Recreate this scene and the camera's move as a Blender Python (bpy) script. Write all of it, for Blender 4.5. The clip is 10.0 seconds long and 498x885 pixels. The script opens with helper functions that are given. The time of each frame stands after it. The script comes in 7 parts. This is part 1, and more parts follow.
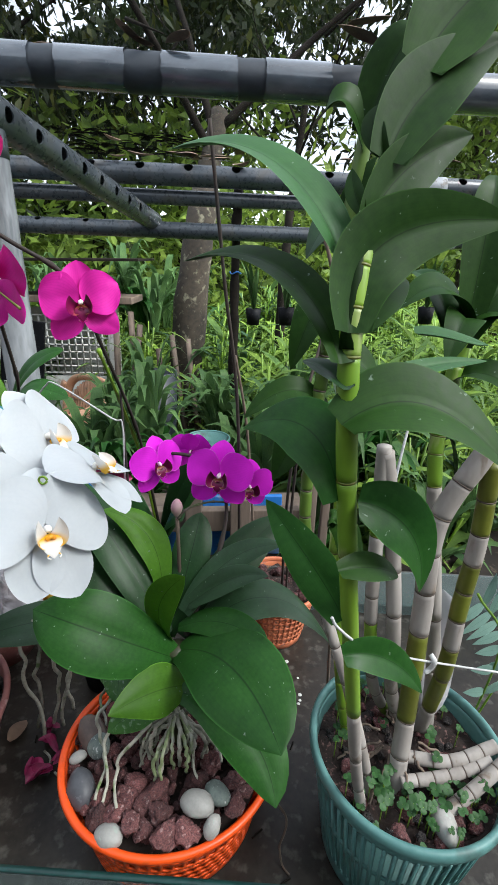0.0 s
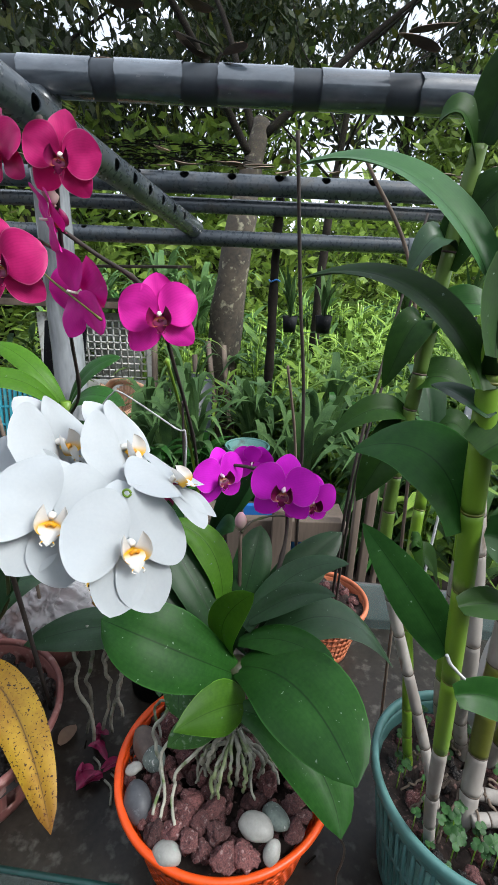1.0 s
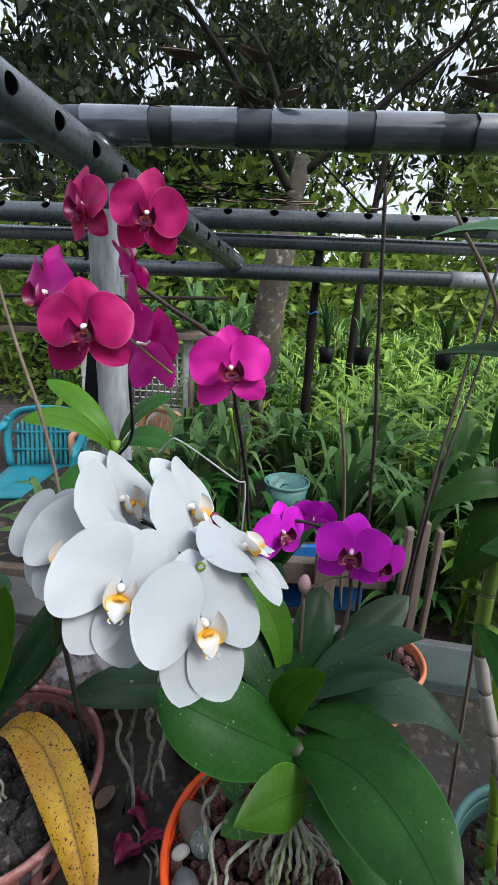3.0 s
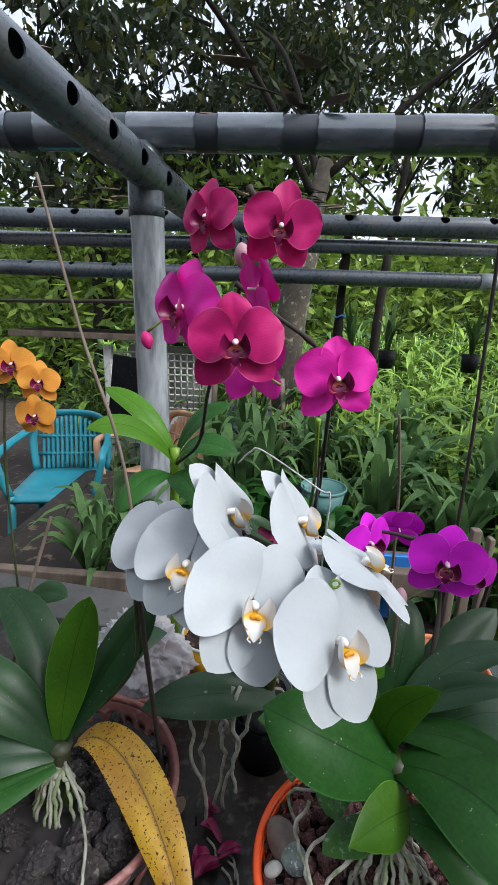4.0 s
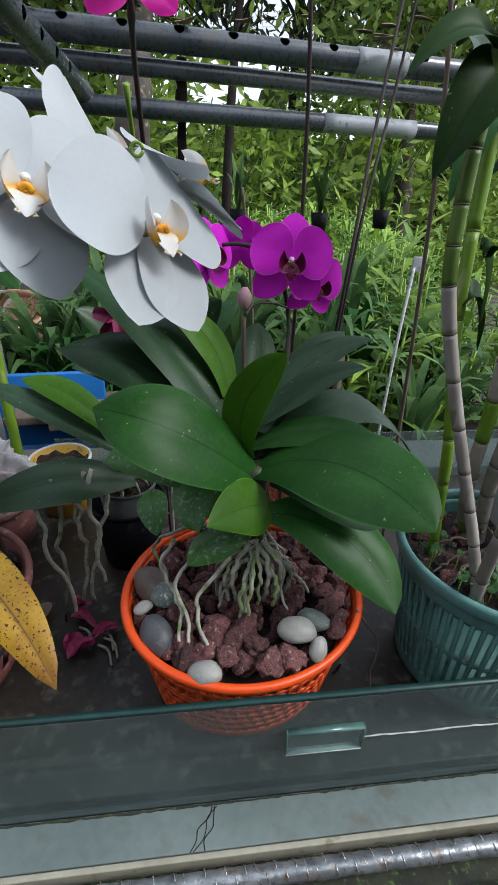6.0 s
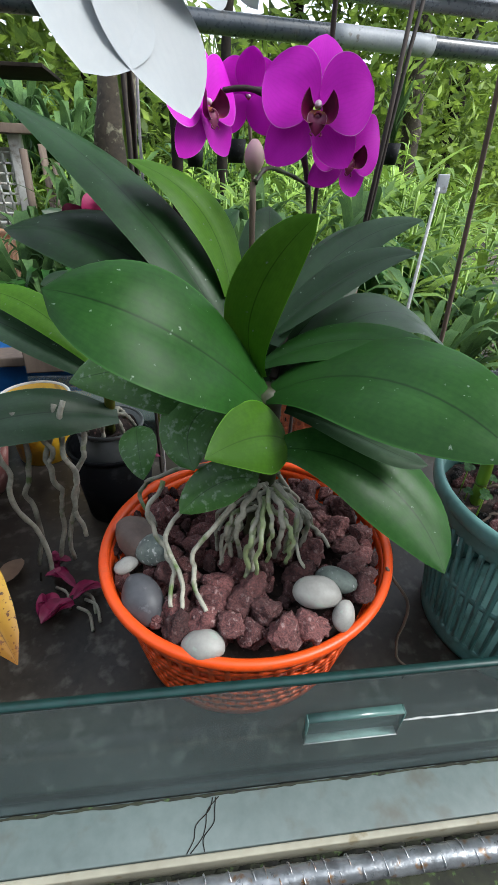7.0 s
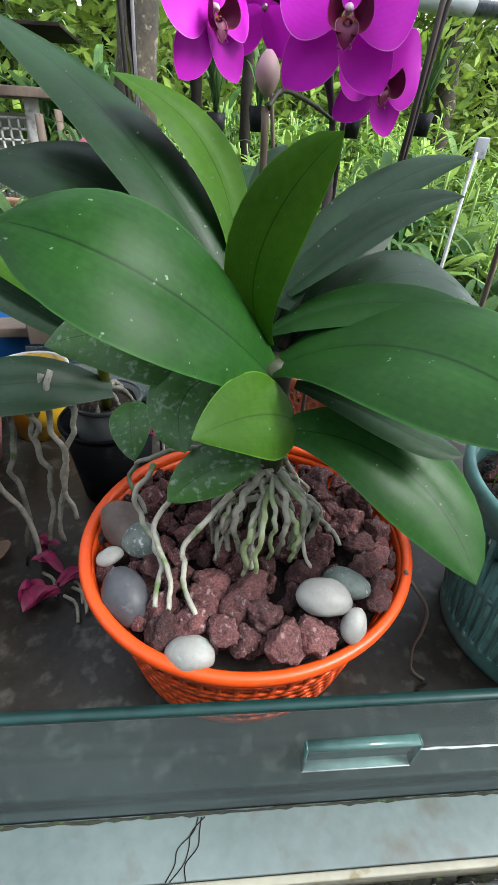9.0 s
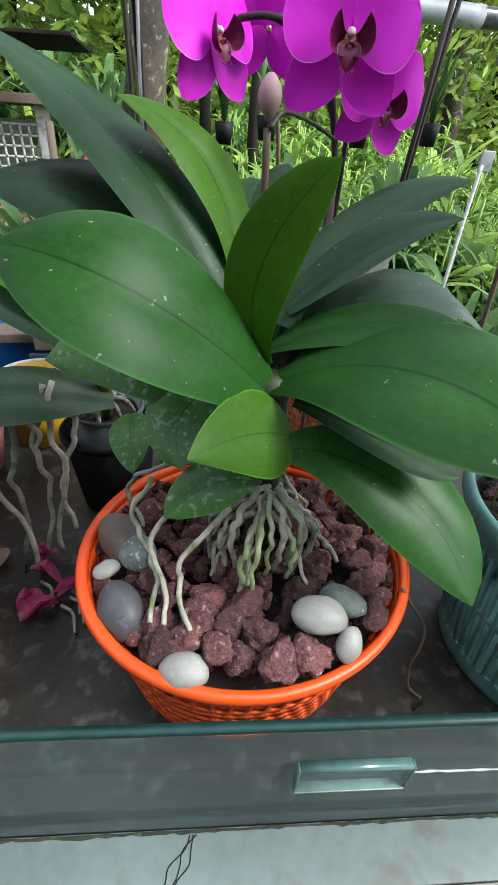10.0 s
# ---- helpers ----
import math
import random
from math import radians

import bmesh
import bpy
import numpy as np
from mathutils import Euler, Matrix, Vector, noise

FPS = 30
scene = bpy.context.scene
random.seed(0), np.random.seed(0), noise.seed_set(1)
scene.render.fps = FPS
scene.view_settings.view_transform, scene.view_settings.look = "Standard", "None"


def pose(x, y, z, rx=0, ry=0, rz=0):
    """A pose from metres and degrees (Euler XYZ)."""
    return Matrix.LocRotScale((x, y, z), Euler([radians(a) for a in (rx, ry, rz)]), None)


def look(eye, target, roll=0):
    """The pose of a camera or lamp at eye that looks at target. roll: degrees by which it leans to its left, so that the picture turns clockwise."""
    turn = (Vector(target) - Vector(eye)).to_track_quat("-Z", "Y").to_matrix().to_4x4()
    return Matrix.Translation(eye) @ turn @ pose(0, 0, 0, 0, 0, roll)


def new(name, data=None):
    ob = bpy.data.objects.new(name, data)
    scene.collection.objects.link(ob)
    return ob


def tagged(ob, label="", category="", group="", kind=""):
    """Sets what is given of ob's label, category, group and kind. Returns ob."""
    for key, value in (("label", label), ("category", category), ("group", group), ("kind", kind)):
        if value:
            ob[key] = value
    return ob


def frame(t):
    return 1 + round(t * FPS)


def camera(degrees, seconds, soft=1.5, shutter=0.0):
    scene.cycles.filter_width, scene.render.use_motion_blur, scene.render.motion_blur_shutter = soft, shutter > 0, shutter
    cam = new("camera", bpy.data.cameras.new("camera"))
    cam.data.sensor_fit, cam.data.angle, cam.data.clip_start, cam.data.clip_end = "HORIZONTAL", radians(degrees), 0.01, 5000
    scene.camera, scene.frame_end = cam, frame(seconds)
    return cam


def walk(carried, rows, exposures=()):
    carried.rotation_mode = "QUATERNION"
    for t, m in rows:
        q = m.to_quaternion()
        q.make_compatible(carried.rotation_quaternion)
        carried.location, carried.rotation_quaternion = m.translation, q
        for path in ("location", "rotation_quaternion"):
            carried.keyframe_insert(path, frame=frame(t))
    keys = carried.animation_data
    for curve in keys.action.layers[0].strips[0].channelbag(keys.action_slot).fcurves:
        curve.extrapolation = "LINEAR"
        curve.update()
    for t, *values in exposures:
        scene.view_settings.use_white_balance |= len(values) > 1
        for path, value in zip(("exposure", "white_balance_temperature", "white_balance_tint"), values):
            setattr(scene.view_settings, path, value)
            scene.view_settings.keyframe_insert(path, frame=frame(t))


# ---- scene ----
cam = camera(58.3, 10.0)
PATH = [
    (0, 0.0507, -0.3723, 1.3659, 69.13, -1.77, -4.11),
    (0.5, 0.0219, -0.3652, 1.3677, 69.34, -1.99, -1.70),
    (1, 0.0067, -0.3602, 1.3696, 69.75, -2.11, -0.43),
    (1.5, 0.0060, -0.3789, 1.3772, 70.25, -2.36, -1.20),
    (2, -0.0157, -0.3944, 1.3827, 70.84, -2.45, -2.96),
    (2.5, -0.0228, -0.3747, 1.3889, 71.79, -2.39, -0.99),
    (3, -0.0338, -0.3269, 1.3889, 72.83, -2.37, 3.42),
    (3.2, -0.0452, -0.3210, 1.3925, 73.09, -2.31, 4.53),
    (4.3, -0.1294, -0.3333, 1.3925, 73.04, -1.84, 4.44),
    (4.5, -0.1202, -0.3442, 1.3798, 72.40, -1.85, 3.01),
    (5, -0.0794, -0.3594, 1.3259, 69.52, -1.49, -2.60),
    (5.5, -0.0761, -0.3626, 1.2690, 66.02, -1.51, -9.11),
    (5.7, -0.0807, -0.3539, 1.2348, 64.30, -1.69, -11.54),
    (6.8, -0.0720, -0.2815, 1.1371, 58.03, -2.25, -13.58),
    (7, -0.0721, -0.2701, 1.1242, 57.05, -2.25, -13.20),
    (7.5, -0.0674, -0.2568, 1.1029, 55.34, -2.33, -12.32),
    (8, -0.0609, -0.2484, 1.0956, 54.63, -2.47, -11.54),
    (8.5, -0.0599, -0.2424, 1.0967, 54.56, -2.60, -10.94),
    (9, -0.0553, -0.2363, 1.0985, 54.74, -2.80, -10.60),
    (9.5, -0.0548, -0.2313, 1.1007, 55.04, -3.10, -10.28),
    (10, -0.0513, -0.2332, 1.1048, 55.32, -3.24, -9.70),
]
walk(cam, [(t, pose(*p)) for t, *p in PATH], [(0.0, 1.00, 5850, 6), (1.5, 0.96, 5850, 6), (3.0, 0.78, 5800, 7), (4.5, 0.84, 5800, 8), (5.0, 0.68, 5800, 8), (5.5, 0.62, 5750, 8), (7.0, 1.14, 5850, 6), (7.5, 1.62, 5850, 6), (8.5, 1.54, 5850, 6), (10.0, 1.42, 5850, 5)])

# ---- world and light ----
SUN_AZ, SUN_EL = radians(118), radians(46)
world = bpy.data.worlds.new("sky")
scene.world = world
world.use_nodes = True
_n = world.node_tree.nodes
_sky = _n.new("ShaderNodeTexSky")
_sky.sky_type = "NISHITA"
_sky.sun_disc = False
_sky.sun_elevation, _sky.sun_rotation = SUN_EL, SUN_AZ
_sky.air_density, _sky.dust_density, _sky.ozone_density = 1.1, 10.0, 0.0
# a bright layer of thin cloud over the whole sky
_cloud = _n.new("ShaderNodeMix")
_cloud.data_type = "RGBA"
_cloud.inputs[0].default_value = 0.65
_cloud.inputs[7].default_value = (9.0, 9.1, 9.5, 1)
world.node_tree.links.new(_sky.outputs[0], _cloud.inputs[6])
world.node_tree.links.new(_cloud.outputs[2], _n["Background"].inputs[0])
_n["Background"].inputs[1].default_value = 0.15
sun = new("sun", bpy.data.lights.new("sun", "SUN"))
sun.data.energy, sun.data.angle, sun.data.color = 2.8, radians(26), (1.0, 0.96, 0.90)
sun.matrix_world = look((math.sin(SUN_AZ) * math.cos(SUN_EL) * 5, math.cos(SUN_AZ) * math.cos(SUN_EL) * 5, math.sin(SUN_EL) * 5), (0, 0, 0))


# ---- materials ----
def material(name, base=(0.5, 0.5, 0.5), dark=None, rough=0.5, metal=0.0, scale=20.0, bump=0.0, bump_scale=120.0,
             fine=0.3, sub=0.0, transmission=0.0, coat=0.0, spots=None, spec=0.5, vary=0.0, stretch=(1, 1, 1), trans=0.0, spot_at=(0.60, 0.68), spot_scale=None):
    """Two scales of noise between base and dark, optional spots, relief, and a shift from object to object."""
    m = bpy.data.materials.new(name)
    m.use_nodes = True
    nt = m.node_tree
    n, link = nt.nodes, nt.links.new
    b = n["Principled BSDF"]
    b.inputs["Roughness"].default_value = rough
    b.inputs["Metallic"].default_value = metal
    b.inputs["Specular IOR Level"].default_value = spec
    b.inputs["Coat Weight"].default_value = coat
    b.inputs["Subsurface Weight"].default_value = sub
    b.inputs["Subsurface Scale"].default_value = 0.01
    b.inputs["Transmission Weight"].default_value = transmission
    tc = n.new("ShaderNodeTexCoord")
    mp = n.new("ShaderNodeMapping")
    mp.inputs["Scale"].default_value = stretch
    link(tc.outputs["Object"], mp.inputs["Vector"])
    info = n.new("ShaderNodeObjectInfo")
    shift = n.new("ShaderNodeVectorMath")
    shift.operation = "ADD"
    mul = n.new("ShaderNodeMath")
    mul.operation = "MULTIPLY"
    mul.inputs[1].default_value = 37.0
    link(info.outputs["Random"], mul.inputs[0])
    link(mp.outputs[0], shift.inputs[0])
    link(mul.outputs[0], shift.inputs[1])
    dark = dark or tuple(c * 0.7 for c in base)
    big = n.new("ShaderNodeTexNoise")
    big.inputs["Scale"].default_value, big.inputs["Detail"].default_value = scale, 4
    small = n.new("ShaderNodeTexNoise")
    small.inputs["Scale"].default_value, small.inputs["Detail"].default_value = bump_scale, 6
    for t in (big, small):
        link(shift.outputs[0], t.inputs["Vector"])
    mixf = n.new("ShaderNodeMix")
    mixf.data_type = "FLOAT"
    mixf.inputs[0].default_value = fine
    link(big.outputs["Fac"], mixf.inputs[2])
    link(small.outputs["Fac"], mixf.inputs[3])
    ramp = n.new("ShaderNodeValToRGB")
    ramp.color_ramp.elements[0].position, ramp.color_ramp.elements[1].position = 0.35, 0.65
    ramp.color_ramp.elements[0].color, ramp.color_ramp.elements[1].color = (*dark, 1), (*base, 1)
    link(mixf.outputs[0], ramp.inputs[0])
    out = ramp.outputs[0]
    if spots:
        sp = n.new("ShaderNodeTexNoise")
        sp.inputs["Scale"].default_value, sp.inputs["Detail"].default_value = spot_scale or scale * 3, 5
        link(shift.outputs[0], sp.inputs["Vector"])
        r2 = n.new("ShaderNodeValToRGB")
        r2.color_ramp.elements[0].position, r2.color_ramp.elements[1].position = spot_at
        link(sp.outputs["Fac"], r2.inputs[0])
        mx = n.new("ShaderNodeMix")
        mx.data_type = "RGBA"
        mx.inputs[7].default_value = (*spots, 1)
        link(r2.outputs[0], mx.inputs[0])
        link(out, mx.inputs[6])
        out = mx.outputs[2]
    if vary:
        hsv = n.new("ShaderNodeHueSaturation")
        mr = n.new("ShaderNodeMapRange")
        mr.inputs["To Min"].default_value, mr.inputs["To Max"].default_value = 1 - vary, 1 + vary
        link(info.outputs["Random"], mr.inputs["Value"])
        link(mr.outputs[0], hsv.inputs["Value"])
        link(out, hsv.inputs["Color"])
        out = hsv.outputs[0]
    link(out, b.inputs["Base Color"])
    rr = n.new("ShaderNodeMapRange")
    rr.inputs["To Min"].default_value, rr.inputs["To Max"].default_value = max(0.02, rough - 0.1), min(1, rough + 0.12)
    link(small.outputs["Fac"], rr.inputs["Value"])
    link(rr.outputs[0], b.inputs["Roughness"])
    if bump:
        bp = n.new("ShaderNodeBump")
        bp.inputs["Strength"].default_value, bp.inputs["Distance"].default_value = bump, 0.002
        link(mixf.outputs[0], bp.inputs["Height"])
        link(bp.outputs[0], b.inputs["Normal"])
    if trans:
        tl = n.new("ShaderNodeBsdfTranslucent")
        link(out, tl.inputs["Color"])
        ms = n.new("ShaderNodeMixShader")
        ms.inputs[0].default_value = trans
        link(b.outputs[0], ms.inputs[1])
        link(tl.outputs[0], ms.inputs[2])
        link(ms.outputs[0], n["Material Output"].inputs["Surface"])
    return m


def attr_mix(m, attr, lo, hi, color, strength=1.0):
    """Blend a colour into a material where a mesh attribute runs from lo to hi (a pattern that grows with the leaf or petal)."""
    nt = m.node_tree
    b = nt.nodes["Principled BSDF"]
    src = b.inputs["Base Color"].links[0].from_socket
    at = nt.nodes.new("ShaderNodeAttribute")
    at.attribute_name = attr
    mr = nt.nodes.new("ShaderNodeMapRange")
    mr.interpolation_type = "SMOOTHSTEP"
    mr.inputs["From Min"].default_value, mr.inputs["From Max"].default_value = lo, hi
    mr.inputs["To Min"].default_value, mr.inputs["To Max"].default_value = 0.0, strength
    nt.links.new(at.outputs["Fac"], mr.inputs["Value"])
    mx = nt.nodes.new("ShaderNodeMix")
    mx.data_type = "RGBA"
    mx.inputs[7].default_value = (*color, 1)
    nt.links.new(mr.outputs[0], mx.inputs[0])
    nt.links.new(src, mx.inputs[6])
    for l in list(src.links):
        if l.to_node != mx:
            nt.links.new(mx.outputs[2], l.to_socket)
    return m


def veins(m, attr="across", freq=9.0, color=(0.3, 0.0, 0.1), strength=0.35):
    """Fine stripes along a leaf or petal."""
    nt = m.node_tree
    b = nt.nodes["Principled BSDF"]
    src = b.inputs["Base Color"].links[0].from_socket
    at = nt.nodes.new("ShaderNodeAttribute")
    at.attribute_name = attr
    mu = nt.nodes.new("ShaderNodeMath")
    mu.operation = "MULTIPLY"
    mu.inputs[1].default_value = freq * 6.283
    sn = nt.nodes.new("ShaderNodeMath")
    sn.operation = "SINE"
    mr = nt.nodes.new("ShaderNodeMapRange")
    mr.inputs["From Min"].default_value, mr.inputs["From Max"].default_value = 0.2, 1.0
    mr.inputs["To Max"].default_value = strength
    nt.links.new(at.outputs["Fac"], mu.inputs[0])
    nt.links.new(mu.outputs[0], sn.inputs[0])
    nt.links.new(sn.outputs[0], mr.inputs["Value"])
    mx = nt.nodes.new("ShaderNodeMix")
    mx.data_type = "RGBA"
    mx.inputs[7].default_value = (*color, 1)
    nt.links.new(mr.outputs[0], mx.inputs[0])
    nt.links.new(src, mx.inputs[6])
    for l in list(src.links):
        if l.to_node != mx:
            nt.links.new(mx.outputs[2], l.to_socket)
    return m


def island_shift(m, color, strength=0.8, lo=0.0, hi=1.0):
    """Each leaf of a joined mesh leans by chance towards another leaf colour."""
    nt = m.node_tree
    b = nt.nodes["Principled BSDF"]
    src = b.inputs["Base Color"].links[0].from_socket
    ge = nt.nodes.new("ShaderNodeNewGeometry")
    mr = nt.nodes.new("ShaderNodeMapRange")
    mr.inputs["From Min"].default_value, mr.inputs["From Max"].default_value = lo, hi
    mr.inputs["To Max"].default_value = strength
    nt.links.new(ge.outputs["Random Per Island"], mr.inputs["Value"])
    mx = nt.nodes.new("ShaderNodeMix")
    mx.data_type = "RGBA"
    mx.inputs[7].default_value = (*color, 1)
    nt.links.new(mr.outputs[0], mx.inputs[0])
    nt.links.new(src, mx.inputs[6])
    for l in list(src.links):
        if l.to_node != mx:
            nt.links.new(mx.outputs[2], l.to_socket)
    return m


def leaf_material(name, base, dark, rough=0.32, spots=(0.22, 0.30, 0.22), spot_at=(0.70, 0.75), trans=0.12, rib=None, stripe=0.10, spec=0.30):
    m = material(name, base, dark, rough=rough, scale=14, bump=0.14, bump_scale=240, fine=0.35, spots=spots, spot_at=spot_at, spot_scale=230, trans=trans, vary=0.18, spec=spec)
    veins(m, freq=9.0, color=tuple(c * 0.55 for c in dark), strength=stripe)
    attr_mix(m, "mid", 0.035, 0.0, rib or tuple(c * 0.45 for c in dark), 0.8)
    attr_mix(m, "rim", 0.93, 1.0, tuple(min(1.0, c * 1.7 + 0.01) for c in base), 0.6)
    return m


LEAF_DARK = leaf_material("orchid_leaf_dark", (0.019, 0.062, 0.015), (0.010, 0.033, 0.009), rough=0.38, spec=0.30)
LEAF_MID = leaf_material("orchid_leaf", (0.029, 0.102, 0.015), (0.014, 0.056, 0.009), rough=0.40, spec=0.20)
LEAF_YOUNG = leaf_material("orchid_leaf_young", (0.120, 0.290, 0.020), (0.075, 0.195, 0.014), rough=0.40, trans=0.45, spec=0.25)
LEAF_GREY = leaf_material("orchid_leaf_greyish", (0.036, 0.084, 0.034), (0.020, 0.050, 0.020), rough=0.38, spec=0.40)
LEAF_SCURF = leaf_material("scurfy_leaf", (0.075, 0.180, 0.040), (0.040, 0.110, 0.026), spots=(0.26, 0.35, 0.25), spot_at=(0.56, 0.74))
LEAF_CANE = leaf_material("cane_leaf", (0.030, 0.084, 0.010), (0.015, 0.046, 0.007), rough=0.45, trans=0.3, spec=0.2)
# Lit copy of the cane leaf, with the light put into its colour.
LEAF_CANE_LIT = leaf_material("cane_leaf_lit", (0.060, 0.165, 0.045), (0.034, 0.105, 0.030), rough=0.4, trans=0.2)
LEAF_GARDEN = leaf_material("garden_leaf", (0.170, 0.290, 0.070), (0.055, 0.110, 0.030), rough=0.5, trans=0.3, spec=0.15)
LEAF_BAMBOO = leaf_material("bamboo_leaf", (0.270, 0.400, 0.065), (0.100, 0.180, 0.030), rough=0.5, trans=0.22, spec=0.12)
island_shift(LEAF_GARDEN, (0.050, 0.105, 0.065), 0.85, 0.25, 1.0)
island_shift(LEAF_BAMBOO, (0.075, 0.140, 0.050), 0.85, 0.30, 1.0)
LEAF_FERN = leaf_material("blue_green_leaf", (0.190, 0.310, 0.260), (0.130, 0.230, 0.190), rough=0.5, trans=0.15)
LEAF_YELLOW = material("withered_leaf", (0.56, 0.345, 0.02), (0.36, 0.18, 0.012), rough=0.5, scale=22, bump=0.25, bump_scale=160, spots=(0.045, 0.018, 0.006), spot_at=(0.58, 0.64), spot_scale=360, trans=0.15)
attr_mix(LEAF_YELLOW, "along", 0.80, 1.0, (0.17, 0.06, 0.01), 0.8)
attr_mix(LEAF_YELLOW, "mid", 0.16, 0.0, (0.20, 0.10, 0.012), 0.5)
attr_mix(LEAF_YELLOW, "mid", 0.05, 0.0, (0.10, 0.05, 0.01), 0.8)
CLOVER = leaf_material("clover_leaf", (0.045, 0.125, 0.030), (0.022, 0.070, 0.018), rough=0.5, trans=0.25)

PETAL_WHITE = material("white_petal", (0.66, 0.69, 0.71), (0.60, 0.635, 0.66), rough=0.55, scale=30, bump=0.05, bump_scale=400, trans=0.34, spec=0.3)
veins(PETAL_WHITE, freq=6.0, color=(0.58, 0.62, 0.66), strength=0.12)
PETAL_MAGENTA = material("magenta_petal", (0.88, 0.030, 0.86), (0.76, 0.020, 0.74), rough=0.5, scale=40, bump=0.05, bump_scale=400, trans=0.25, spec=0.3)
veins(PETAL_MAGENTA, freq=8.0, color=(0.50, 0.006, 0.46), strength=0.10)
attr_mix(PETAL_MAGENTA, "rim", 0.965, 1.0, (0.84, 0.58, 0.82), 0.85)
PETAL_CRIMSON = material("crimson_petal", (0.68, 0.022, 0.225), (0.52, 0.014, 0.165), rough=0.45, scale=40, bump=0.06, bump_scale=400, trans=0.25, spec=0.35)
veins(PETAL_CRIMSON, freq=9.0, color=(0.33, 0.003, 0.075), strength=0.14)
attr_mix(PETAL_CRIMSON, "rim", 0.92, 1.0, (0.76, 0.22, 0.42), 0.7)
PETAL_PINK = material("hot_pink_petal", (0.86, 0.030, 0.50), (0.74, 0.022, 0.42), rough=0.45, scale=40, bump=0.05, bump_scale=400, trans=0.25, spec=0.3)
veins(PETAL_PINK, freq=8.0, color=(0.46, 0.004, 0.18), strength=0.12)
PETAL_ORANGE = material("orange_petal", (0.86, 0.44, 0.07), (0.78, 0.33, 0.04), rough=0.5, scale=40, trans=0.25)
veins(PETAL_ORANGE, freq=7.0, color=(0.75, 0.16, 0.03), strength=0.3)
LIP_WHITE = material("white_yellow_lip", (0.83, 0.82, 0.80), (0.78, 0.75, 0.70), rough=0.45, scale=60, trans=0.2)
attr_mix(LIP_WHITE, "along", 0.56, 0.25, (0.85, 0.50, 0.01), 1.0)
LIP_DARK = material("maroon_lip", (0.26, 0.004, 0.09), (0.14, 0.002, 0.05), rough=0.4, scale=90, trans=0.15)
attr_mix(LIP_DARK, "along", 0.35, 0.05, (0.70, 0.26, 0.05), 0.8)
LIP_MAGENTA = material("magenta_lip", (0.22, 0.003, 0.085), (0.11, 0.002, 0.04), rough=0.4, scale=90, trans=0.15)
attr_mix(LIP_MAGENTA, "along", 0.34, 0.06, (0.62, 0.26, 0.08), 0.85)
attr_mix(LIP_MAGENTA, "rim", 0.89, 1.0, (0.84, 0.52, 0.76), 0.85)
COLUMN_PALE = material("pale_column", (0.75, 0.62, 0.70), (0.65, 0.45, 0.55), rough=0.4, scale=200)
COLUMN_WHITE = material("white_column", (0.84, 0.82, 0.78), (0.80, 0.75, 0.66), rough=0.4, scale=200)
BUD_PINK = material("bud_skin", (0.56, 0.27, 0.38), (0.40, 0.30, 0.26), rough=0.5, scale=40, bump=0.1, trans=0.15)

STALK = material("flower_stalk", (0.060, 0.085, 0.025), (0.030, 0.022, 0.015), rough=0.5, scale=40, bump=0.2)
STAKE = material("weathered_stake", (0.19, 0.145, 0.11), (0.085, 0.06, 0.045), rough=0.85, scale=25, bump=0.6, bump_scale=150, stretch=(1, 1, 0.15))
STAKE_DARK = material("dark_stake", (0.050, 0.037, 0.030), (0.018, 0.014, 0.012), rough=0.8, scale=25, bump=0.6, stretch=(1, 1, 0.15))
ROOT = material("aerial_root", (0.42, 0.405, 0.33), (0.19, 0.19, 0.15), rough=0.75, scale=70, bump=0.5, bump_scale=300, spots=(0.12, 0.17, 0.06), spot_at=(0.58, 0.68), spot_scale=60, vary=0.25)
ROOT_GREEN = material("green_root", (0.36, 0.42, 0.21), (0.17, 0.22, 0.10), rough=0.65, scale=70, bump=0.4, bump_scale=300, spots=(0.36, 0.36, 0.30), spot_at=(0.52, 0.66), spot_scale=70, vary=0.25)
PUMICE = material("red_pumice", (0.150, 0.058, 0.054), (0.036, 0.016, 0.018), rough=0.92, scale=1.1, bump=1.0, bump_scale=9, fine=0.7, spots=(0.27, 0.19, 0.18), spot_at=(0.58, 0.74), spot_scale=3.6, vary=0.5)
PEBBLE_WHITE = material("white_pebble", (0.34, 0.33, 0.305), (0.24, 0.235, 0.22), rough=0.5, scale=1.2, bump=0.15, bump_scale=7, spots=(0.30, 0.34, 0.30), vary=0.08)
PEBBLE_DARK = material("slate_pebble", (0.078, 0.079, 0.088), (0.045, 0.047, 0.054), rough=0.5, scale=1.2, bump=0.2, bump_scale=7, spots=(0.11, 0.11, 0.12), vary=0.15)
PEBBLE_GREEN = material("mossy_pebble", (0.20, 0.24, 0.21), (0.10, 0.12, 0.11), rough=0.7, scale=1.6, bump=0.4, bump_scale=7, spots=(0.45, 0.47, 0.45))
PEBBLE_BROWN = material("brown_pebble", (0.16, 0.115, 0.095), (0.09, 0.065, 0.055), rough=0.6, scale=1.5, bump=0.3, bump_scale=7)
CHARCOAL = material("charcoal_lump", (0.045, 0.038, 0.036), (0.016, 0.014, 0.014), rough=0.9, scale=1.4, bump=0.8, bump_scale=7, fine=0.5, spots=(0.14, 0.12, 0.11), vary=0.3)
SOIL = material("potting_soil", (0.036, 0.022, 0.017), (0.011, 0.007, 0.006), rough=0.95, scale=60, bump=1.0, bump_scale=260, fine=0.6, spots=(0.14, 0.08, 0.07))
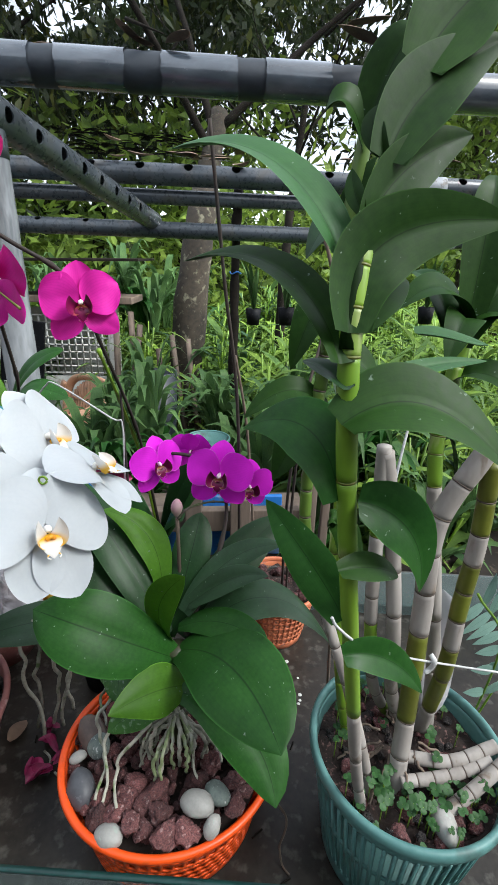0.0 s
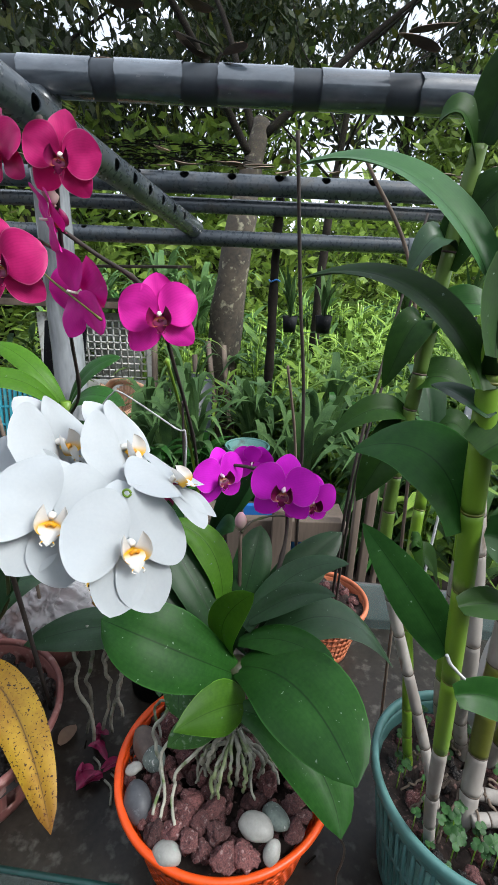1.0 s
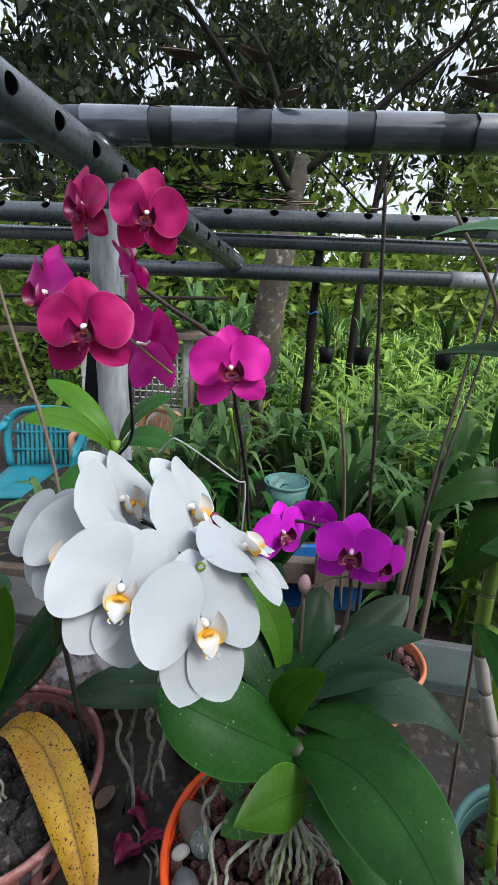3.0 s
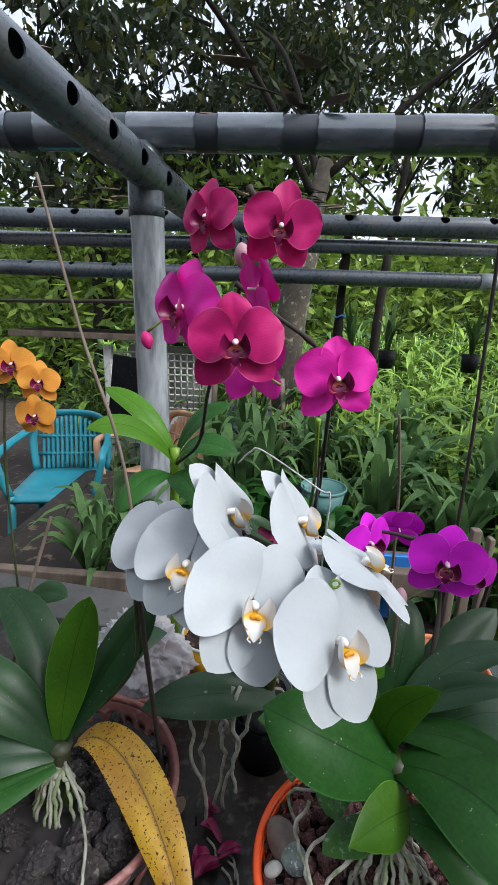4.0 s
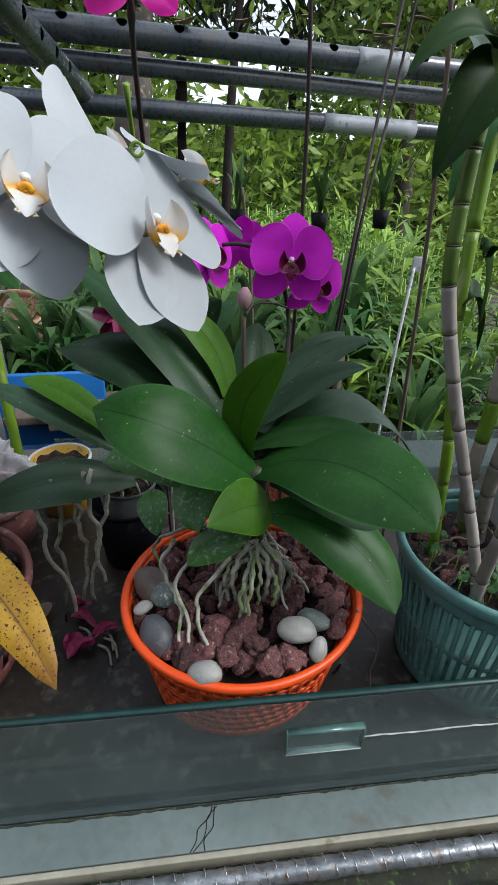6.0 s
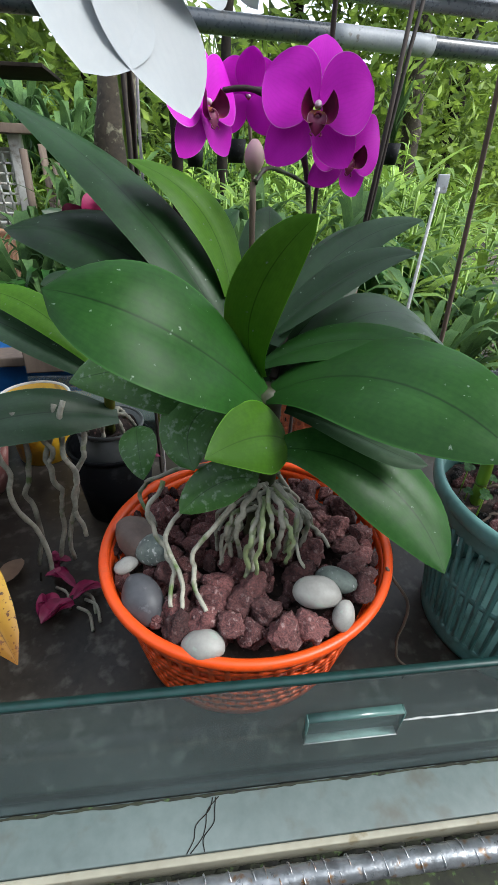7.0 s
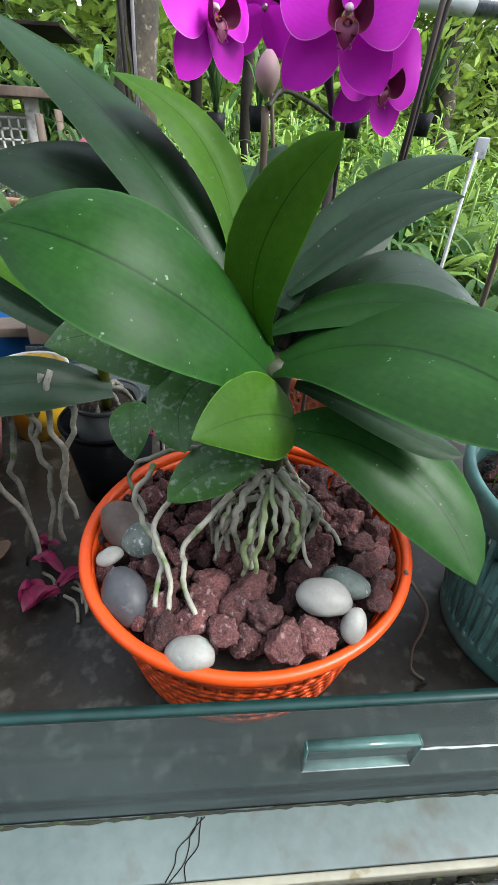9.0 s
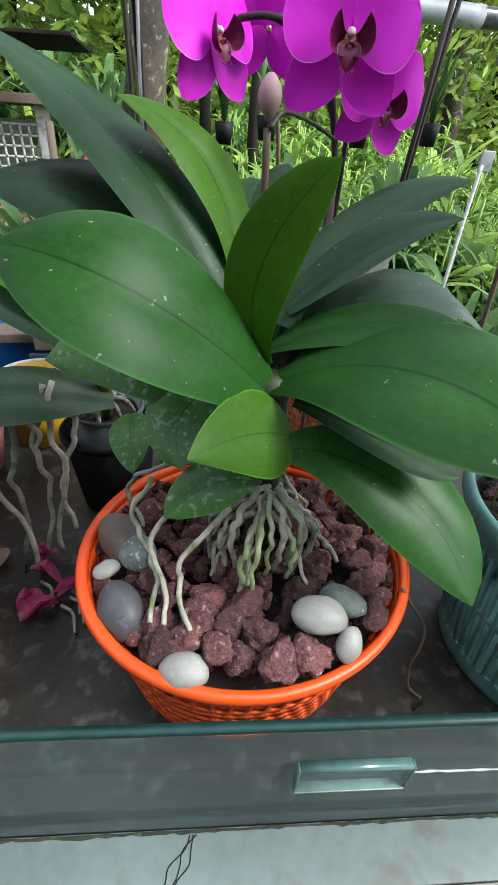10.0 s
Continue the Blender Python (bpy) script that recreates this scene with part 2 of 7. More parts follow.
EARTH = material("damp_earth", (0.032, 0.022, 0.017), (0.011, 0.008, 0.006), rough=0.95, scale=4, bump=1.0, bump_scale=40, fine=0.5, spots=(0.12, 0.09, 0.06), spot_scale=18)
ORANGE_PLASTIC = material("orange_plastic", (0.80, 0.090, 0.006), (0.70, 0.068, 0.005), rough=0.38, scale=18, bump=0.06, bump_scale=200, spots=(0.45, 0.09, 0.02), spot_at=(0.66, 0.80), trans=0.08)
TEAL_PLASTIC = material("teal_plastic", (0.130, 0.275, 0.255), (0.075, 0.185, 0.175), rough=0.5, scale=14, bump=0.1, bump_scale=160, spots=(0.055, 0.095, 0.085), spot_at=(0.56, 0.72), spot_scale=34, trans=0.05)
RUST_PLASTIC = material("faded_red_plastic", (0.300, 0.120, 0.105), (0.180, 0.066, 0.058), rough=0.6, scale=20, bump=0.2, spots=(0.42, 0.27, 0.25), spot_at=(0.56, 0.70))
TERRA_PLASTIC = material("terracotta_plastic", (0.62, 0.20, 0.090), (0.46, 0.13, 0.06), rough=0.5, scale=20, bump=0.1, spots=(0.30, 0.12, 0.08))
BLACK_PLASTIC = material("black_pot_plastic", (0.008, 0.009, 0.011), (0.005, 0.005, 0.006), rough=0.55, spec=0.10, scale=20, bump=0.1, spots=(0.02, 0.02, 0.022))
SMOKE_PLASTIC = material("smoke_grey_plastic", (0.100, 0.108, 0.110), (0.060, 0.065, 0.067), rough=0.35, scale=20, bump=0.05)
YELLOW_PLASTIC = material("yellow_plastic", (0.60, 0.36, 0.012), (0.48, 0.27, 0.01), rough=0.4, scale=20, spots=(0.35, 0.20, 0.02))
BLUE_PLASTIC = material("blue_plastic", (0.022, 0.16, 0.50), (0.016, 0.11, 0.36), rough=0.45, scale=10, spots=(0.10, 0.16, 0.26))
CYAN_PLASTIC = material("turquoise_plastic", (0.035, 0.25, 0.32), (0.022, 0.18, 0.24), rough=0.45, scale=8, spots=(0.12, 0.25, 0.26), spot_at=(0.6, 0.8))
PEACH_PLASTIC = material("peach_plastic", (0.60, 0.34, 0.20), (0.46, 0.25, 0.15), rough=0.5, scale=8, spots=(0.3, 0.2, 0.14))
WHITE_PLASTIC = material("dirty_white_plastic", (0.62, 0.63, 0.60), (0.46, 0.46, 0.43), rough=0.55, scale=12, spots=(0.25, 0.22, 0.17), spot_at=(0.55, 0.75))
SLAB = material("wet_grey_slab", (0.038, 0.032, 0.026), (0.014, 0.012, 0.010), rough=0.36, coat=0.0, scale=9, bump=0.05, bump_scale=110, fine=0.45, spots=(0.085, 0.078, 0.068), spot_at=(0.55, 0.72), spot_scale=70, spec=0.28)
CONCRETE = material("grey_concrete", (0.100, 0.098, 0.094), (0.050, 0.049, 0.047), rough=0.8, scale=8, bump=0.4, bump_scale=120, spots=(0.07, 0.07, 0.06))
LEDGE = material("pale_ledge_paint", (0.160, 0.196, 0.190), (0.098, 0.126, 0.121), rough=0.45, scale=9, bump=0.1, spots=(0.10, 0.105, 0.09), spot_at=(0.57, 0.74), spot_scale=38)
CREAM = material("cream_edge", (0.35, 0.335, 0.26), (0.25, 0.235, 0.18), rough=0.5, scale=20, spots=(0.2, 0.17, 0.1))
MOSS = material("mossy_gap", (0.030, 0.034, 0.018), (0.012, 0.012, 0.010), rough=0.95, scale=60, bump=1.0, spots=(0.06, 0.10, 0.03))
PIPE = material("grey_pipe", (0.075, 0.088, 0.104), (0.034, 0.042, 0.052), rough=0.28, coat=0.3, scale=6, bump=0.08, bump_scale=60, spots=(0.07, 0.07, 0.068), spot_at=(0.52, 0.72), spot_scale=12)
PIPE_DARK = material("dark_pipe_band", (0.034, 0.042, 0.054), (0.020, 0.025, 0.033), rough=0.45, scale=14, bump=0.1)
FILM = material("plastic_film_wrap", (0.072, 0.090, 0.112), (0.034, 0.044, 0.058), rough=0.22, coat=1.0, spec=1.0, scale=30, bump=0.2, bump_scale=90, spots=(0.10, 0.11, 0.13), spot_at=(0.5, 0.75), spot_scale=26, stretch=(0.4, 1, 1))
# Pale upright streaks put the film's highlights into its colour.
POST_FILM = material("film_wrapped_post", (0.36, 0.38, 0.40), (0.11, 0.12, 0.13), rough=0.2, scale=16, bump=0.6, bump_scale=70, stretch=(1, 1, 0.25), spots=(0.08, 0.085, 0.09), spot_at=(0.58, 0.72), spot_scale=20)
FOIL = material("silver_foil", (0.62, 0.64, 0.66), (0.35, 0.36, 0.38), rough=0.25, metal=0.7, scale=40, bump=0.4, bump_scale=200, spots=(0.25, 0.12, 0.03), spot_at=(0.62, 0.70), spot_scale=60)
CALLUS = material("orange_callus", (0.85, 0.42, 0.01), (0.75, 0.28, 0.01), rough=0.4, scale=120)
PIPE_WRAP = material("pale_pipe_wrap", (0.34, 0.36, 0.39), (0.24, 0.26, 0.28), rough=0.5, scale=12, bump=0.3, spots=(0.16, 0.15, 0.14))
STEEL = material("galvanised_wrap", (0.34, 0.36, 0.38), (0.14, 0.15, 0.16), rough=0.3, metal=0.6, scale=60, bump=0.7, bump_scale=200, spots=(0.22, 0.11, 0.03), spot_at=(0.60, 0.70), spot_scale=90)
WOOD = material("weathered_plank", (0.16, 0.122, 0.095), (0.075, 0.055, 0.042), rough=0.85, scale=14, bump=0.6, bump_scale=120, stretch=(1, 1, 0.12), vary=0.3)
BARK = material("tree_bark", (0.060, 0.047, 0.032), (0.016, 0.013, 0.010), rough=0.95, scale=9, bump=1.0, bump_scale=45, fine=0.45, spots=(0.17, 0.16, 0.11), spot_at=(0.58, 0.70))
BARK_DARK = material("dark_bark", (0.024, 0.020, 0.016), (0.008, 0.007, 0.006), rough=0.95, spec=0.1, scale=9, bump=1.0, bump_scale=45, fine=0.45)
CANE_GREEN = material("green_cane", (0.205, 0.345, 0.022), (0.120, 0.235, 0.016), rough=0.42, scale=18, bump=0.15, stretch=(1, 1, 0.2), spots=(0.36, 0.40, 0.16), spot_at=(0.60, 0.72))
CANE_OLD = material("old_cane_sheath", (0.40, 0.37, 0.34), (0.21, 0.185, 0.165), rough=0.8, scale=22, bump=0.4, stretch=(1, 1, 0.25), spots=(0.20, 0.16, 0.125))
CANE_DULL = material("dull_green_cane", (0.110, 0.190, 0.025), (0.065, 0.120, 0.018), rough=0.45, scale=18, bump=0.15, stretch=(1, 1, 0.2))
CANE_OLIVE = material("olive_cane", (0.150, 0.170, 0.018), (0.085, 0.090, 0.012), rough=0.42, scale=18, bump=0.15)
CORD = material("white_cord", (0.55, 0.56, 0.55), (0.36, 0.36, 0.36), rough=0.7, scale=120, bump=0.4)
DRY_LEAF = material("dry_leaf", (0.30, 0.205, 0.145), (0.17, 0.11, 0.08), rough=0.8, scale=20, bump=0.4, vary=0.3)
FALLEN_PETAL = material("withered_petal", (0.30, 0.012, 0.09), (0.16, 0.008, 0.05), rough=0.5, scale=60, bump=0.4)


def glass_like(name, color, rough, ior=1.45, haze=0.0, haze_color=(0.5, 0.55, 0.55)):
    """Clear sheet with a film of dust."""
    m = bpy.data.materials.new(name)
    m.use_nodes = True
    nt = m.node_tree
    nt.nodes.remove(nt.nodes["Principled BSDF"])
    clear = nt.nodes.new("ShaderNodeBsdfTransparent")
    clear.inputs[0].default_value = (*color, 1)
    gloss = nt.nodes.new("ShaderNodeBsdfGlossy")
    gloss.inputs["Roughness"].default_value = rough
    b = nt.nodes.new("ShaderNodeMixShader")
    b.inputs[0].default_value = ((ior - 1) / (ior + 1)) ** 2 * 1.4
    nt.links.new(clear.outputs[0], b.inputs[1])
    nt.links.new(gloss.outputs[0], b.inputs[2])
    nt.links.new(b.outputs[0], nt.nodes["Material Output"].inputs["Surface"])
    if haze:
        d = nt.nodes.new("ShaderNodeBsdfDiffuse")
        d.inputs[0].default_value = (*haze_color, 1)
        no = nt.nodes.new("ShaderNodeTexNoise")
        no.inputs["Scale"].default_value, no.inputs["Detail"].default_value = 14, 8
        mr = nt.nodes.new("ShaderNodeMapRange")
        mr.inputs["From Min"].default_value, mr.inputs["From Max"].default_value = 0.3, 0.7
        mr.inputs["To Min"].default_value, mr.inputs["To Max"].default_value = haze * 0.75, min(1.0, haze * 1.3)
        tc = nt.nodes.new("ShaderNodeTexCoord")
        nt.links.new(tc.outputs["Object"], no.inputs["Vector"])
        nt.links.new(no.outputs["Fac"], mr.inputs["Value"])
        ms = nt.nodes.new("ShaderNodeMixShader")
        nt.links.new(mr.outputs[0], ms.inputs[0])
        nt.links.new(b.outputs[0], ms.inputs[1])
        nt.links.new(d.outputs[0], ms.inputs[2])
        nt.links.new(ms.outputs[0], nt.nodes["Material Output"].inputs["Surface"])
    return m


GLASS = glass_like("dusty_glass", (0.80, 0.90, 0.88), 0.08, haze=0.10, haze_color=(0.36, 0.40, 0.42))
GLASS_EDGE = material("green_glass_edge", (0.012, 0.048, 0.043), (0.007, 0.028, 0.025), rough=0.35, scale=60)
GRIP_EDGE = material("pale_glass_edge", (0.09, 0.17, 0.155), (0.06, 0.12, 0.11), rough=0.2, scale=60, coat=0.3)
BAG = glass_like("clear_bag", (0.90, 0.92, 0.93), 0.25, ior=1.15, haze=0.45, haze_color=(0.62, 0.60, 0.62))


# ---- shapes ----
def V(*a):
    return Vector(a)


def thing(name, at, label, category, group=""):
    ob = new(name)
    ob.empty_display_size = 0.02
    ob.location = at
    return tagged(ob, label, category, group)


def mesh_of(name, geo, mat, smooth=True):
    """A mesh from bmesh or (vertices, faces, {attribute: values}); mat may be a list."""
    me = bpy.data.meshes.new(name)
    if isinstance(geo, bmesh.types.BMesh):
        geo.to_mesh(me)
        geo.free()
    else:
        me.from_pydata([tuple(v) for v in geo[0]], [], geo[1])
        for key, vals in (geo[2] if len(geo) > 2 else {}).items():
            a = me.attributes.new(key, "FLOAT", "POINT")
            a.data.foreach_set("value", np.asarray(vals, dtype=np.float32))
    for x in mat if isinstance(mat, (list, tuple)) else [mat]:
        me.materials.append(x)
    if smooth:
        me.polygons.foreach_set("use_smooth", [True] * len(me.polygons))
    me.update()
    return me


def base_inverse(parent):
    """What undoes the pose of a thing; parts below a part already lie in world places."""
    return Matrix.Identity(4) if parent.parent else parent.matrix_basis.inverted()


def part(name, geo, mat, parent=None, label="", smooth=True):
    """Links a shape, given in world places, as one mesh object under a thing or a part."""
    me = geo if isinstance(geo, bpy.types.Mesh) else mesh_of(name, geo, mat, smooth)
    ob = new(name, me)
    if parent:
        ob.parent = parent
        ob.matrix_parent_inverse = base_inverse(parent)
    if label:
        ob["label"] = label
    return ob


def join(*geos):
    vs, fs, at = [], [], {}
    for g in geos:
        n = len(vs)
        for k, vals in (g[2] if len(g) > 2 else {}).items():
            at.setdefault(k, [0.0] * n).extend(vals)
        vs.extend(g[0])
        fs.extend([tuple(i + n for i in f) for f in g[1]])
        for k in at:
            at[k].extend([0.0] * (len(vs) - len(at[k])))
    return vs, fs, at


def moved(g, m):
    return [m @ Vector(v) for v in g[0]], g[1], (g[2] if len(g) > 2 else {})


def bez(pts, s):
    pts = [Vector(p) for p in pts]
    while len(pts) > 1:
        pts = [a.lerp(b, s) for a, b in zip(pts, pts[1:])]
    return pts[0]


def smooth_path(pts, n):
    """n + 1 points on a smooth line through the points given."""
    pts = [Vector(p) for p in pts]
    if len(pts) == 2:
        return [pts[0].lerp(pts[1], i / n) for i in range(n + 1)]
    q = [2 * pts[0] - pts[1]] + pts + [2 * pts[-1] - pts[-2]]
    out = []
    for i in range(n + 1):
        x = i / n * (len(pts) - 1)
        k = min(int(x), len(pts) - 2)
        u = x - k
        a, b, c, d = q[k:k + 4]
        out.append(0.5 * (2 * b + (c - a) * u + (2 * a - 5 * b + 4 * c - d) * u * u + (3 * b - a - 3 * c + d) * u ** 3))
    return out


SHAPES = {
    "heart": lambda s: (0.45 + 0.55 * math.sin(min(1, s / 0.36) * math.pi / 2)) if s < 0.36 else max(0.0, 1 - ((s - 0.36) / 0.64) ** 1.6) ** 0.9,
    "phal": lambda s: (0.30 + 0.70 * math.sin(min(1, s / 0.52) * math.pi / 2)) if s < 0.52 else max(0.0, 1 - ((s - 0.52) / 0.48) ** 2.1) ** 0.70,
    "oval": lambda s: max(0.0, math.sin(math.pi * min(1, s * 0.97 + 0.03) ** 0.85)) ** 0.7,
    "strap": lambda s: (0.75 + 0.25 * math.sin(math.pi * s)) * max(0.0, 1 - s ** 5) ** 0.6,
    "lance": lambda s: max(0.0, math.sin(math.pi * (0.04 + 0.96 * s) ** 0.72)) ** 0.85,
    "petal": lambda s: max(0.0, 0.16 * (1 - s) ** 3 + max(0.0, math.sin(math.pi * min(1.0, s) ** 1.05)) ** 0.58),
    "sepal": lambda s: max(0.0, 0.30 * (1 - s) + max(0.0, math.sin(math.pi * min(1.0, s) ** 1.15)) ** 0.62 * 0.85),
    "cane": lambda s: (0.55 + 0.45 * math.sin(min(1, s / 0.4) * math.pi / 2)) if s < 0.4 else max(0.0, 1 - ((s - 0.4) / 0.6) ** 1.7) ** 0.8,
}


def blade(ctrl, width, across, shape="phal", n=14, m=8, fold=0.25, curl=0.15, thick=0.0016, up=None, wave=0.0, seed=0.0, twist=0.0):
    """A leaf or petal along a Bezier spine: a channelled sheet with a back side, thickest at its rib."""
    prof = SHAPES[shape]
    pts = [bez(ctrl, i / n) for i in range(n + 1)]
    across = Vector(across)
    vs, fs = [], []
    mid, along, acr, rim = [], [], [], []
    top, bot = [], []
    flip = None
    for i in range(n + 1):
        s = i / n
        t = (pts[min(i + 1, n)] - pts[max(i - 1, 0)]).normalized()
        a = (across - across.dot(t) * t).normalized()
        nn = a.cross(t).normalized()
        if up is not None and flip is None:
            flip = nn.dot(Vector(up)) < 0
        if flip:
            a = -a
            nn = -nn
        if twist:
            q = Matrix.Rotation(twist * s, 3, t)
            a, nn = q @ a, q @ nn
        w = max(prof(s), 0.012) * width / 2
        rt, rb = [], []
        for j in range(m + 1):
            v = 2 * j / m - 1
            h = fold * abs(v) * w * (1 - 0.5 * s) - curl * v * v * w
            h += wave * w * math.sin(7 * s + seed + 2.2 * v) * abs(v)
            p = pts[i] + a * (v * w) + nn * h
            vs.append(p)
            rt.append(len(vs) - 1)
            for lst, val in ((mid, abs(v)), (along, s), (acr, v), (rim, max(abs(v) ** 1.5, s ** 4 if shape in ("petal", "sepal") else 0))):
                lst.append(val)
        for j in range(m + 1):
            v = 2 * j / m - 1
            edge = j in (0, m) or i in (0, n)
            vs.append(Vector(vs[rt[j]]) - nn * (0.0 if edge else thick * (1 - 0.7 * v * v)))
            rb.append(len(vs) - 1)
            for lst in (mid, along, acr, rim):
                lst.append(lst[rt[j]])
        top.append(rt)
        bot.append(rb)
    for i in range(n):
        for j in range(m):
            fs.append((top[i][j], top[i][j + 1], top[i + 1][j + 1], top[i + 1][j]))
            q = (bot[i][j], bot[i + 1][j], bot[i + 1][j + 1], bot[i][j + 1])
            fs.append(q)
    return vs, fs, {"mid": mid, "along": along, "across": acr, "rim": rim}


def tube(pts, radius, n=16, sides=8, taper=1.0, knobs=None, jitter=0.0, flat=1.0):
    """A round rod through points. radius: a number, or a function of 0..1. knobs: (count, height) of rings."""
    path = smooth_path(pts, n)
    rnd = random.Random(int(abs(path[0].x * 7919 + path[0].y * 104729 + path[-1].z * 1299709)) + len(pts))
    vs, fs, along = [], [], []
    a = None
    for i, p in enumerate(path):
        s = i / n
        t = (path[min(i + 1, n)] - path[max(i - 1, 0)]).normalized()
        if a is None:
            a = t.orthogonal().normalized()
        a = (a - a.dot(t) * t).normalized()
        b = t.cross(a)
        r = radius(s) if callable(radius) else radius * (1 + (taper - 1) * s)
        if knobs:
            r *= 1 + knobs[1] * max(0.0, math.cos(s * knobs[0] * 2 * math.pi)) ** 14
        if jitter:
            r *= 1 + rnd.uniform(-jitter, jitter)
            p = p + a * rnd.uniform(-1, 1) * jitter * r + b * rnd.uniform(-1, 1) * jitter * r
        for j in range(sides):
            ang = 2 * math.pi * j / sides
            vs.append(p + a * math.cos(ang) * r + b * math.sin(ang) * r * flat)
            along.append(s)
    for i in range(n):
        for j in range(sides):
            k = (j + 1) % sides
            fs.append((i * sides + j, i * sides + k, (i + 1) * sides + k, (i + 1) * sides + j))
    fs.append(tuple(range(sides - 1, -1, -1)))
    fs.append(tuple(n * sides + j for j in range(sides)))
    return vs, fs, {"along": along}


def lathe(profile, centre=(0, 0, 0), seg=48, close=False):
    """A turned shape from (radius, height) pairs."""
    vs, fs = [], []
    c = Vector(centre)
    k = len(profile)
    for i in range(seg):
        ang = 2 * math.pi * i / seg
        for r, z in profile:
            vs.append(c + Vector((r * math.cos(ang), r * math.sin(ang), z)))
    for i in range(seg):
        i2 = (i + 1) % seg
        for j in range(k - 1 if not close else k):
            j2 = (j + 1) % k
            fs.append((i * k + j, i2 * k + j, i2 * k + j2, i * k + j2))
    return vs, fs, {}


def box(x0, x1, y0, y1, z0, z1, bevel=0.0, m=None):
    bm = bmesh.new()
    bmesh.ops.create_cube(bm, size=1)
    for v in bm.verts:
        v.co = Vector(((x0 + x1) / 2 + v.co.x * (x1 - x0), (y0 + y1) / 2 + v.co.y * (y1 - y0), (z0 + z1) / 2 + v.co.z * (z1 - z0)))
    if bevel:
        bmesh.ops.bevel(bm, geom=bm.edges[:], offset=bevel, segments=2, affect="EDGES", profile=0.7)
    if m is not None:
        bmesh.ops.transform(bm, matrix=m, verts=bm.verts)
    return bm


def rock(seed, sub=3, rough=0.35, freq=2.2, squash=(1, 1, 0.8), pits=0.0, facets=0):
    """A stone about one unit in radius; facets are broken faces."""
    bm = bmesh.new()
    bmesh.ops.create_icosphere(bm, subdivisions=sub, radius=1)
    off = Vector((seed * 3.7, seed * 1.3, seed * 7.1))
    rn = random.Random(seed)
    cuts = [(Vector((rn.gauss(0, 1), rn.gauss(0, 1), rn.gauss(0, 1))).normalized(), rn.uniform(0.55, 0.84)) for k in range(facets)]
    for v in bm.verts:
        d = v.co.normalized()
        flat = min([1.0] + [c / d.dot(q) for q, c in cuts if d.dot(q) > 0.3])
        h = flat + rough * noise.noise(d * freq + off) + rough * 0.5 * noise.noise(d * freq * 2.3 + off)
        if pits:
            h += 0.10 * noise.noise(d * 6.5 + off) - pits * max(0.0, noise.noise(d * 10 + off)) - 0.5 * pits * max(0.0, noise.noise(d * 17 + off))
        v.co = Vector((d.x * squash[0], d.y * squash[1], d.z * squash[2])) * h
    return bm


# ---- the setting: ground, tray, frame of pipes ----
def ground_sheet():
    vs, fs = [], []
    xs = [-400, -60, -20, -8] + [-4 + 0.1 * i for i in range(81)] + [8, 20, 60, 400]
    ys = [-400, -40, -8, -2] + [-1 + 0.1 * i for i in range(71)] + [10, 20, 60, 400]
    for y in ys:
        for x in xs:
            near = abs(x) < 4.5 and -1.5 < y < 7
            h = (0.03 * noise.noise(Vector((x * 2, y * 2, 0))) + 0.012 * noise.noise(Vector((x * 9, y * 9, 3)))) if near else 0.0
            vs.append((x, y, h - 0.02))
    k = len(xs)
    for j in range(len(ys) - 1):
        for i in range(k - 1):
            fs.append((j * k + i, j * k + i + 1, (j + 1) * k + i + 1, (j + 1) * k + i))
    return vs, fs


tagged(part("ground", ground_sheet(), EARTH), "dark damp garden soil with scattered litter", "ground", kind="structure")

# Unseen walls added to cut sky light from behind and from the left.
LIGHT_BLOCK = material("light_block_grey", (0.20, 0.19, 0.17), (0.12, 0.115, 0.105), rough=0.9, scale=3, bump=0.3, bump_scale=60, spots=(0.08, 0.08, 0.07))
tagged(part("wall_south", box(-3.4, 5.0, -2.35, -2.2, -0.1, 2.7, 0.01), LIGHT_BLOCK), "unseen grey wall added behind the camera to block sky light", "wall", kind="structure")
tagged(part("wall_west", box(-3.4, -3.25, -2.197, 2.4, -0.1, 2.4, 0.01), LIGHT_BLOCK), "unseen grey wall added left of the tray to block sky light", "wall", kind="structure")

YAW = math.atan(-0.115)


def along_front(x, dy=0.0):
    """A place on the line of the front glass."""
    return -0.138 - 0.115 * x + dy


# the shallow tray that the pots stand in
tray = thing("display_tray", (0.1, 0.1, 0), "shallow grey glass-sided tray on a concrete plinth", "tray")
_m = pose(0, -0.138, 0, 0, 0, math.degrees(YAW))
part("plinth", box(-0.9, 1.3, 0.012, 0.47, 0.0, 0.721, 0.006, _m), CONCRETE, tray)
part("tray_floor", box(-0.9, 1.3, 0.006, 0.50, 0.722, 0.736, 0.002, _m), SLAB, tray, "wet dark-grey tray floor")
part("front_pane", box(-0.9, 1.3, -0.0025, 0.0025, 0.728, 0.862, 0.0008, _m), GLASS, tray, "dusty front glass strip")
part("pane_edge", box(-0.9, 1.3, -0.0025, 0.0025, 0.8625, 0.8655, 0.0, _m), GLASS_EDGE, tray, "green polished glass edge")
part("glass_grip", box(0.008, 0.070, -0.0090, -0.0035, 0.803, 0.8285, 0.0012, _m), GLASS, tray, "small glued glass finger grip")
part("grip_edge", box(0.008, 0.070, -0.0090, -0.0035, 0.829, 0.8305, 0.0, _m), GRIP_EDGE, tray)
part("grip_edge", box(0.0070, 0.0078, -0.0090, -0.0035, 0.803, 0.8305, 0.0, _m), GRIP_EDGE, tray)
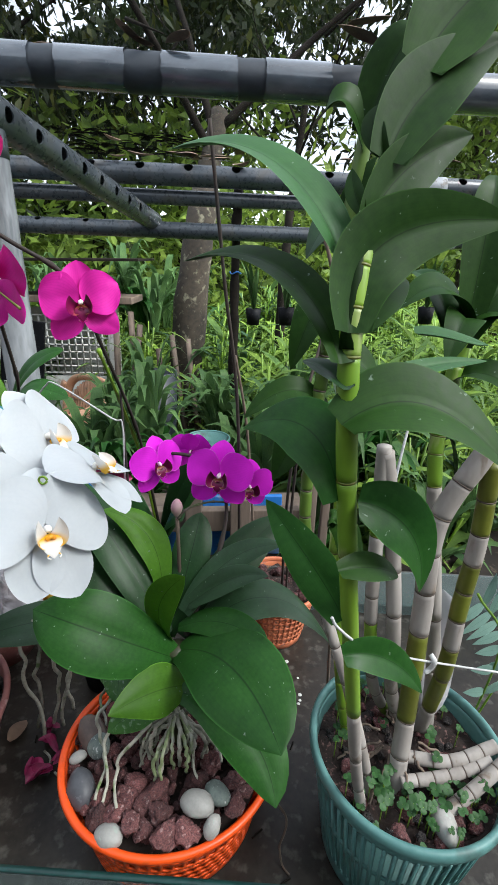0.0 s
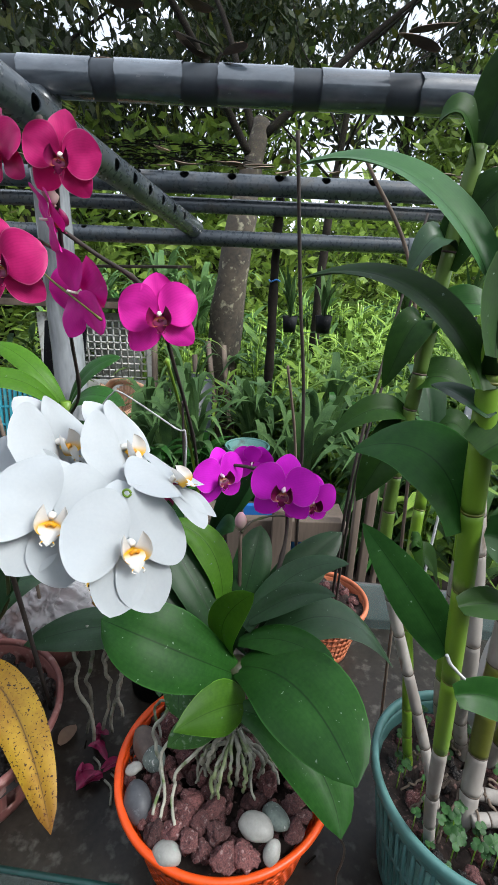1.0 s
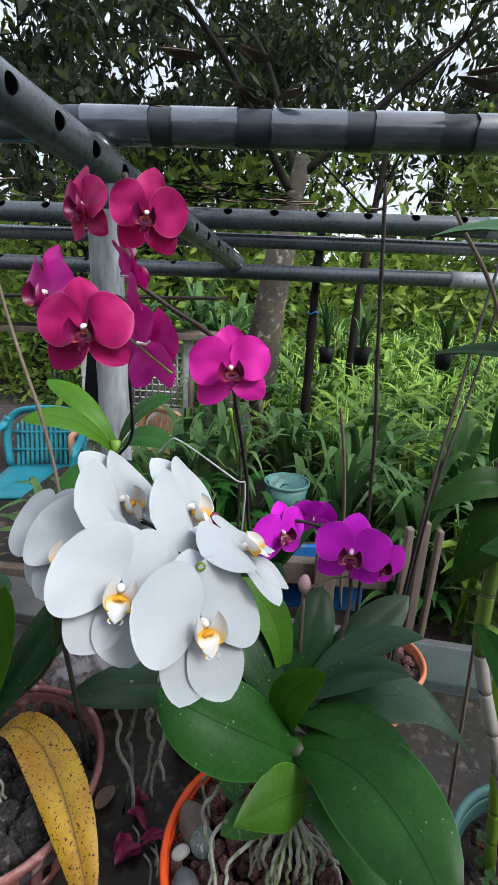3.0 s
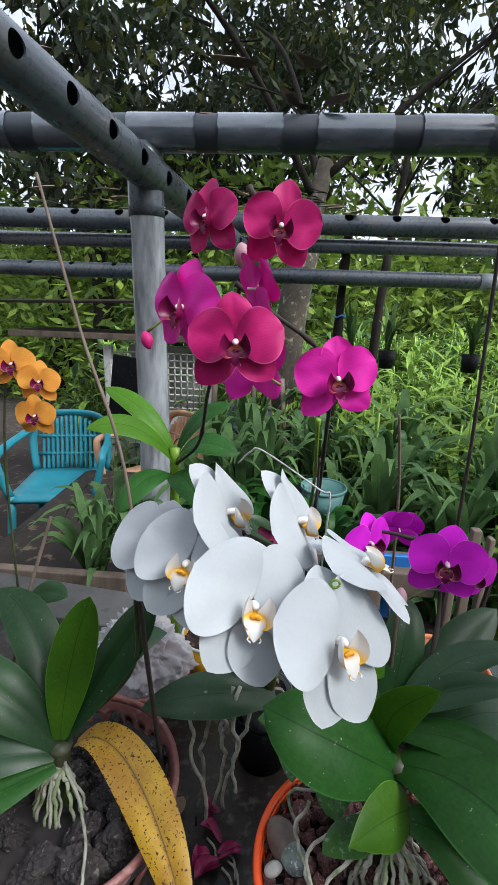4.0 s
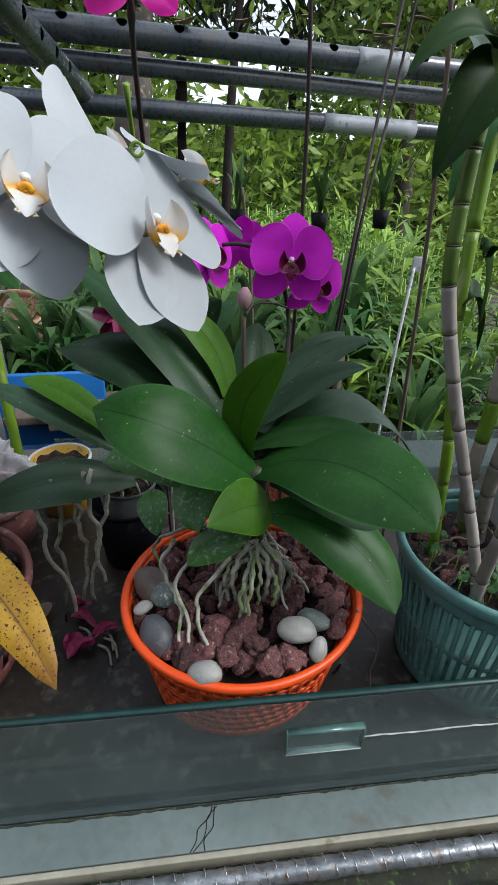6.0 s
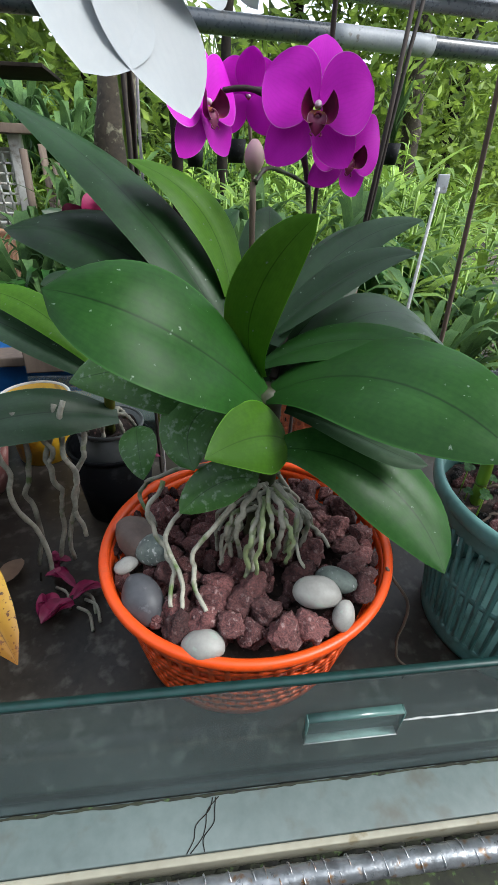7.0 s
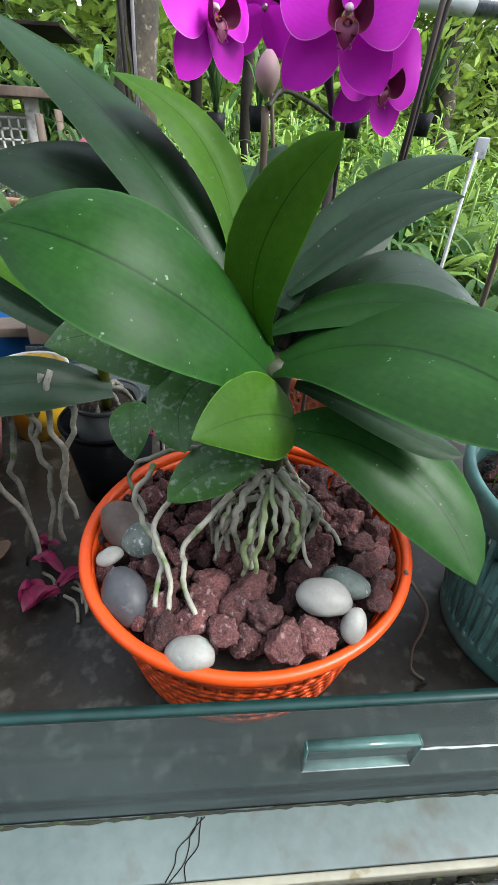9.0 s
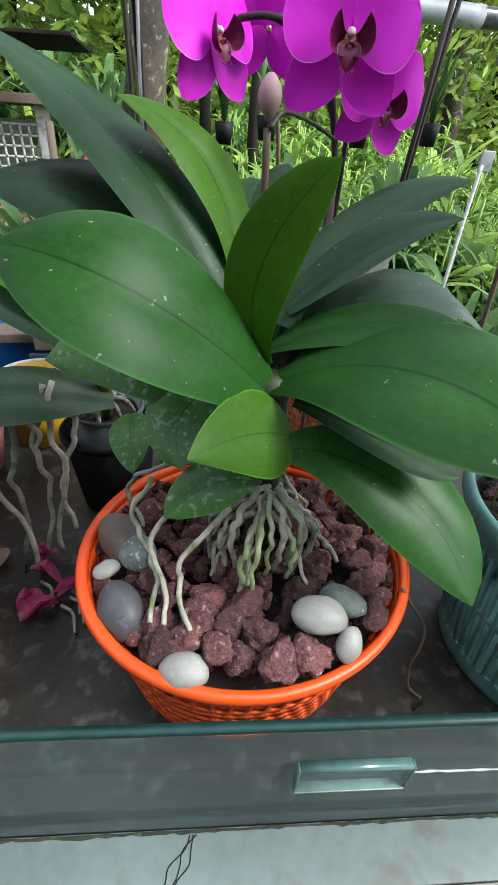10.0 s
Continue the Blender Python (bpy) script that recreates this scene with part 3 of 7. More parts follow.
part("grip_edge", box(0.0702, 0.0710, -0.0090, -0.0035, 0.803, 0.8305, 0.0, _m), GRIP_EDGE, tray)
part("grip_edge", box(0.0072, 0.0708, -0.0090, -0.0035, 0.8018, 0.8028, 0.0, _m), CORD, tray)
part("silicone_bead", tube([_m @ V(0.072 + 0.02 * i, -0.0035, 0.8085 + 0.0006 * math.sin(i * 1.7)) for i in range(12)], 0.00065, n=44, sides=6, jitter=0.35), CORD, tray, "white silicone bead")
part("front_ledge", box(-0.9, 1.3, -0.036, -0.0028, 0.710, 0.7275, 0.0006, _m), LEDGE, tray, "pale green stained ledge")
part("ledge_edge", box(-0.9, 1.3, -0.041, -0.0365, 0.707, 0.7265, 0.001, _m), CREAM, tray, "cream-coloured edge strip")
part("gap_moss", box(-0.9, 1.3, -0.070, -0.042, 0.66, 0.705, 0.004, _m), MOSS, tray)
part("back_pane", box(-0.30, 1.3, 0.497, 0.501, 0.736, 0.835, 0.0008, _m), GLASS, tray, "dusty rear glass strip")
part("back_ledge", box(-0.9, 1.3, 0.505, 0.62, 0.60, 0.752, 0.004, _m), CONCRETE, tray, "rear concrete ledge")
for k in range(3):
    part("ledge_crack", tube([_m @ V(-0.052 - (0.020 - 0.004 * k) * s + 0.002 * k + 0.0025 * math.sin(9 * s + 2 * k), -0.006 - 0.030 * s, 0.7278) for s in (0, 0.25, 0.5, 0.75, 1)], 0.00035, n=14, sides=5), BARK_DARK, tray)
part("dirt_line", tube([_m @ V(-0.88 + 0.0436 * k, -0.0042, 0.7280) for k in range(50)], 0.0010, n=400, sides=6, jitter=0.5), MOSS, tray, "dark dirt line along the glass foot")
rail = thing("support_rail", (0.2, -0.21, 0.7215), "shiny foil-wrapped rail with rust spots below the ledge", "rail")
part("rail_tube", tube([_m @ V(-0.9, -0.053, 0.7215), _m @ V(1.3, -0.055, 0.7215)], 0.0072, n=500, sides=14, jitter=0.03), STEEL, rail)
part("foil_wrap", tube([_m @ V(-0.35 + 0.00115 * k, -0.0535 + 0.0071 * math.cos(k * 0.9 + 0.5 * math.sin(k * 0.37)), 0.7215 + 0.0071 * math.sin(k * 0.9)) for k in range(760)], 0.0004, n=2200, sides=5, jitter=0.35), FOIL, rail, "crinkled silver foil strip")
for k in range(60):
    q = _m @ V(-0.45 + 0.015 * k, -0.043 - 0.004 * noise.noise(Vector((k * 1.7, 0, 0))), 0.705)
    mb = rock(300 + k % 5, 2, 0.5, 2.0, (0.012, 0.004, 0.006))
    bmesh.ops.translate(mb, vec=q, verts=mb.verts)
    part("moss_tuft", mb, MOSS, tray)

# the pipe frame
def pipe(name, a, b, r, mat, holes=(), hole_r=0.02, hole_dir=(0, -0.5, 0.87), parent=None, label="", wall=0.0035):
    """A hollow pipe with round planting holes cut through its wall."""
    a, b = Vector(a), Vector(b)
    d = b - a
    L = d.length
    m = Matrix.Translation(a) @ d.to_track_quat("Z", "Y").to_matrix().to_4x4()
    me = mesh_of(name, moved(lathe([(r, 0), (r, L), (r - wall, L), (r - wall, 0)], seg=40, close=True), m), mat)
    ob = new(name, me)
    if holes:
        geos = []
        hd = Vector(hole_dir).normalized()
        for h in holes:
            p = a + d.normalized() * h
            geos.append(moved(lathe([(0.0001, -0.5 * r), (hole_r, -0.5 * r), (hole_r, 2 * r), (0.0001, 2 * r)], seg=20, close=True), Matrix.Translation(p + hd * r * 0.55) @ hd.to_track_quat("Z", "Y").to_matrix().to_4x4()))
        cutter = new("cutter", mesh_of("cutter", join(*geos), mat))
        mod = ob.modifiers.new("holes", "BOOLEAN")
        mod.object, mod.operation, mod.solver = cutter, "DIFFERENCE", "EXACT"
        bpy.context.view_layer.update()
        cut = bpy.data.meshes.new_from_object(ob.evaluated_get(bpy.context.evaluated_depsgraph_get()))
        ob.modifiers.clear()
        cut.set_sharp_from_angle(angle=math.radians(35))
        ob.data = cut
        bpy.data.objects.remove(cutter)
    if parent:
        ob.parent = parent
        ob.matrix_parent_inverse = base_inverse(parent)
    if label:
        ob["label"] = label
    return ob


frame_rack = thing("pipe_rack", (-0.41, 0.66, 0), "grey plastic pipe frame with drilled planting holes", "rack")
PIPE_Y = 0.895
p1 = pipe("front_pipe", (-2.2, PIPE_Y, 1.785), (1.9, PIPE_Y + 0.01, 1.785), 0.040, PIPE_DARK, [0.28 + 0.226 * i for i in range(17)], 0.018, (0, -0.15, 1), frame_rack, "thick dark pipe wrapped in clear film")
rnd = random.Random(5)
for i in range(18):
    # film sleeves between the dark bands, with ragged ends
    x0 = -2.1 + 0.226 * i + rnd.uniform(-0.01, 0.01)
    w = 0.160 + rnd.uniform(-0.014, 0.014)
    vs, fs = [], []
    for a in range(11):
        for j in range(32):
            ang = 2 * math.pi * j / 32
            x = x0 + w * a / 10 + (0.006 * noise.noise(Vector((ang * 2, i * 3.3, a))) if a in (0, 10) else 0)
            rr = 0.0416 + 0.0003 * noise.noise(Vector((x * 22, ang * 2.0, i)))
            vs.append((x, PIPE_Y + 0.002 + rr * math.cos(ang), 1.785 + rr * math.sin(ang)))
    for a in range(10):
        for j in range(32):
            k = (j + 1) % 32
            fs.append((a * 32 + j, a * 32 + k, (a + 1) * 32 + k, (a + 1) * 32 + j))
    part("film_sleeve", (vs, fs), FILM, frame_rack, "shiny clear plastic film sleeve")
p2 = pipe("rear_pipe", (-2.6, 2.0, 1.776), (2.3, 2.04, 1.776), 0.046, PIPE, [0.35 + 0.218 * i for i in range(21)], 0.021, (0, -0.75, 0.66), frame_rack)
part("pipe_end_wrap", tube([V(0.92, 2.028, 1.776), V(1.16, 2.03, 1.776)], 0.0485, n=8, sides=24), PIPE_WRAP, frame_rack)
pipe("rear_pipe", (-2.6, 2.05, 1.690), (2.3, 2.09, 1.690), 0.034, PIPE, (), parent=frame_rack)
pipe("rear_pipe", (-2.6, 2.02, 1.545), (2.3, 2.06, 1.545), 0.037, PIPE, [0.3 + 0.218 * i for i in range(9)], 0.014, (0, -0.6, 0.8), frame_rack)
part("pipe_end_wrap", tube([V(0.80, 2.042, 1.545), V(1.27, 2.05, 1.545)], 0.039, n=8, sides=24), PIPE_WRAP, frame_rack)
DIAG_A, DIAG_B = V(-0.662, -0.10, 1.792), V(-0.246, 2.04, 1.582)
pipe("cross_pipe", DIAG_A, DIAG_B, 0.043, PIPE, [0.40 + 0.125 * i for i in range(13)], 0.017, (0.85, 0.0, -0.1), frame_rack, "slanting drilled cross pipe")
part("upright_post", tube([V(-0.478, 0.905, 0.0), V(-0.482, 0.905, 1.0), V(-0.486, 0.905, 1.76)], 0.043, n=40, sides=28, jitter=0.012), POST_FILM, frame_rack, "upright post wrapped in clear film")
part("post_collar", tube([V(-0.486, 0.905, 1.60), V(-0.486, 0.905, 1.76)], 0.045, n=6, sides=28), PIPE, frame_rack)
part("upright_post", tube([V(-2.3, 0.9, 0), V(-2.3, 0.9, 1.79)], 0.036, n=4, sides=20), PIPE, frame_rack)
part("upright_post", tube([V(1.75, 0.9, 0), V(1.75, 0.9, 1.79)], 0.036, n=4, sides=20), PIPE, frame_rack)
part("upright_post", tube([V(2.25, 2.03, 0), V(2.25, 2.03, 1.80)], 0.036, n=4, sides=20), PIPE, frame_rack)
part("upright_post", tube([V(-2.55, 2.03, 0), V(-2.55, 2.03, 1.80)], 0.036, n=4, sides=20), PIPE, frame_rack)
bark_post = tagged(part("rough_post", tube([V(0.17, 2.10, 0), V(0.155, 2.10, 0.9), V(0.158, 2.11, 1.5), V(0.165, 2.10, 1.74)], 0.024, n=30, sides=10, jitter=0.16), BARK_DARK), "rough bark-covered post tied to the rear pipe", "post")
part("blue_tie", tube([V(0.158 + 0.028 * math.cos(a), 2.105 + 0.028 * math.sin(a), 1.36 + 0.01 * math.sin(3 * a)) for a in (0, 1, 2, 3, 4, 5, 6.2)], 0.004, n=24, sides=6), BLUE_PLASTIC, bark_post, "blue plastic tie")


# the shade net lies over the pipes and sags between them
def net_material():
    m = bpy.data.materials.new("shade_net")
    m.use_nodes = True
    nt = m.node_tree
    b = nt.nodes["Principled BSDF"]
    b.inputs["Base Color"].default_value = (0.012, 0.012, 0.013, 1)
    b.inputs["Roughness"].default_value = 0.8
    tr = nt.nodes.new("ShaderNodeBsdfTransparent")
    tc = nt.nodes.new("ShaderNodeTexCoord")
    no = nt.nodes.new("ShaderNodeTexNoise")
    no.inputs["Scale"].default_value, no.inputs["Detail"].default_value = 7.0, 5
    nt.links.new(tc.outputs["Object"], no.inputs["Vector"])
    mr = nt.nodes.new("ShaderNodeMapRange")
    mr.inputs["From Min"].default_value, mr.inputs["From Max"].default_value = 0.3, 0.7
    mr.inputs["To Min"].default_value, mr.inputs["To Max"].default_value = 0.24, 0.56
    nt.links.new(no.outputs["Fac"], mr.inputs["Value"])
    ms = nt.nodes.new("ShaderNodeMixShader")
    nt.links.new(mr.outputs[0], ms.inputs[0])
    nt.links.new(tr.outputs[0], ms.inputs[1])
    nt.links.new(b.outputs[0], ms.inputs[2])
    nt.links.new(ms.outputs[0], nt.nodes["Material Output"].inputs["Surface"])
    return m


NET = net_material()


def net_height(x, y):
    u = (y - 0.9) / 1.1
    sag = 0.055 * math.sin(math.pi * min(1, max(0, u))) if 0 < u < 1 else 0.0
    return 1.838 - sag + 0.02 * noise.noise(Vector((x * 2.5, y * 2.5, 1))) + 0.008 * noise.noise(Vector((x * 9, y * 9, 4))) + (0.10 * max(0, 0.9 - y))


# The near half, out of view, is added to dim sky light below.
vs, fs = [], []
for j in range(101):
    for i in range(101):
        x, y = -2.6 + 0.052 * i, -1.6 + 3.7 * j / 100
        vs.append((x, y, net_height(x, y)))
for j in range(100):
    for i in range(100):
        fs.append((j * 101 + i, j * 101 + i + 1, (j + 1) * 101 + i + 1, (j + 1) * 101 + i))
tagged(part("shade_net", (vs, fs), NET), "black shade net sagging over the pipe frame", "net", kind="structure")

rnd = random.Random(11)
for k in range(46):
    x, y = rnd.uniform(-1.1, 1.1), rnd.choice([rnd.uniform(0.7, 1.0), rnd.uniform(1.2, 2.05), rnd.uniform(1.55, 2.05)])
    if k < 6:
        x, y = [(-0.35, 0.93), (0.17, 1.98), (0.37, 1.80), (0.42, 1.03), (-0.30, 1.46), (0.60, 1.75)][k]
    z = net_height(x, y) - 0.004
    ang, L = rnd.uniform(0, 6.28), rnd.uniform(0.07, 0.13)
    d = V(math.cos(ang), math.sin(ang) * 0.5, 0).normalized() * L / 2
    c = V(x, y, z + 0.006)
    lf = part("fallen_leaf", blade([c - d, c + V(0, 0, rnd.uniform(-0.012, 0.018)), c + d], rnd.uniform(0.022, 0.045), d.cross(V(0, 0, 1)), "lance", n=8, m=4, fold=0.3, curl=0.5, thick=0.001, up=(0, 0, 1)), DRY_LEAF)
    tagged(lf, "dry brown fallen leaf lying on the shade net", "leaf", "leaves on the net")
# matted dead litter where the net meets the cross pipe
vs, fs = [], []
geos = []
for k in range(120):
    x, y = rnd.uniform(-0.52, 0.0), rnd.uniform(1.45, 2.0)
    c = V(x, y, net_height(x, y) + rnd.uniform(0.0, 0.02))
    ang, L = rnd.uniform(-0.5, 0.5), rnd.uniform(0.03, 0.10)
    d = V(math.cos(ang), math.sin(ang), rnd.uniform(-0.15, 0.15)).normalized() * L / 2
    geos.append(blade([c - d, c + V(0, 0, 0.008), c + d], rnd.uniform(0.008, 0.03), d.cross(V(0, 0, 1)), "lance", n=5, m=2, fold=0.4, thick=0.001, up=(0, 0, 1)))
tagged(part("leaf_litter", join(*geos), BARK_DARK), "matted dead litter caught on the net", "litter", kind="stuff")


# ---- pots ----
def grid_wall(r0, r1, z0, z1, seg, rows, hole, centre, thick=0.0022):
    """A tapered pot wall; hole(i, j) says which cells are left open."""
    c = Vector(centre)
    vs, fs = [], []

    def ring(off):
        for j in range(rows + 1):
            f = j / rows
            for i in range(seg):
                a = 2 * math.pi * i / seg
                r = r0 + (r1 - r0) * f - off
                vs.append(c + Vector((r * math.cos(a), r * math.sin(a), z0 + (z1 - z0) * f)))

    ring(0)
    ring(thick)
    nb = (rows + 1) * seg
    idx = lambda i, j, k: k * nb + j * seg + i % seg
    open_ = lambda i, j: j < 0 or j >= rows or hole(i % seg, j)
    for j in range(rows):
        for i in range(seg):
            if open_(i, j):
                continue
            fs.append((idx(i, j, 0), idx(i + 1, j, 0), idx(i + 1, j + 1, 0), idx(i, j + 1, 0)))
            fs.append((idx(i, j, 1), idx(i, j + 1, 1), idx(i + 1, j + 1, 1), idx(i + 1, j, 1)))
            if open_(i, j - 1):
                fs.append((idx(i, j, 0), idx(i, j, 1), idx(i + 1, j, 1), idx(i + 1, j, 0)))
            if open_(i, j + 1):
                fs.append((idx(i, j + 1, 0), idx(i + 1, j + 1, 0), idx(i + 1, j + 1, 1), idx(i, j + 1, 1)))
            if open_(i - 1, j):
                fs.append((idx(i, j, 0), idx(i, j + 1, 0), idx(i, j + 1, 1), idx(i, j, 1)))
            if open_(i + 1, j):
                fs.append((idx(i + 1, j, 0), idx(i + 1, j, 1), idx(i + 1, j + 1, 1), idx(i + 1, j + 1, 0)))
    return vs, fs, {}


def rim_ring(r, z, h, t, centre, seg=96):
    """A rolled rim: rounded band of height h and thickness t whose outer radius is r."""
    pts = []
    for k in range(12):
        a = 2 * math.pi * k / 12
        pts.append((r - t / 2 + t / 2 * math.cos(a), z - h / 2 + h / 2 * math.copysign(abs(math.sin(a)) ** 0.7, math.sin(a))))
    return lathe(pts, centre, seg, close=True)


def disc(r, z, centre, seg=40, mound=0.0, rings=10, bump=0.0, seed=0):
    c = Vector(centre)
    vs, fs = [c + V(0, 0, z + mound)], []
    for k in range(1, rings + 1):
        for i in range(seg):
            a = 2 * math.pi * i / seg
            rr = r * k / rings
            p = V(rr * math.cos(a), rr * math.sin(a), z + mound * (1 - (k / rings) ** 2))
            if bump:
                p.z += bump * noise.noise(Vector((p.x * 60 + seed, p.y * 60, seed)))
            vs.append(c + p)
    for i in range(seg):
        fs.append((0, 1 + i, 1 + (i + 1) % seg))
    for k in range(1, rings):
        for i in range(seg):
            i2 = (i + 1) % seg
            a, b = 1 + (k - 1) * seg, 1 + k * seg
            fs.append((a + i, b + i, b + i2, a + i2))
    return vs, fs, {}


def orange_basket():
    t = thing("plastic_basket", (0, 0, 0.737), "bright orange slotted plastic basket holding an orchid", "basket")
    # rows from the foot up: solid foot, three rows of small slots, a plain band, one row of larger slots, neck
    seg, rows = 180, 26

    def hole(i, j):
        k = i % 6
        if 3 <= j <= 15:
            return (j - 3) % 3 < 2 and (i + (j - 3) // 3) % 3 < 2
        return 17 <= j <= 19 and i % 3 < 2 or 21 <= j <= 23 and k % 3 < 2

    turn, back = Matrix.Rotation(0.244, 4, "Z"), Matrix.Rotation(-0.244, 4, "Z")

    def warp(g):
        """The old basket is a little oval and its rim leans."""
        out = []
        for v in g[0]:
            q = turn @ Matrix.Diagonal((1.058, 0.938, 1, 1)) @ back @ Vector(v)
            k = (q.z - 0.737) / 0.107
            out.append(V(q.x + 0.004, q.y - 0.004, q.z + k * (-0.050 * q.x + 0.040 * q.y)))
        return out, g[1], {}

    part("basket_wall", warp(grid_wall(0.094, 0.1125, 0.739, 0.843, seg, rows, hole, (0, 0, 0))), ORANGE_PLASTIC, t)
    part("basket_rim", warp(rim_ring(0.1190, 0.8500, 0.0085, 0.0080, (0, 0, 0))), ORANGE_PLASTIC, t, "smooth rolled orange rim")
    part("basket_base", warp(lathe([(0.0001, 0.7375), (0.0935, 0.7375), (0.0935, 0.7415), (0.0001, 0.7415)], seg=48)), ORANGE_PLASTIC, t)
    return t


orange_basket()

BUCKET = V(0.258, -0.052, 0)


def teal_bucket():
    t = thing("plastic_bucket", (BUCKET.x, BUCKET.y, 0.737), "teal plastic bucket basket with vertical slats", "bucket")
    r0, r1, z0, z1 = 0.077, 0.097, 0.738, 0.890
    part("bucket_wall", grid_wall(r0, r1, z0, z1, 240, 30, lambda i, j: 4 <= j <= 25 and i % 4 < 2 and j != 15, BUCKET), TEAL_PLASTIC, t)
    part("bucket_rim", rim_ring(0.1035, 0.9015, 0.014, 0.0085, BUCKET), TEAL_PLASTIC, t, "smooth teal rim")
    part("bucket_base", moved(lathe([(0.0001, 0.7375), (0.076, 0.7375), (0.076, 0.740), (0.0001, 0.740)]), Matrix.Translation(BUCKET)), TEAL_PLASTIC, t)
    slat = mesh_of("slat", tube([V(0.0785, 0, 0.760), V(0.0948, 0, 0.872)], 0.0013, n=2, sides=6, flat=1.4), TEAL_PLASTIC)
    for k in range(60):
        ob = new("slat", slat)
        ob.parent = t
        ob.matrix_parent_inverse = base_inverse(t)
        ob.matrix_basis = Matrix.Translation(BUCKET) @ pose(0, 0, 0, 0, 0, 360 * (k + 0.75) / 60)
    return t


teal_bucket()
tagged(part("potting_mix", disc(0.094, 0.872, BUCKET, bump=0.012, seed=3, rings=20, seg=60), SOIL), "dark crumbly potting mix filling the teal bucket", "soil", kind="stuff")
tagged(part("potting_mix", disc(0.107, 0.826, (0, 0, 0), bump=0.008, seed=9, rings=16, seg=50), SOIL), "dark grit under the stones of the orange basket", "soil", kind="stuff")


def round_pot(name, c, r0, r1, z0, z1, mat, label, rim_h=0.010, rim_t=0.006, slots=None, soil=None, rim_mat=None):
    t = thing(name, (c[0], c[1], z0), label, "pot")
    cc = (c[0], c[1], 0)
    if slots:
        part("pot_wall", grid_wall(r0, r1, z0 + 0.002, z1 - rim_h * 0.6, slots[0], slots[1], slots[2], cc), mat, t)
    else:
        part("pot_wall", lathe([(0.0001, z0 + 0.001), (r0, z0 + 0.001), (r1, z1 - rim_h * 0.5), (r1 - 0.0025, z1 - rim_h * 0.5), (r0 - 0.0025, z0 + 0.004), (0.0001, z0 + 0.004)], cc), mat, t)
    part("pot_rim", rim_ring(r1 + rim_t * 0.6, z1, rim_h, rim_t, cc, 64), rim_mat or mat, t)
    if slots:
        part("pot_base", lathe([(0.0001, z0 + 0.001), (r0, z0 + 0.001), (r0, z0 + 0.004), (0.0001, z0 + 0.004)], cc), mat, t)
    return t


LEFT = V(-0.345, 0.055, 0)
round_pot("slotted_pot", LEFT, 0.100, 0.124, 0.737, 0.838, RUST_PLASTIC, "faded brownish-red slotted plastic pot of charcoal", 0.011, 0.008, (120, 14, lambda i, j: 3 <= j <= 10 and i % 4 < 2))
round_pot("terracotta_pot", (0.165, 0.285), 0.050, 0.072, 0.737, 0.848, TERRA_PLASTIC, "small terracotta-coloured mesh pot with gravel", 0.012, 0.007, (120, 22, lambda i, j: 2 <= j <= 18 and i % 3 < 2 and j % 3 < 2))
round_pot("yellow_pot", (-0.225, 0.335), 0.037, 0.046, 0.737, 0.832, YELLOW_PLASTIC, "bright yellow plastic pot with a grey rim", 0.006, 0.004, rim_mat=WHITE_PLASTIC)
round_pot("black_pot", (-0.118, 0.195), 0.038, 0.049, 0.737, 0.836, BLACK_PLASTIC, "plain black plastic cachepot on the tray", 0.006, 0.004)
round_pot("smoky_pot", (-0.117, 0.194), 0.028, 0.0370, 0.740, 0.862, SMOKE_PLASTIC, "clear smoky nursery pot set in a black pot", 0.005, 0.003)
for c, r, z, sd in (((0.165, 0.285), 0.068, 0.830, 1), ((-0.225, 0.335), 0.043, 0.818, 2), ((-0.117, 0.194), 0.034, 0.850, 4)):
    tagged(part("bark_mix", disc(r, z, (c[0], c[1], 0), bump=0.012, seed=sd, rings=14), SOIL), "loose dark bark and grit in a pot", "soil", kind="stuff")
tagged(part("charcoal_bed", disc(0.119, 0.800, LEFT, bump=0.014, seed=6, rings=16), CHARCOAL), "black charcoal bed of the slotted pot", "soil", kind="stuff")

# ---- stones ----
ROCKS = [mesh_of("pumice_stone", rock(k, 4, 0.17, 1.7, (1, 0.88, 0.78), pits=0.17, facets=9), PUMICE, smooth=True) for k in range(9)]
LUMPS = [mesh_of("charcoal_lump", rock(20 + k, 4, 0.18, 1.5, (1, 0.85, 0.8), pits=0.22, facets=10), CHARCOAL, smooth=False) for k in range(4)]


def stone(name, mesh, at, size, rot, label, category, group):
    ob = new(name, mesh)
    ob.matrix_basis = pose(*at, *rot) @ Matrix.Diagonal((*size, 1))
    return tagged(ob, label, category, group)


SPECIAL = [(0.035, -0.077, 0.020), (-0.051, -0.095, 0.020), (-0.088, -0.050, 0.024), (0.050, -0.094, 0.012), (0.003, -0.100, 0.017)]
# the larger stones on top, then smaller ones between and below them
TOP_STONES = [(0.05, -0.029, 0.0149), (0.032, -0.048, 0.0141), (-0.031, -0.086, 0.0133), (-0.011, -0.057, 0.0149), (-0.033, -0.047, 0.0141), (-0.039, -0.063, 0.0150), (-0.022, -0.070, 0.0135), (-0.004, -0.078, 0.0149), (0.026, -0.095, 0.0145),
              (0.074, -0.052, 0.0150), (0.086, -0.044, 0.0120), (0.072, -0.075, 0.0128), (0.08, -0.028, 0.0118), (-0.049, -0.077, 0.0125), (-0.067, -0.078, 0.0135), (-0.018, -0.092, 0.0120), (-0.044, -0.006, 0.0133), (-0.065, -0.062, 0.0115), (0.084, -0.006, 0.0133), (0.083, -0.061, 0.011)]
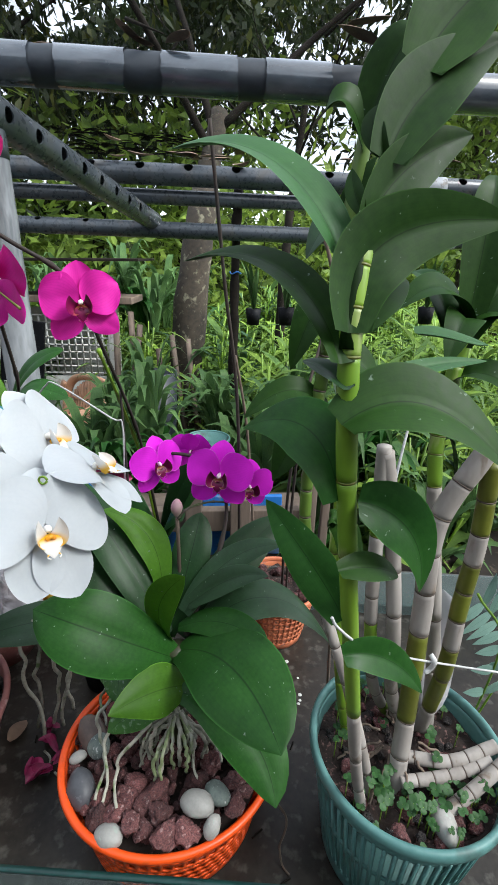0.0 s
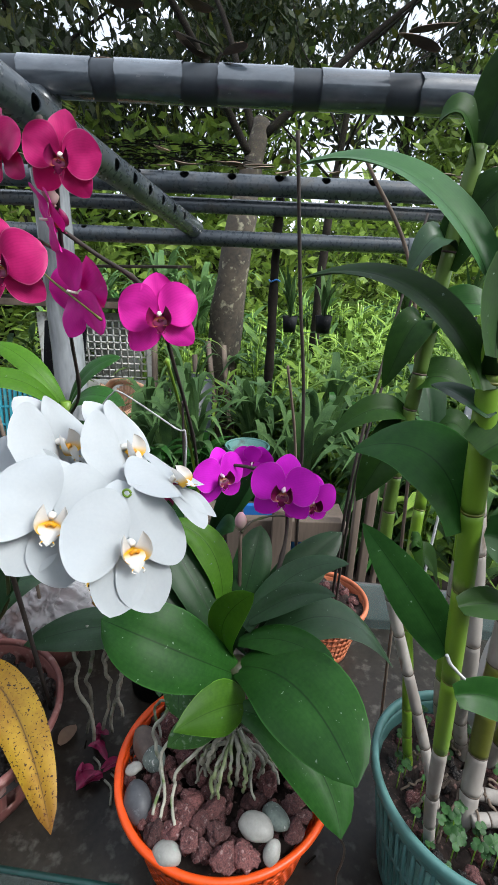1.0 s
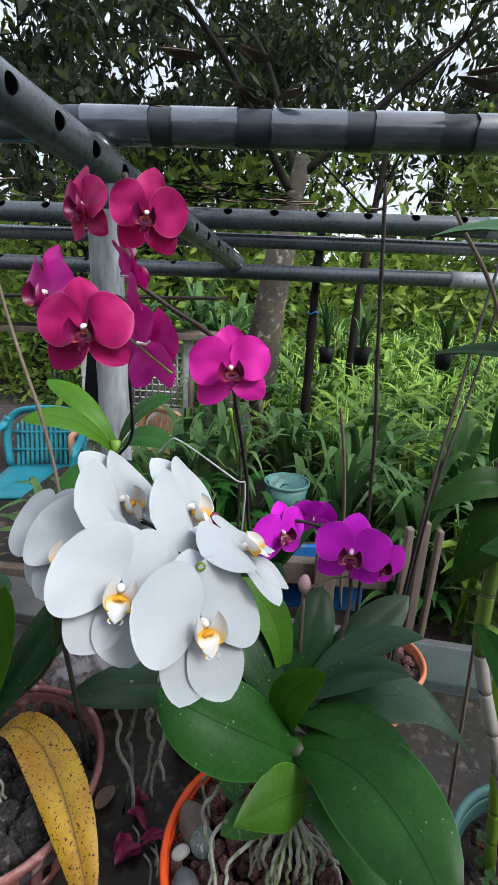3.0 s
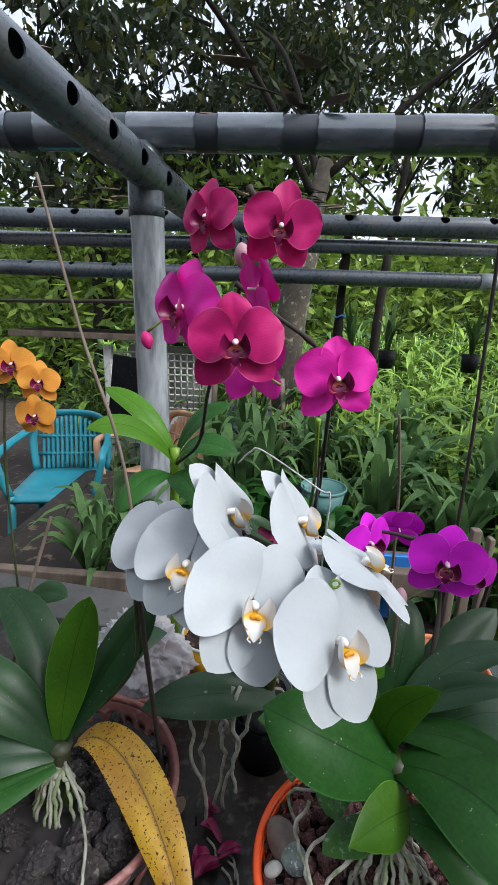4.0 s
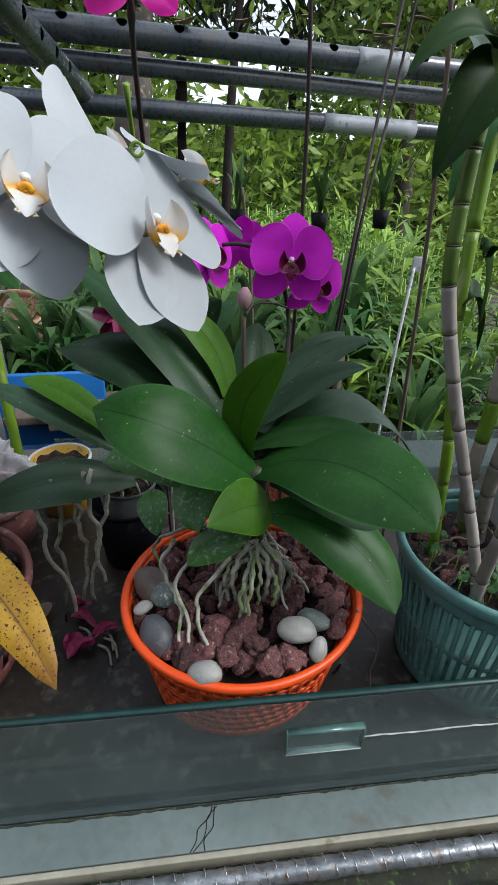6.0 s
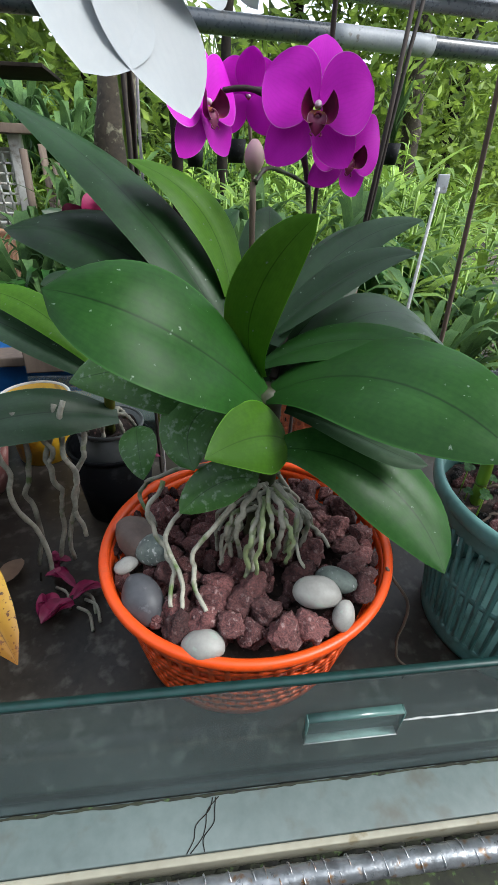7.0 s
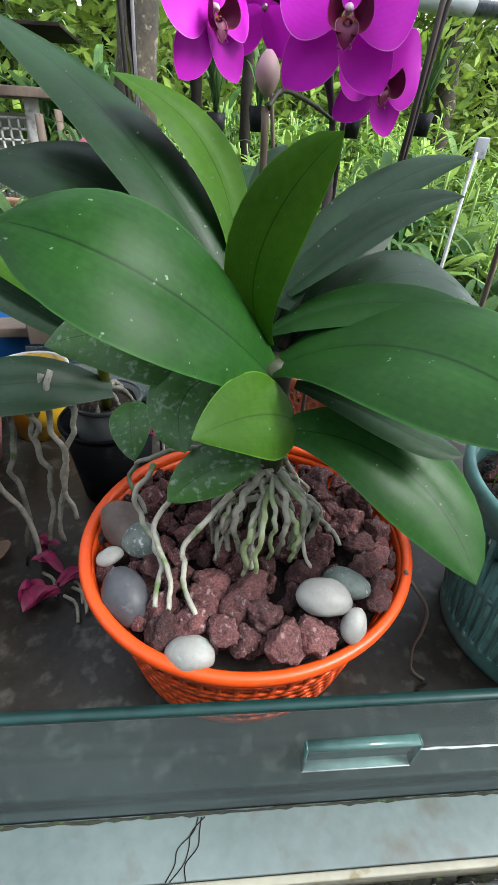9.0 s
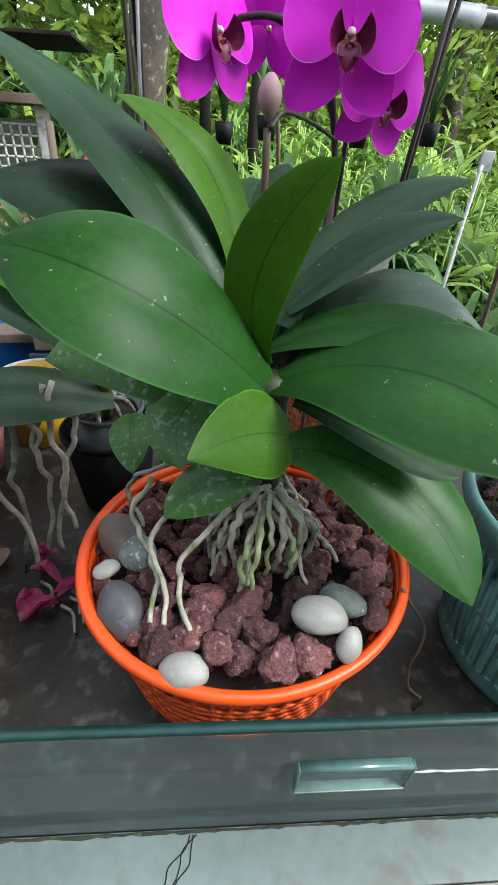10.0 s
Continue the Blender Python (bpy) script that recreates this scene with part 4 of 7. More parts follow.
rnd = random.Random(3)
placed = [(x, y, r * 0.75) for x, y, r in SPECIAL]
for k, (x, y, r) in enumerate(TOP_STONES):
    placed.append((x, y, r * 0.9))
    stone("pumice_stone", ROCKS[k % 9], (x, y, 0.848 + rnd.uniform(-0.002, 0.003)), (r * rnd.uniform(0.92, 1.12), r, r * rnd.uniform(0.8, 1.0)), (rnd.uniform(-40, 40), rnd.uniform(-40, 40), rnd.uniform(0, 360)),
          "rough reddish-brown pumice stone in the orange basket", "stone", "pumice in the basket")
count = 0
for tries in range(6000):
    a, q = rnd.uniform(0, 6.283), math.sqrt(rnd.random()) * 0.106
    x, y, r = q * math.cos(a) * 1.04, q * math.sin(a) * 0.96 - 0.003, rnd.choice((rnd.uniform(0.006, 0.010), rnd.uniform(0.010, 0.015)))
    if all((x - px) ** 2 + (y - py) ** 2 > (0.78 * (r + pr)) ** 2 for px, py, pr in placed) and q + r * 0.7 < 0.110:
        placed.append((x, y, r))
        stone("pumice_stone", ROCKS[count % 9], (x, y, 0.836 + r * 0.75 + rnd.uniform(-0.002, 0.005) + 0.006 * (1 - q / 0.1)), (r * 1.12, r * 1.05, r), (rnd.uniform(0, 360), rnd.uniform(0, 360), rnd.uniform(0, 360)),
              "rough reddish-brown pumice stone in the orange basket", "stone", "pumice in the basket")
        count += 1
        if count > 160:
            break
for k in range(130):
    a, q = rnd.uniform(0, 6.283), math.sqrt(rnd.random()) * 0.103
    r = rnd.uniform(0.006, 0.012)
    stone("pumice_stone", ROCKS[k % 9], (q * math.cos(a), q * math.sin(a) - 0.003, 0.839), (r, r, r), (rnd.uniform(0, 360), rnd.uniform(0, 360), 0), "rough reddish-brown pumice stone in the orange basket", "stone", "pumice in the basket")
stone("pumice_stone", ROCKS[2], (0.003, -0.098, 0.851), (0.0175, 0.0160, 0.0150), (20, 10, 40), "largest rounded reddish pumice stone in the orange basket", "stone", "pumice in the basket")
PEB = [mesh_of("pebble", rock(40 + k, 3, 0.10, 1.1, (1, 0.72, 0.55)), mt) for k, mt in enumerate((PEBBLE_WHITE, PEBBLE_DARK, PEBBLE_GREEN, PEBBLE_BROWN))]
for mesh, at, size, rot, label in (
        (PEB[0], (0.035, -0.076, 0.858), 0.0178, (8, 4, -12), "smooth cream-white river pebble"),
        (PEB[0], (-0.051, -0.094, 0.848), 0.0148, (5, -4, -14), "smooth pale river pebble by the basket rim"),
        (PEB[0], (0.050, -0.093, 0.850), 0.0112, (20, -35, 60), "small pale grey pebble among pumice"),
        (PEB[1], (-0.088, -0.051, 0.850), 0.0200, (10, 25, -65), "smooth dark slate-grey pebble"),
        (PEB[0], (-0.100, -0.019, 0.853), 0.0095, (0, 0, 30), "small round white pebble by the rim"),
        (PEB[2], (-0.079, -0.010, 0.857), 0.0175, (30, -20, -50), "mossy grey-green pebble with white flecks"),
        (PEB[3], (-0.090, 0.006, 0.854), 0.0220, (30, 30, -60), "long brown pebble near the rim"),
        (PEB[2], (0.055, -0.064, 0.852), 0.0180, (30, 25, 120), "rough grey-green stone among pumice"),
        (PEB[0], (0.271, -0.118, 0.880), 0.0210, (60, 10, 80), "pale tan stone in the teal bucket")):
    stone("pebble", mesh, at, (size, size, size), rot, label, "pebble", "river pebbles")
rnd = random.Random(8)
for k in range(46):
    a, q = rnd.uniform(0, 6.283), math.sqrt(rnd.random()) * 0.100
    r = rnd.uniform(0.018, 0.034)
    stone("charcoal_lump", LUMPS[k % 4], (LEFT.x + q * math.cos(a), LEFT.y + q * math.sin(a), 0.806 + rnd.uniform(-0.004, 0.010)), (r, r * 0.9, r * 0.8), (rnd.uniform(0, 360), rnd.uniform(0, 360), 0), "rough black charcoal lump in the slotted pot", "charcoal", "charcoal in the pot")
for k in range(26):
    a, q = rnd.uniform(0, 6.283), math.sqrt(rnd.random()) * 0.055
    r = rnd.uniform(0.007, 0.013)
    stone("pumice_stone", ROCKS[k % 9], (0.165 + q * math.cos(a), 0.285 + q * math.sin(a), 0.832 + rnd.uniform(0, 0.006)), (r, r, r), (rnd.uniform(0, 360), rnd.uniform(0, 360), 0), "dull red gravel stone in the small pot", "stone", "gravel in the small pot")
for k in range(34):
    a, q = rnd.uniform(0, 6.283), math.sqrt(rnd.random()) * 0.084
    r = rnd.uniform(0.006, 0.014)
    stone("pumice_stone", ROCKS[k % 9], (BUCKET.x + q * math.cos(a), BUCKET.y + q * math.sin(a), 0.870 + rnd.uniform(0, 0.007)), (r, r, r), (rnd.uniform(0, 360), rnd.uniform(0, 360), 0), "dull red pumice stone in the teal bucket", "stone", "pumice in the bucket")

for k in range(70):
    a, q = rnd.uniform(0, 6.283), math.sqrt(rnd.random()) * 0.086
    r = rnd.uniform(0.003, 0.008)
    stone("soil_lump", LUMPS[k % 4], (BUCKET.x + q * math.cos(a), BUCKET.y + q * math.sin(a), 0.874 + rnd.uniform(-0.002, 0.005)), (r, r, r), (rnd.uniform(0, 360), rnd.uniform(0, 360), 0), "crumbly dark lump of potting mix in the teal bucket", "soil lump", "lumps in the bucket")


# ---- orchids ----
def leaf(parent, b, c, t, w, normal=(0, -0.35, 0.94), mat=None, shape="phal", name="leaf", fold=0.36, curl=0.30, thick=0.0022, wave=0.035, seed=0.0, twist=0.0, label="", n=16, m=10):
    b, t, normal = Vector(b), Vector(t), Vector(normal)
    ctrl = [b, *c, t] if isinstance(c, list) else [b, Vector(c), t]
    acr = (t - b).cross(normal)
    return part(name, blade(ctrl, w, acr, shape, n, m, fold, curl, thick, up=normal, wave=wave, seed=seed, twist=twist), mat or LEAF_MID, parent, label)


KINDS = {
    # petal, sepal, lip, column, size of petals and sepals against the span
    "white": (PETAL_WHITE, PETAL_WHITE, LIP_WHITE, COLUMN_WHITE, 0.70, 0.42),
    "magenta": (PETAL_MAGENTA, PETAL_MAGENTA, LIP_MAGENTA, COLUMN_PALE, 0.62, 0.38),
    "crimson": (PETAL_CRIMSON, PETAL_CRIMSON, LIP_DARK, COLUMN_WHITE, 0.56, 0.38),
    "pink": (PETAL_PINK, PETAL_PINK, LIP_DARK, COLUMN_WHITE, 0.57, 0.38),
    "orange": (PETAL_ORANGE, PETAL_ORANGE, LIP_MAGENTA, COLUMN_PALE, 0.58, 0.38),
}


def flower(parent, kind, at, face, up, span, seed=0, cup=0.04, reflex=0.06, long=1.0):
    """A moth orchid bloom: two broad petals over three sepals, a lobed lip and a column."""
    pm, sm, lm, cm, pw, sw = KINDS[kind]
    rnd = random.Random(seed * 31 + 7)
    at, f = Vector(at), Vector(face).normalized()
    u = Vector(up)
    u = (u - u.dot(f) * f).normalized()
    r = u.cross(f)  # to the viewer's right when looking at the bloom
    r = -r if r.dot(f.cross(u)) > 0 else r

    def P(x, y, z):
        return at + (x * r + y * u + z * f) * span

    body = part("flower", join(tube([P(0, 0.0, -0.03), P(0, 0.012, 0.03), P(0, 0.002, 0.085), P(0, -0.02, 0.10)], lambda s: span * (0.016 + 0.016 * math.sin(s * 3.14)), n=10, sides=10),
                               tube([P(0, 0.0, -0.02), P(0, 0.02, -0.08), P(0, 0.04, -0.14)], span * 0.018, n=6, sides=6)), cm, parent)

    def limb(name, ang, L, w, mat, lift, back, shape):
        ang = math.radians(ang + rnd.uniform(-5, 5))
        dx, dy = math.sin(ang), math.cos(ang)
        L *= rnd.uniform(0.95, 1.05)
        w *= rnd.uniform(0.95, 1.05)
        lift += rnd.uniform(-0.02, 0.02)
        ctrl = [P(dx * 0.03, dy * 0.03, back), P(dx * L * 0.5, dy * L * 0.5, back + lift), P(dx * L, dy * L, back - reflex * rnd.uniform(0.3, 1.3))]
        acr = (ctrl[2] - ctrl[0]).cross(f)
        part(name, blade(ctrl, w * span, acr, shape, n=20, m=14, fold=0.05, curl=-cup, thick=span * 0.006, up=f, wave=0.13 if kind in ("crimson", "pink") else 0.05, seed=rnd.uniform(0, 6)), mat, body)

    limb("sepal", 0, 0.52 * long, sw * 1.1, sm, 0.03, -0.030, "sepal")
    low, side = (157, 66) if kind == "white" else (138, 72)
    limb("sepal", low, 0.57 * long, sw * 1.05, sm, 0.02, -0.034, "sepal")
    limb("sepal", -low, 0.57 * long, sw * 1.05, sm, 0.02, -0.040, "sepal")
    limb("petal", side, 0.51, pw, pm, 0.05, 0.016, "petal")
    limb("petal", -side, 0.51, pw, pm, 0.05, 0.026, "petal")
    k = 0.84 if kind == "white" else 0.86
    lobes = [blade([P(0, -0.03, 0.04), P(0, -0.11 * k, 0.17 * k), P(0, -0.27 * k, 0.14 * k)], 0.20 * k * span, r, "oval", 8, 6, 0.4, 0.3, span * 0.006, up=f)]
    w = 0.68 if kind == "white" else 0.92
    for sgn in (-1, 1):
        lobes.append(blade([P(sgn * 0.03, -0.13, 0.05), P(sgn * 0.20 * w, -0.08, 0.12), P(sgn * 0.110 * w, 0.110 * w, 0.16)], 0.22 * w * span, f * 0.75 + r * (sgn * 0.65), "oval", 10, 8, 0.1, -0.45, span * 0.005, up=r * -sgn))
        lobes.append(tube([P(sgn * 0.02, -0.21 * k, 0.13 * k), P(sgn * 0.05, -0.25 * k, 0.15 * k), P(sgn * 0.03, -0.27 * k, 0.17 * k)], span * 0.006, n=6, sides=5))
    part("callus", tube([P(-0.030, -0.075, 0.105), P(0, -0.060, 0.125), P(0.030, -0.075, 0.105)], span * (0.017 if kind == "white" else 0.010), n=8, sides=6), CALLUS if kind == "white" else lm, body, "small raised callus")
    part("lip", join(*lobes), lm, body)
    return body


def bud(parent, at, axis, size, mat=None):
    a = Vector(axis).normalized()
    at = Vector(at)
    part("flower_bud", join(tube([at - a * size * 0.6, at, at + a * size * 0.6], lambda s: size * 0.40 * max(0.08, math.sin(math.pi * (0.06 + 0.9 * s)) ** 0.7), n=12, sides=12),
                            tube([at + a * size * 0.5, at + a * size * 0.9 + V(0, 0.004, 0.004)], size * 0.07, n=3, sides=6)), mat or BUD_PINK, parent)


def stalk(parent, pts, r=0.0022, mat=None, n=24, name="flower_stalk", knobs=(4, 0.5), label=""):
    part(name, tube(pts, r, n=n, sides=8, taper=0.8, knobs=knobs), mat or STALK, parent, label)


def root(parent, pts, r=0.0026, mat=None, wob=0.004, seed=0, taper=0.75):
    rnd = random.Random(seed)
    wob *= 0.5
    fine = smooth_path(pts, 12)
    fine = [p + V(rnd.uniform(-wob, wob), rnd.uniform(-wob, wob), rnd.uniform(-wob, wob) * 0.6) if 0 < i < 12 else p for i, p in enumerate(fine)]
    part("aerial_root", tube(fine, r, n=30, sides=8, taper=taper, jitter=0.10), mat or ROOT, parent)


def main_orchid():
    o = thing("moth_orchid", (0.01, 0, 0.845), "moth orchid with broad glossy green leaves and magenta blooms", "orchid")
    L = lambda *a, **k: leaf(o, *a, **k)
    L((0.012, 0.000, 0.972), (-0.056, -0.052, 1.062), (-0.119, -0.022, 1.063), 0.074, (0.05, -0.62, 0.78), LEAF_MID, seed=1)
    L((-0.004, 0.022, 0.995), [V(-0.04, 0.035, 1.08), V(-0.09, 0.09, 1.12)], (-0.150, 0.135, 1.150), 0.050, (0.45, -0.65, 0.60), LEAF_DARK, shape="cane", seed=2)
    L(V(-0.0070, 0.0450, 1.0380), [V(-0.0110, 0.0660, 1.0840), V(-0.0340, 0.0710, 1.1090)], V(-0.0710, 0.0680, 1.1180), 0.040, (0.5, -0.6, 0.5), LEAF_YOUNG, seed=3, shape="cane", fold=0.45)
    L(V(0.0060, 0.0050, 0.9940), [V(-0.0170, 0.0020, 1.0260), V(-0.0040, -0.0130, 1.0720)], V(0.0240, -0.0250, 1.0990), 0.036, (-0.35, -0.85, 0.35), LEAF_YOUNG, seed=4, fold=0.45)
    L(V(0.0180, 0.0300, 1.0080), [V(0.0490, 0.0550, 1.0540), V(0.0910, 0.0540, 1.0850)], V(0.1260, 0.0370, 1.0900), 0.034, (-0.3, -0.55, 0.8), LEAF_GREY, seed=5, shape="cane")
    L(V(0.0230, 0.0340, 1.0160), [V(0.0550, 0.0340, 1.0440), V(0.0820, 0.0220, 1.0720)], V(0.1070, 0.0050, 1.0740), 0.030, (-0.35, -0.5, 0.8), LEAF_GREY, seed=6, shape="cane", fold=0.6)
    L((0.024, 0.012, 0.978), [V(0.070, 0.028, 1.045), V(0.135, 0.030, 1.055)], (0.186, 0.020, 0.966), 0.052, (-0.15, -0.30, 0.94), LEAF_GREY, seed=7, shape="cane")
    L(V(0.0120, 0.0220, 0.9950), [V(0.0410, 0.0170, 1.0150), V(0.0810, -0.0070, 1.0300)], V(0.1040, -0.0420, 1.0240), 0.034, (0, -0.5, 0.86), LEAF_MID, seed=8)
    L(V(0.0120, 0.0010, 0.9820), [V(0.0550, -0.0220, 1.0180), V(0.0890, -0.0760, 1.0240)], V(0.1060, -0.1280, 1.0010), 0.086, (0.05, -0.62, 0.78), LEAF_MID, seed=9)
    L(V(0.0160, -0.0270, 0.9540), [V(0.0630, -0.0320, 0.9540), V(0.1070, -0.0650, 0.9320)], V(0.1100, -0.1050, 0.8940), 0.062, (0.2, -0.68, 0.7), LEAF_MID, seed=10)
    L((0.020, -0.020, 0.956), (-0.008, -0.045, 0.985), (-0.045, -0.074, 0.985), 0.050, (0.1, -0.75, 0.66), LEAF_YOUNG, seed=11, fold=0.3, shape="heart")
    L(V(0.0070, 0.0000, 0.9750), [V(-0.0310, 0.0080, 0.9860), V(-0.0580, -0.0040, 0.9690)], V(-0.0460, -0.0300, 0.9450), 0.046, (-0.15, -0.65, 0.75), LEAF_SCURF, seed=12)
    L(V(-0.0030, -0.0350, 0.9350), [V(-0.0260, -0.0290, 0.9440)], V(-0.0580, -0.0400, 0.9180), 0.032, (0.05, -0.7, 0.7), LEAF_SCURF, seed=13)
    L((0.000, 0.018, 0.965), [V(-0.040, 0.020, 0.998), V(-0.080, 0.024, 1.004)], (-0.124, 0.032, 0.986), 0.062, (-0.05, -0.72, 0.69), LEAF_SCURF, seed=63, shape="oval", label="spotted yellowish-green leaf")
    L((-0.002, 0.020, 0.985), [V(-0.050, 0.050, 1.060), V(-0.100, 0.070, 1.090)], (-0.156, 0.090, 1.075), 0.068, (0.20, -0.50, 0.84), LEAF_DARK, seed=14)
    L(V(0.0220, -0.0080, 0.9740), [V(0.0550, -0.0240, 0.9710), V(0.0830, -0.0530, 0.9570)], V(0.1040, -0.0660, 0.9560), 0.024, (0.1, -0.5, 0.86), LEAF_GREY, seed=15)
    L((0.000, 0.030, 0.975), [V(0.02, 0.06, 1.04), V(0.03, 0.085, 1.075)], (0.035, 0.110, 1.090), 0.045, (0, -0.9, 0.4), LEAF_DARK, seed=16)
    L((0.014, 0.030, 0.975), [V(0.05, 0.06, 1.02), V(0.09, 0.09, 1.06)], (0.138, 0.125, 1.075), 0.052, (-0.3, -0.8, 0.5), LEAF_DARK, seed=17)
    part("stem", tube([V(0.010, 0.004, 0.845), V(0.012, 0.002, 0.90), V(0.012, 0.004, 0.985)], 0.010, n=12, sides=12, knobs=(5, 0.25)), STALK, o, "short woody crown")
    # blooms on a dark arching stalk
    stalk(o, [(0.020, 0.020, 0.985), (0.055, 0.075, 1.05), (0.066, 0.110, 1.10), (0.050, 0.118, 1.150), (0.020, 0.118, 1.162), (-0.006, 0.130, 1.160)], 0.0024, STAKE_DARK)
    flower(o, "magenta", (0.057, 0.084, 1.152), (-0.22, -0.95, 0.10), (0.05, 0, 1), 0.077, 1)
    flower(o, "magenta", (-0.015, 0.116, 1.152), (0.55, -0.80, 0.10), (-0.1, 0, 1), 0.068, 2)
    flower(o, "magenta", (0.092, 0.106, 1.128), (0.25, -0.93, -0.10), (0.1, 0, 1), 0.064, 3)
    flower(o, "magenta", (0.022, 0.140, 1.160), (0.1, 0.95, 0.35), (0, 0, 1), 0.056, 4)
    bud(o, (0.010, 0.064, 1.122), (-0.05, -0.2, -1), 0.0165)
    stalk(o, [(0.011, 0.064, 1.108), (0.022, 0.074, 1.116), (0.045, 0.095, 1.112), (0.064, 0.108, 1.105)], 0.0014)
    part("bloom_stake", tube([V(0.012, 0.062, 0.99), V(0.010, 0.066, 1.108)], 0.0022, n=8, sides=7), STAKE, o, "thin brown bloom stake")
    # thick roots: a fan out of the crown, and long ones creeping to the rim
    rnd = random.Random(21)
    for k in range(15):
        a = math.radians(-165 + 10.5 * k + rnd.uniform(-7, 7))
        q = rnd.uniform(0.022, 0.044)
        e = V(0.008 + q * math.cos(a), -0.012 + q * math.sin(a) * 0.95, 0.853 + rnd.uniform(-0.003, 0.004))
        s = V(0.010 + 0.008 * math.cos(a), -0.012 + 0.008 * math.sin(a), 0.905 + rnd.uniform(-0.012, 0.012))
        m = s.lerp(e, 0.45) + V(0.016 * math.cos(a), 0.016 * math.sin(a), 0.010)
        root(o, [s, m, e], rnd.uniform(0.0016, 0.0027), ROOT_GREEN if 3 < k < 11 and k % 4 else ROOT, 0.0035, k, taper=0.8)
    for k in range(10):
        a = math.radians(rnd.uniform(-200, 30))
        q = rnd.uniform(0.03, 0.055)
        s = V(0.012, -0.004, rnd.uniform(0.89, 0.92))
        e = V(0.012 + q * math.cos(a), -0.004 + q * math.sin(a), 0.856)
        root(o, [s, s.lerp(e, 0.4) + V(0, 0, 0.012), e], rnd.uniform(0.0015, 0.0023), ROOT, 0.005, 40 + k)
    root(o, [(-0.004, -0.004, 0.935), (-0.045, -0.012, 0.905), (-0.068, -0.020, 0.880), (-0.060, -0.055, 0.860), (-0.062, -0.068, 0.855)], 0.0021, ROOT, 0.0035, 61)
    root(o, [(-0.066, 0.014, 0.905), (-0.080, -0.004, 0.888), (-0.070, -0.020, 0.868), (-0.066, -0.040, 0.862), (-0.070, -0.066, 0.856)], 0.0021, ROOT, 0.0035, 62)
    root(o, [(-0.016, -0.022, 0.905), (-0.045, -0.035, 0.880), (-0.052, -0.050, 0.866), (-0.046, -0.076, 0.858)], 0.0021, ROOT, 0.0035, 63)
    root(o, [(0.020, -0.012, 0.900), (0.045, -0.018, 0.872), (0.058, -0.024, 0.862), (0.060, -0.036, 0.858)], 0.0021, ROOT, 0.0035, 64)
    root(o, [(-0.010, 0.010, 0.920), (-0.06, 0.025, 0.905), (-0.085, 0.036, 0.880), (-0.075, 0.010, 0.862)], 0.0021, ROOT, 0.0035, 65)
    root(o, [(0.105, -0.055, 0.845), (0.132, -0.062, 0.800), (0.126, -0.070, 0.768), (0.128, -0.074, 0.743), (0.136, -0.084, 0.739)], 0.0014, STAKE, 0.001, 66)
    return o


main_orchid()


